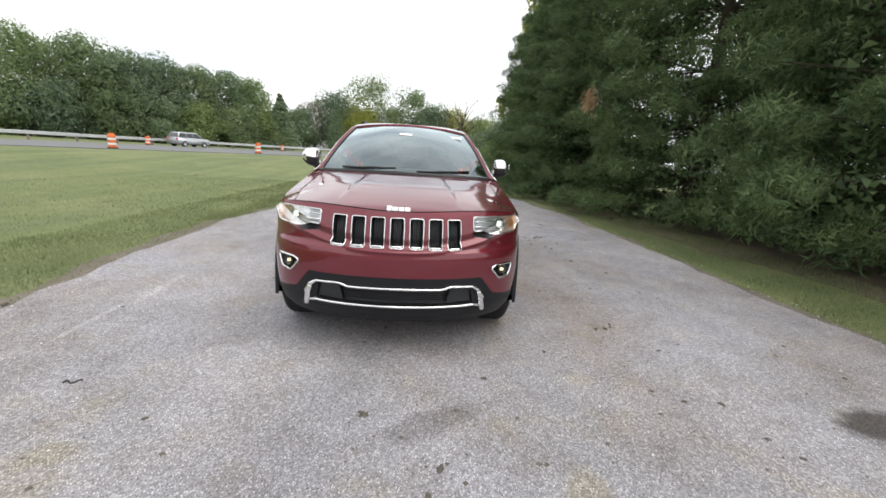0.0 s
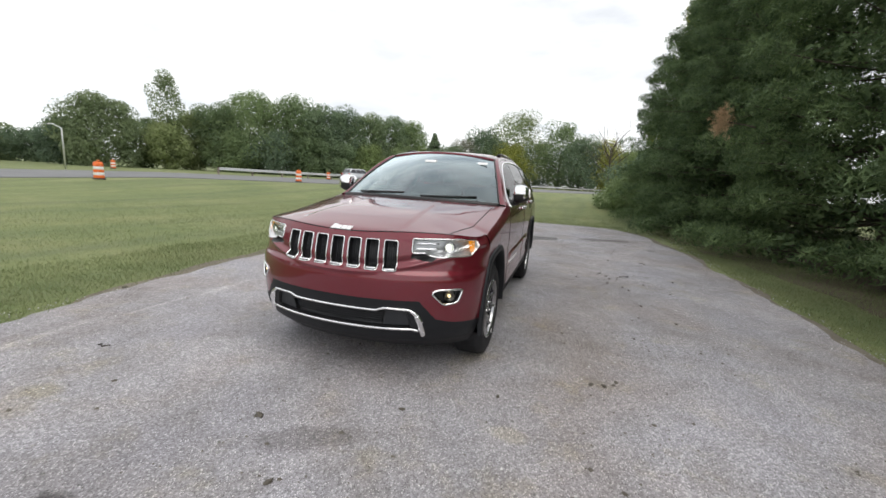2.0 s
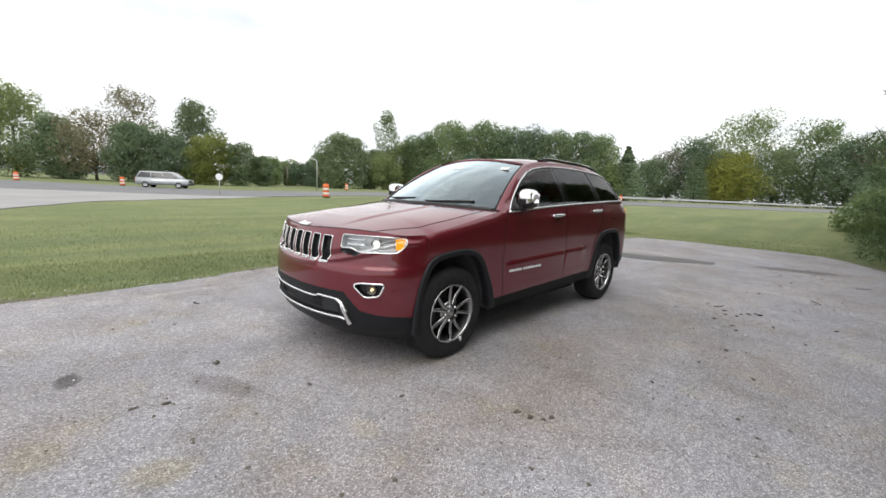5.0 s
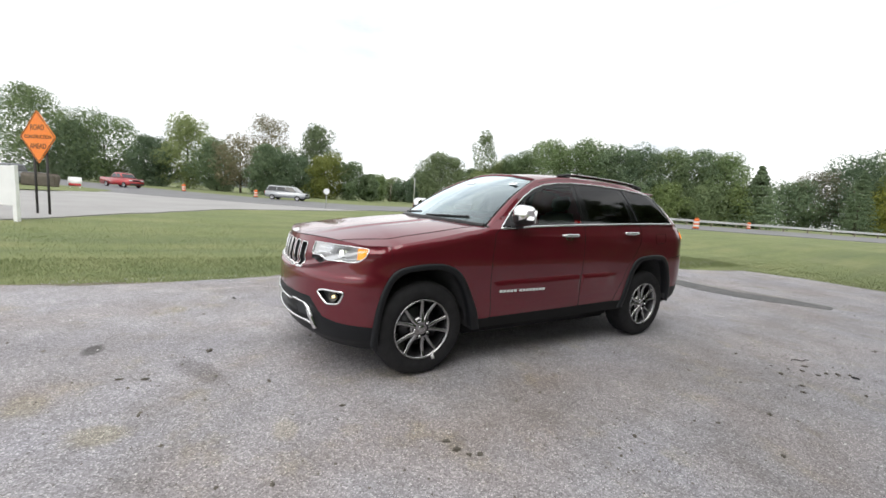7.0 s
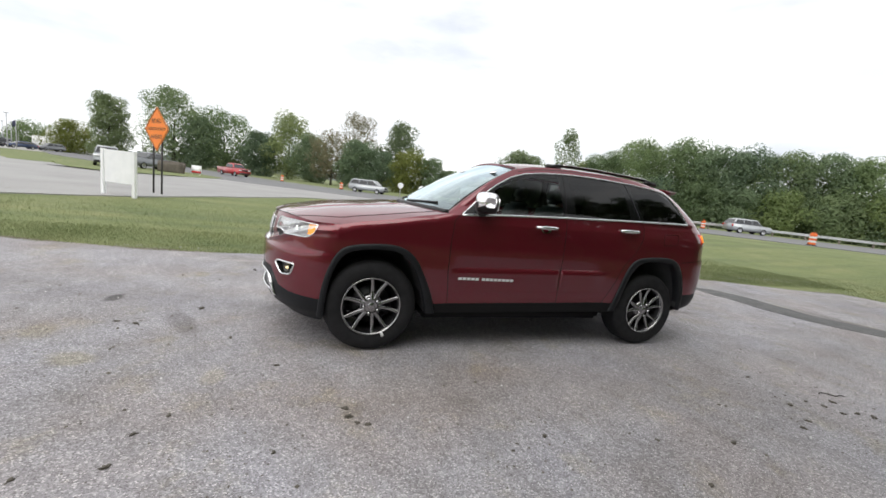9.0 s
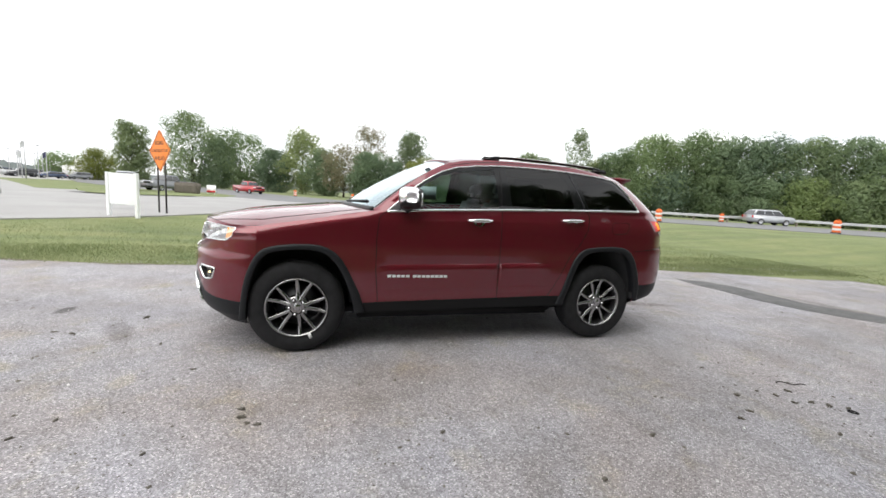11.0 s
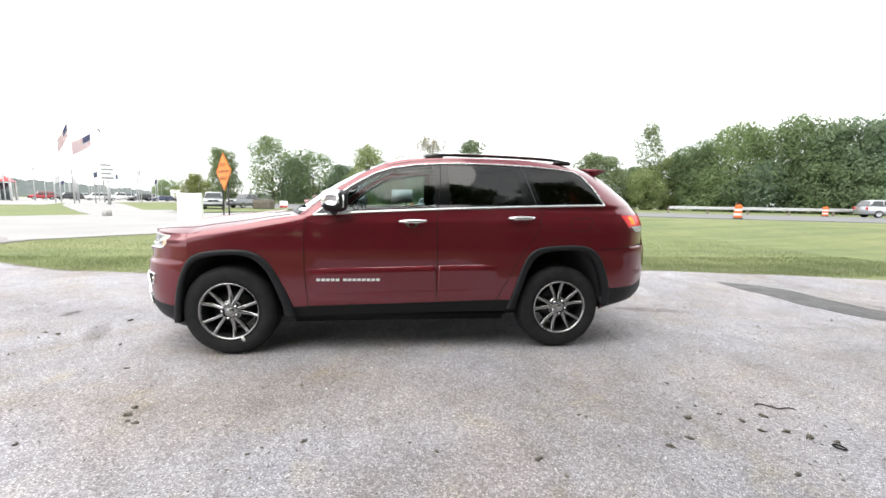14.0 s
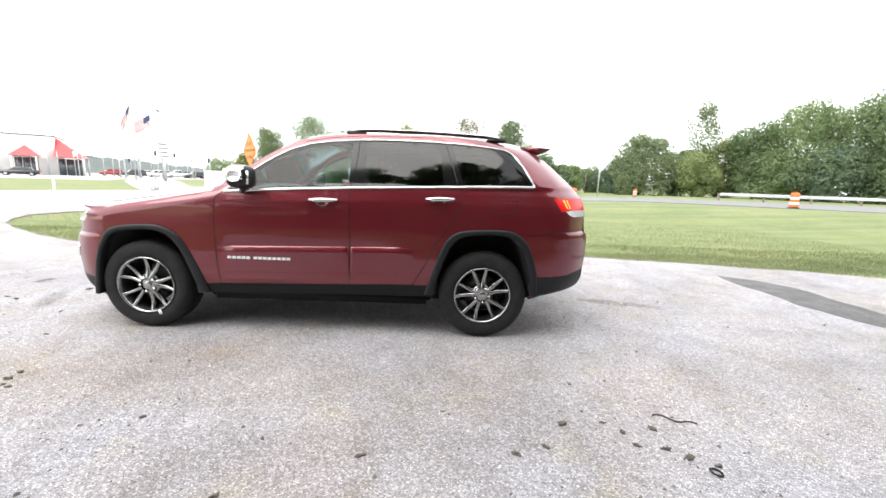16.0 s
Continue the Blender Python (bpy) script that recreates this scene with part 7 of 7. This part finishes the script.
# crumbs of dried mud
n_ = 1500
cx, cy = r3.uniform(-3.3, 4.0, n_), r3.uniform(-3.2, 12.5, n_)
pull = r3.integers(0, 7, n_)
spots = np.array(((2.3, 3.6), (2.3, 0.9), (0.2, -1.5), (2.0, -0.9), (2.8, 5.5), (2.4, 8.6), (0.0, 4.6)))
near_ = r3.uniform(0, 1, n_) < 0.45
cx[near_] = spots[pull[near_], 0] + r3.normal(0, 0.45, near_.sum())
cy[near_] = spots[pull[near_], 1] + r3.normal(0, 0.6, near_.sum())
cs = r3.uniform(0.004, 0.010, n_) * np.where(r3.uniform(0, 1, n_) < 0.12, 1.9, 1.0)
octa = np.array(((1, 0, 0), (0, 0.8, 0), (-1, 0, 0), (0, -0.8, 0), (0.1, 0.1, 0.7)))
V = octa[None] * cs[:, None, None] * r3.uniform(0.6, 1.4, (n_, 5, 3)) + np.stack([cx, cy, np.full(n_, 0.001)], -1)[:, None]
F = (np.array(((0, 1, 4), (1, 2, 4), (2, 3, 4), (3, 0, 4)))[None] + 5 * np.arange(n_)[:, None, None]).reshape(-1, 3)
tagged(new("mud_crumbs", quick_mesh("mud_crumbs", V.reshape(-1, 3), F, clod_mat)), "dark crumbs of dried mud on the drive", "dirt", kind="stuff")
# wet patch running off the edge of the drive
wet = material("wet_asphalt", (0.06, 0.06, 0.06), 0.6)
_wn = noise_of(wet, coords(wet), 60, 3)
link(wet, ramp(wet, _wn, [(0.3, (0.028, 0.027, 0.027)), (0.7, (0.062, 0.061, 0.060))]), base(wet))
_wb = noise_of(wet, coords(wet), 5.0, 6, 0.7)
link(wet, mix(wet, ramp(wet, _wb, [(0.42, (0, 0, 0)), (0.62, (1, 1, 1))]), ramp(wet, _wn, [(0.3, (0.028, 0.027, 0.027)), (0.7, (0.062, 0.061, 0.060))]), ramp(wet, _wn, [(0.3, (0.06, 0.059, 0.058)), (0.7, (0.13, 0.128, 0.126))])), base(wet))
bump(wet, _wn, 0.8, 0.006)
sheet("wet_patch", ragged([(-1.97, 7.06), (-1.69, 7.47), (-1.31, 7.75), (-0.70, 7.75), (-0.14, 7.74), (0.68, 8.15), (1.29, 8.31), (1.34, 7.99), (0.72, 7.46), (0.16, 7.15), (-0.44, 7.02), (-1.05, 7.05), (-1.56, 6.95)], 0.06, 0.10, 12.0), 0.004, wet, "dark wet patch on the asphalt", "wet patch", 0.6)
# loose chippings
n_ = 5200
px, py = r3.uniform(-3.3, 4.6, n_), r3.uniform(-3.4, 13.5, n_)
edge_bias = r3.uniform(0, 1, n_) < 0.35
px[edge_bias] = np.where(r3.uniform(0, 1, edge_bias.sum()) < 0.6, -3.3 + np.abs(r3.normal(0, 0.25, edge_bias.sum())), 4.65 - np.abs(r3.normal(0, 0.25, edge_bias.sum())))
s_ = r3.uniform(0.004, 0.011, n_)
tet = np.array(((1, 0, 0), (-0.5, 0.87, 0), (-0.5, -0.87, 0), (0.1, 0.1, 0.9)))
V = (tet[None] * s_[:, None, None] * r3.uniform(0.7, 1.3, (n_, 4, 3))) + np.stack([px, py, np.zeros(n_) + 0.001], -1)[:, None]
F = (np.array(((0, 1, 3), (1, 2, 3), (2, 0, 3)))[None] + 4 * np.arange(n_)[:, None, None]).reshape(-1, 3)
chip_mat = material("chippings", (0.34, 0.33, 0.32), 0.9)
_g = chip_mat.node_tree.nodes.new("ShaderNodeNewGeometry")
link(chip_mat, ramp(chip_mat, _g.outputs["Random Per Island"], [(0.0, (0.13, 0.125, 0.12)), (0.6, (0.34, 0.33, 0.32)), (1.0, (0.62, 0.61, 0.60))]), base(chip_mat))
tagged(new("loose_chippings", quick_mesh("loose_chippings", V.reshape(-1, 3), F, chip_mat)), "loose pale stone chippings on the drive", "gravel", kind="stuff")

# ---- grass blades near the drive ----
blade_mat = leafy("grass_blades", (0.175, 0.215, 0.086), (0.275, 0.315, 0.132), (0.400, 0.395, 0.215), 0.7, 0.45, 0.8)
poly = drive_edge


def blades(x0, x1, y0, y1, n, tall, fade=0.0):
    """Grass blades off the drive, thinning out away from it."""
    X, Y = r3.uniform(x0, x1, n), r3.uniform(y0, y1, n)
    ok = ~inside(poly, X, Y) & (r3.uniform(0, 1, n) > fade * np.clip((-X - 5.0) / 11.0, 0, 1)) & (r3.uniform(0, 1, n) > np.clip((Y - 12.8) / 6.5, 0, 1))
    X, Y = X[ok], Y[ok]
    k = len(X)
    a = r3.uniform(0, 2 * math.pi, k)
    patch = np.array([noise.noise((x * 0.8, y * 0.8, 3.0)) for x, y in zip(X, Y)])
    h, wd = tall * r3.uniform(0.4, 1.2, k) * (1 + 0.7 * patch), r3.uniform(0.003, 0.006, k)
    lx, ly = r3.normal(0, 0.55, k) * h, r3.normal(0, 0.55, k) * h
    A = np.stack([X - np.cos(a) * wd, Y - np.sin(a) * wd, np.full(k, -0.035)], -1)
    B = np.stack([X + np.cos(a) * wd, Y + np.sin(a) * wd, np.full(k, -0.035)], -1)
    C = np.stack([X + lx, Y + ly, h - 0.03], -1)
    for q in (A, B, C):
        q[:, 2] += dip(X, Y)
    return np.stack([A, B, C], 1).reshape(-1, 3)


V = np.concatenate([blades(-5.2, -2.4, -8.5, 14, 85000, 0.05), blades(-16, -5.2, -10.5, 14, 100000, 0.045, 1.0), blades(4.5, 6.8, -4, 15, 60000, 0.055), blades(-4, 5.6, 12.0, 20, 38000, 0.05), blades(-4, -2.7, 4, 14, 14000, 0.055)])
tagged(new("grass_blades", quick_mesh("grass_blades", V, np.arange(len(V)).reshape(-1, 3), blade_mat)), "short mown grass blades beside the drive", "grass", kind="stuff")
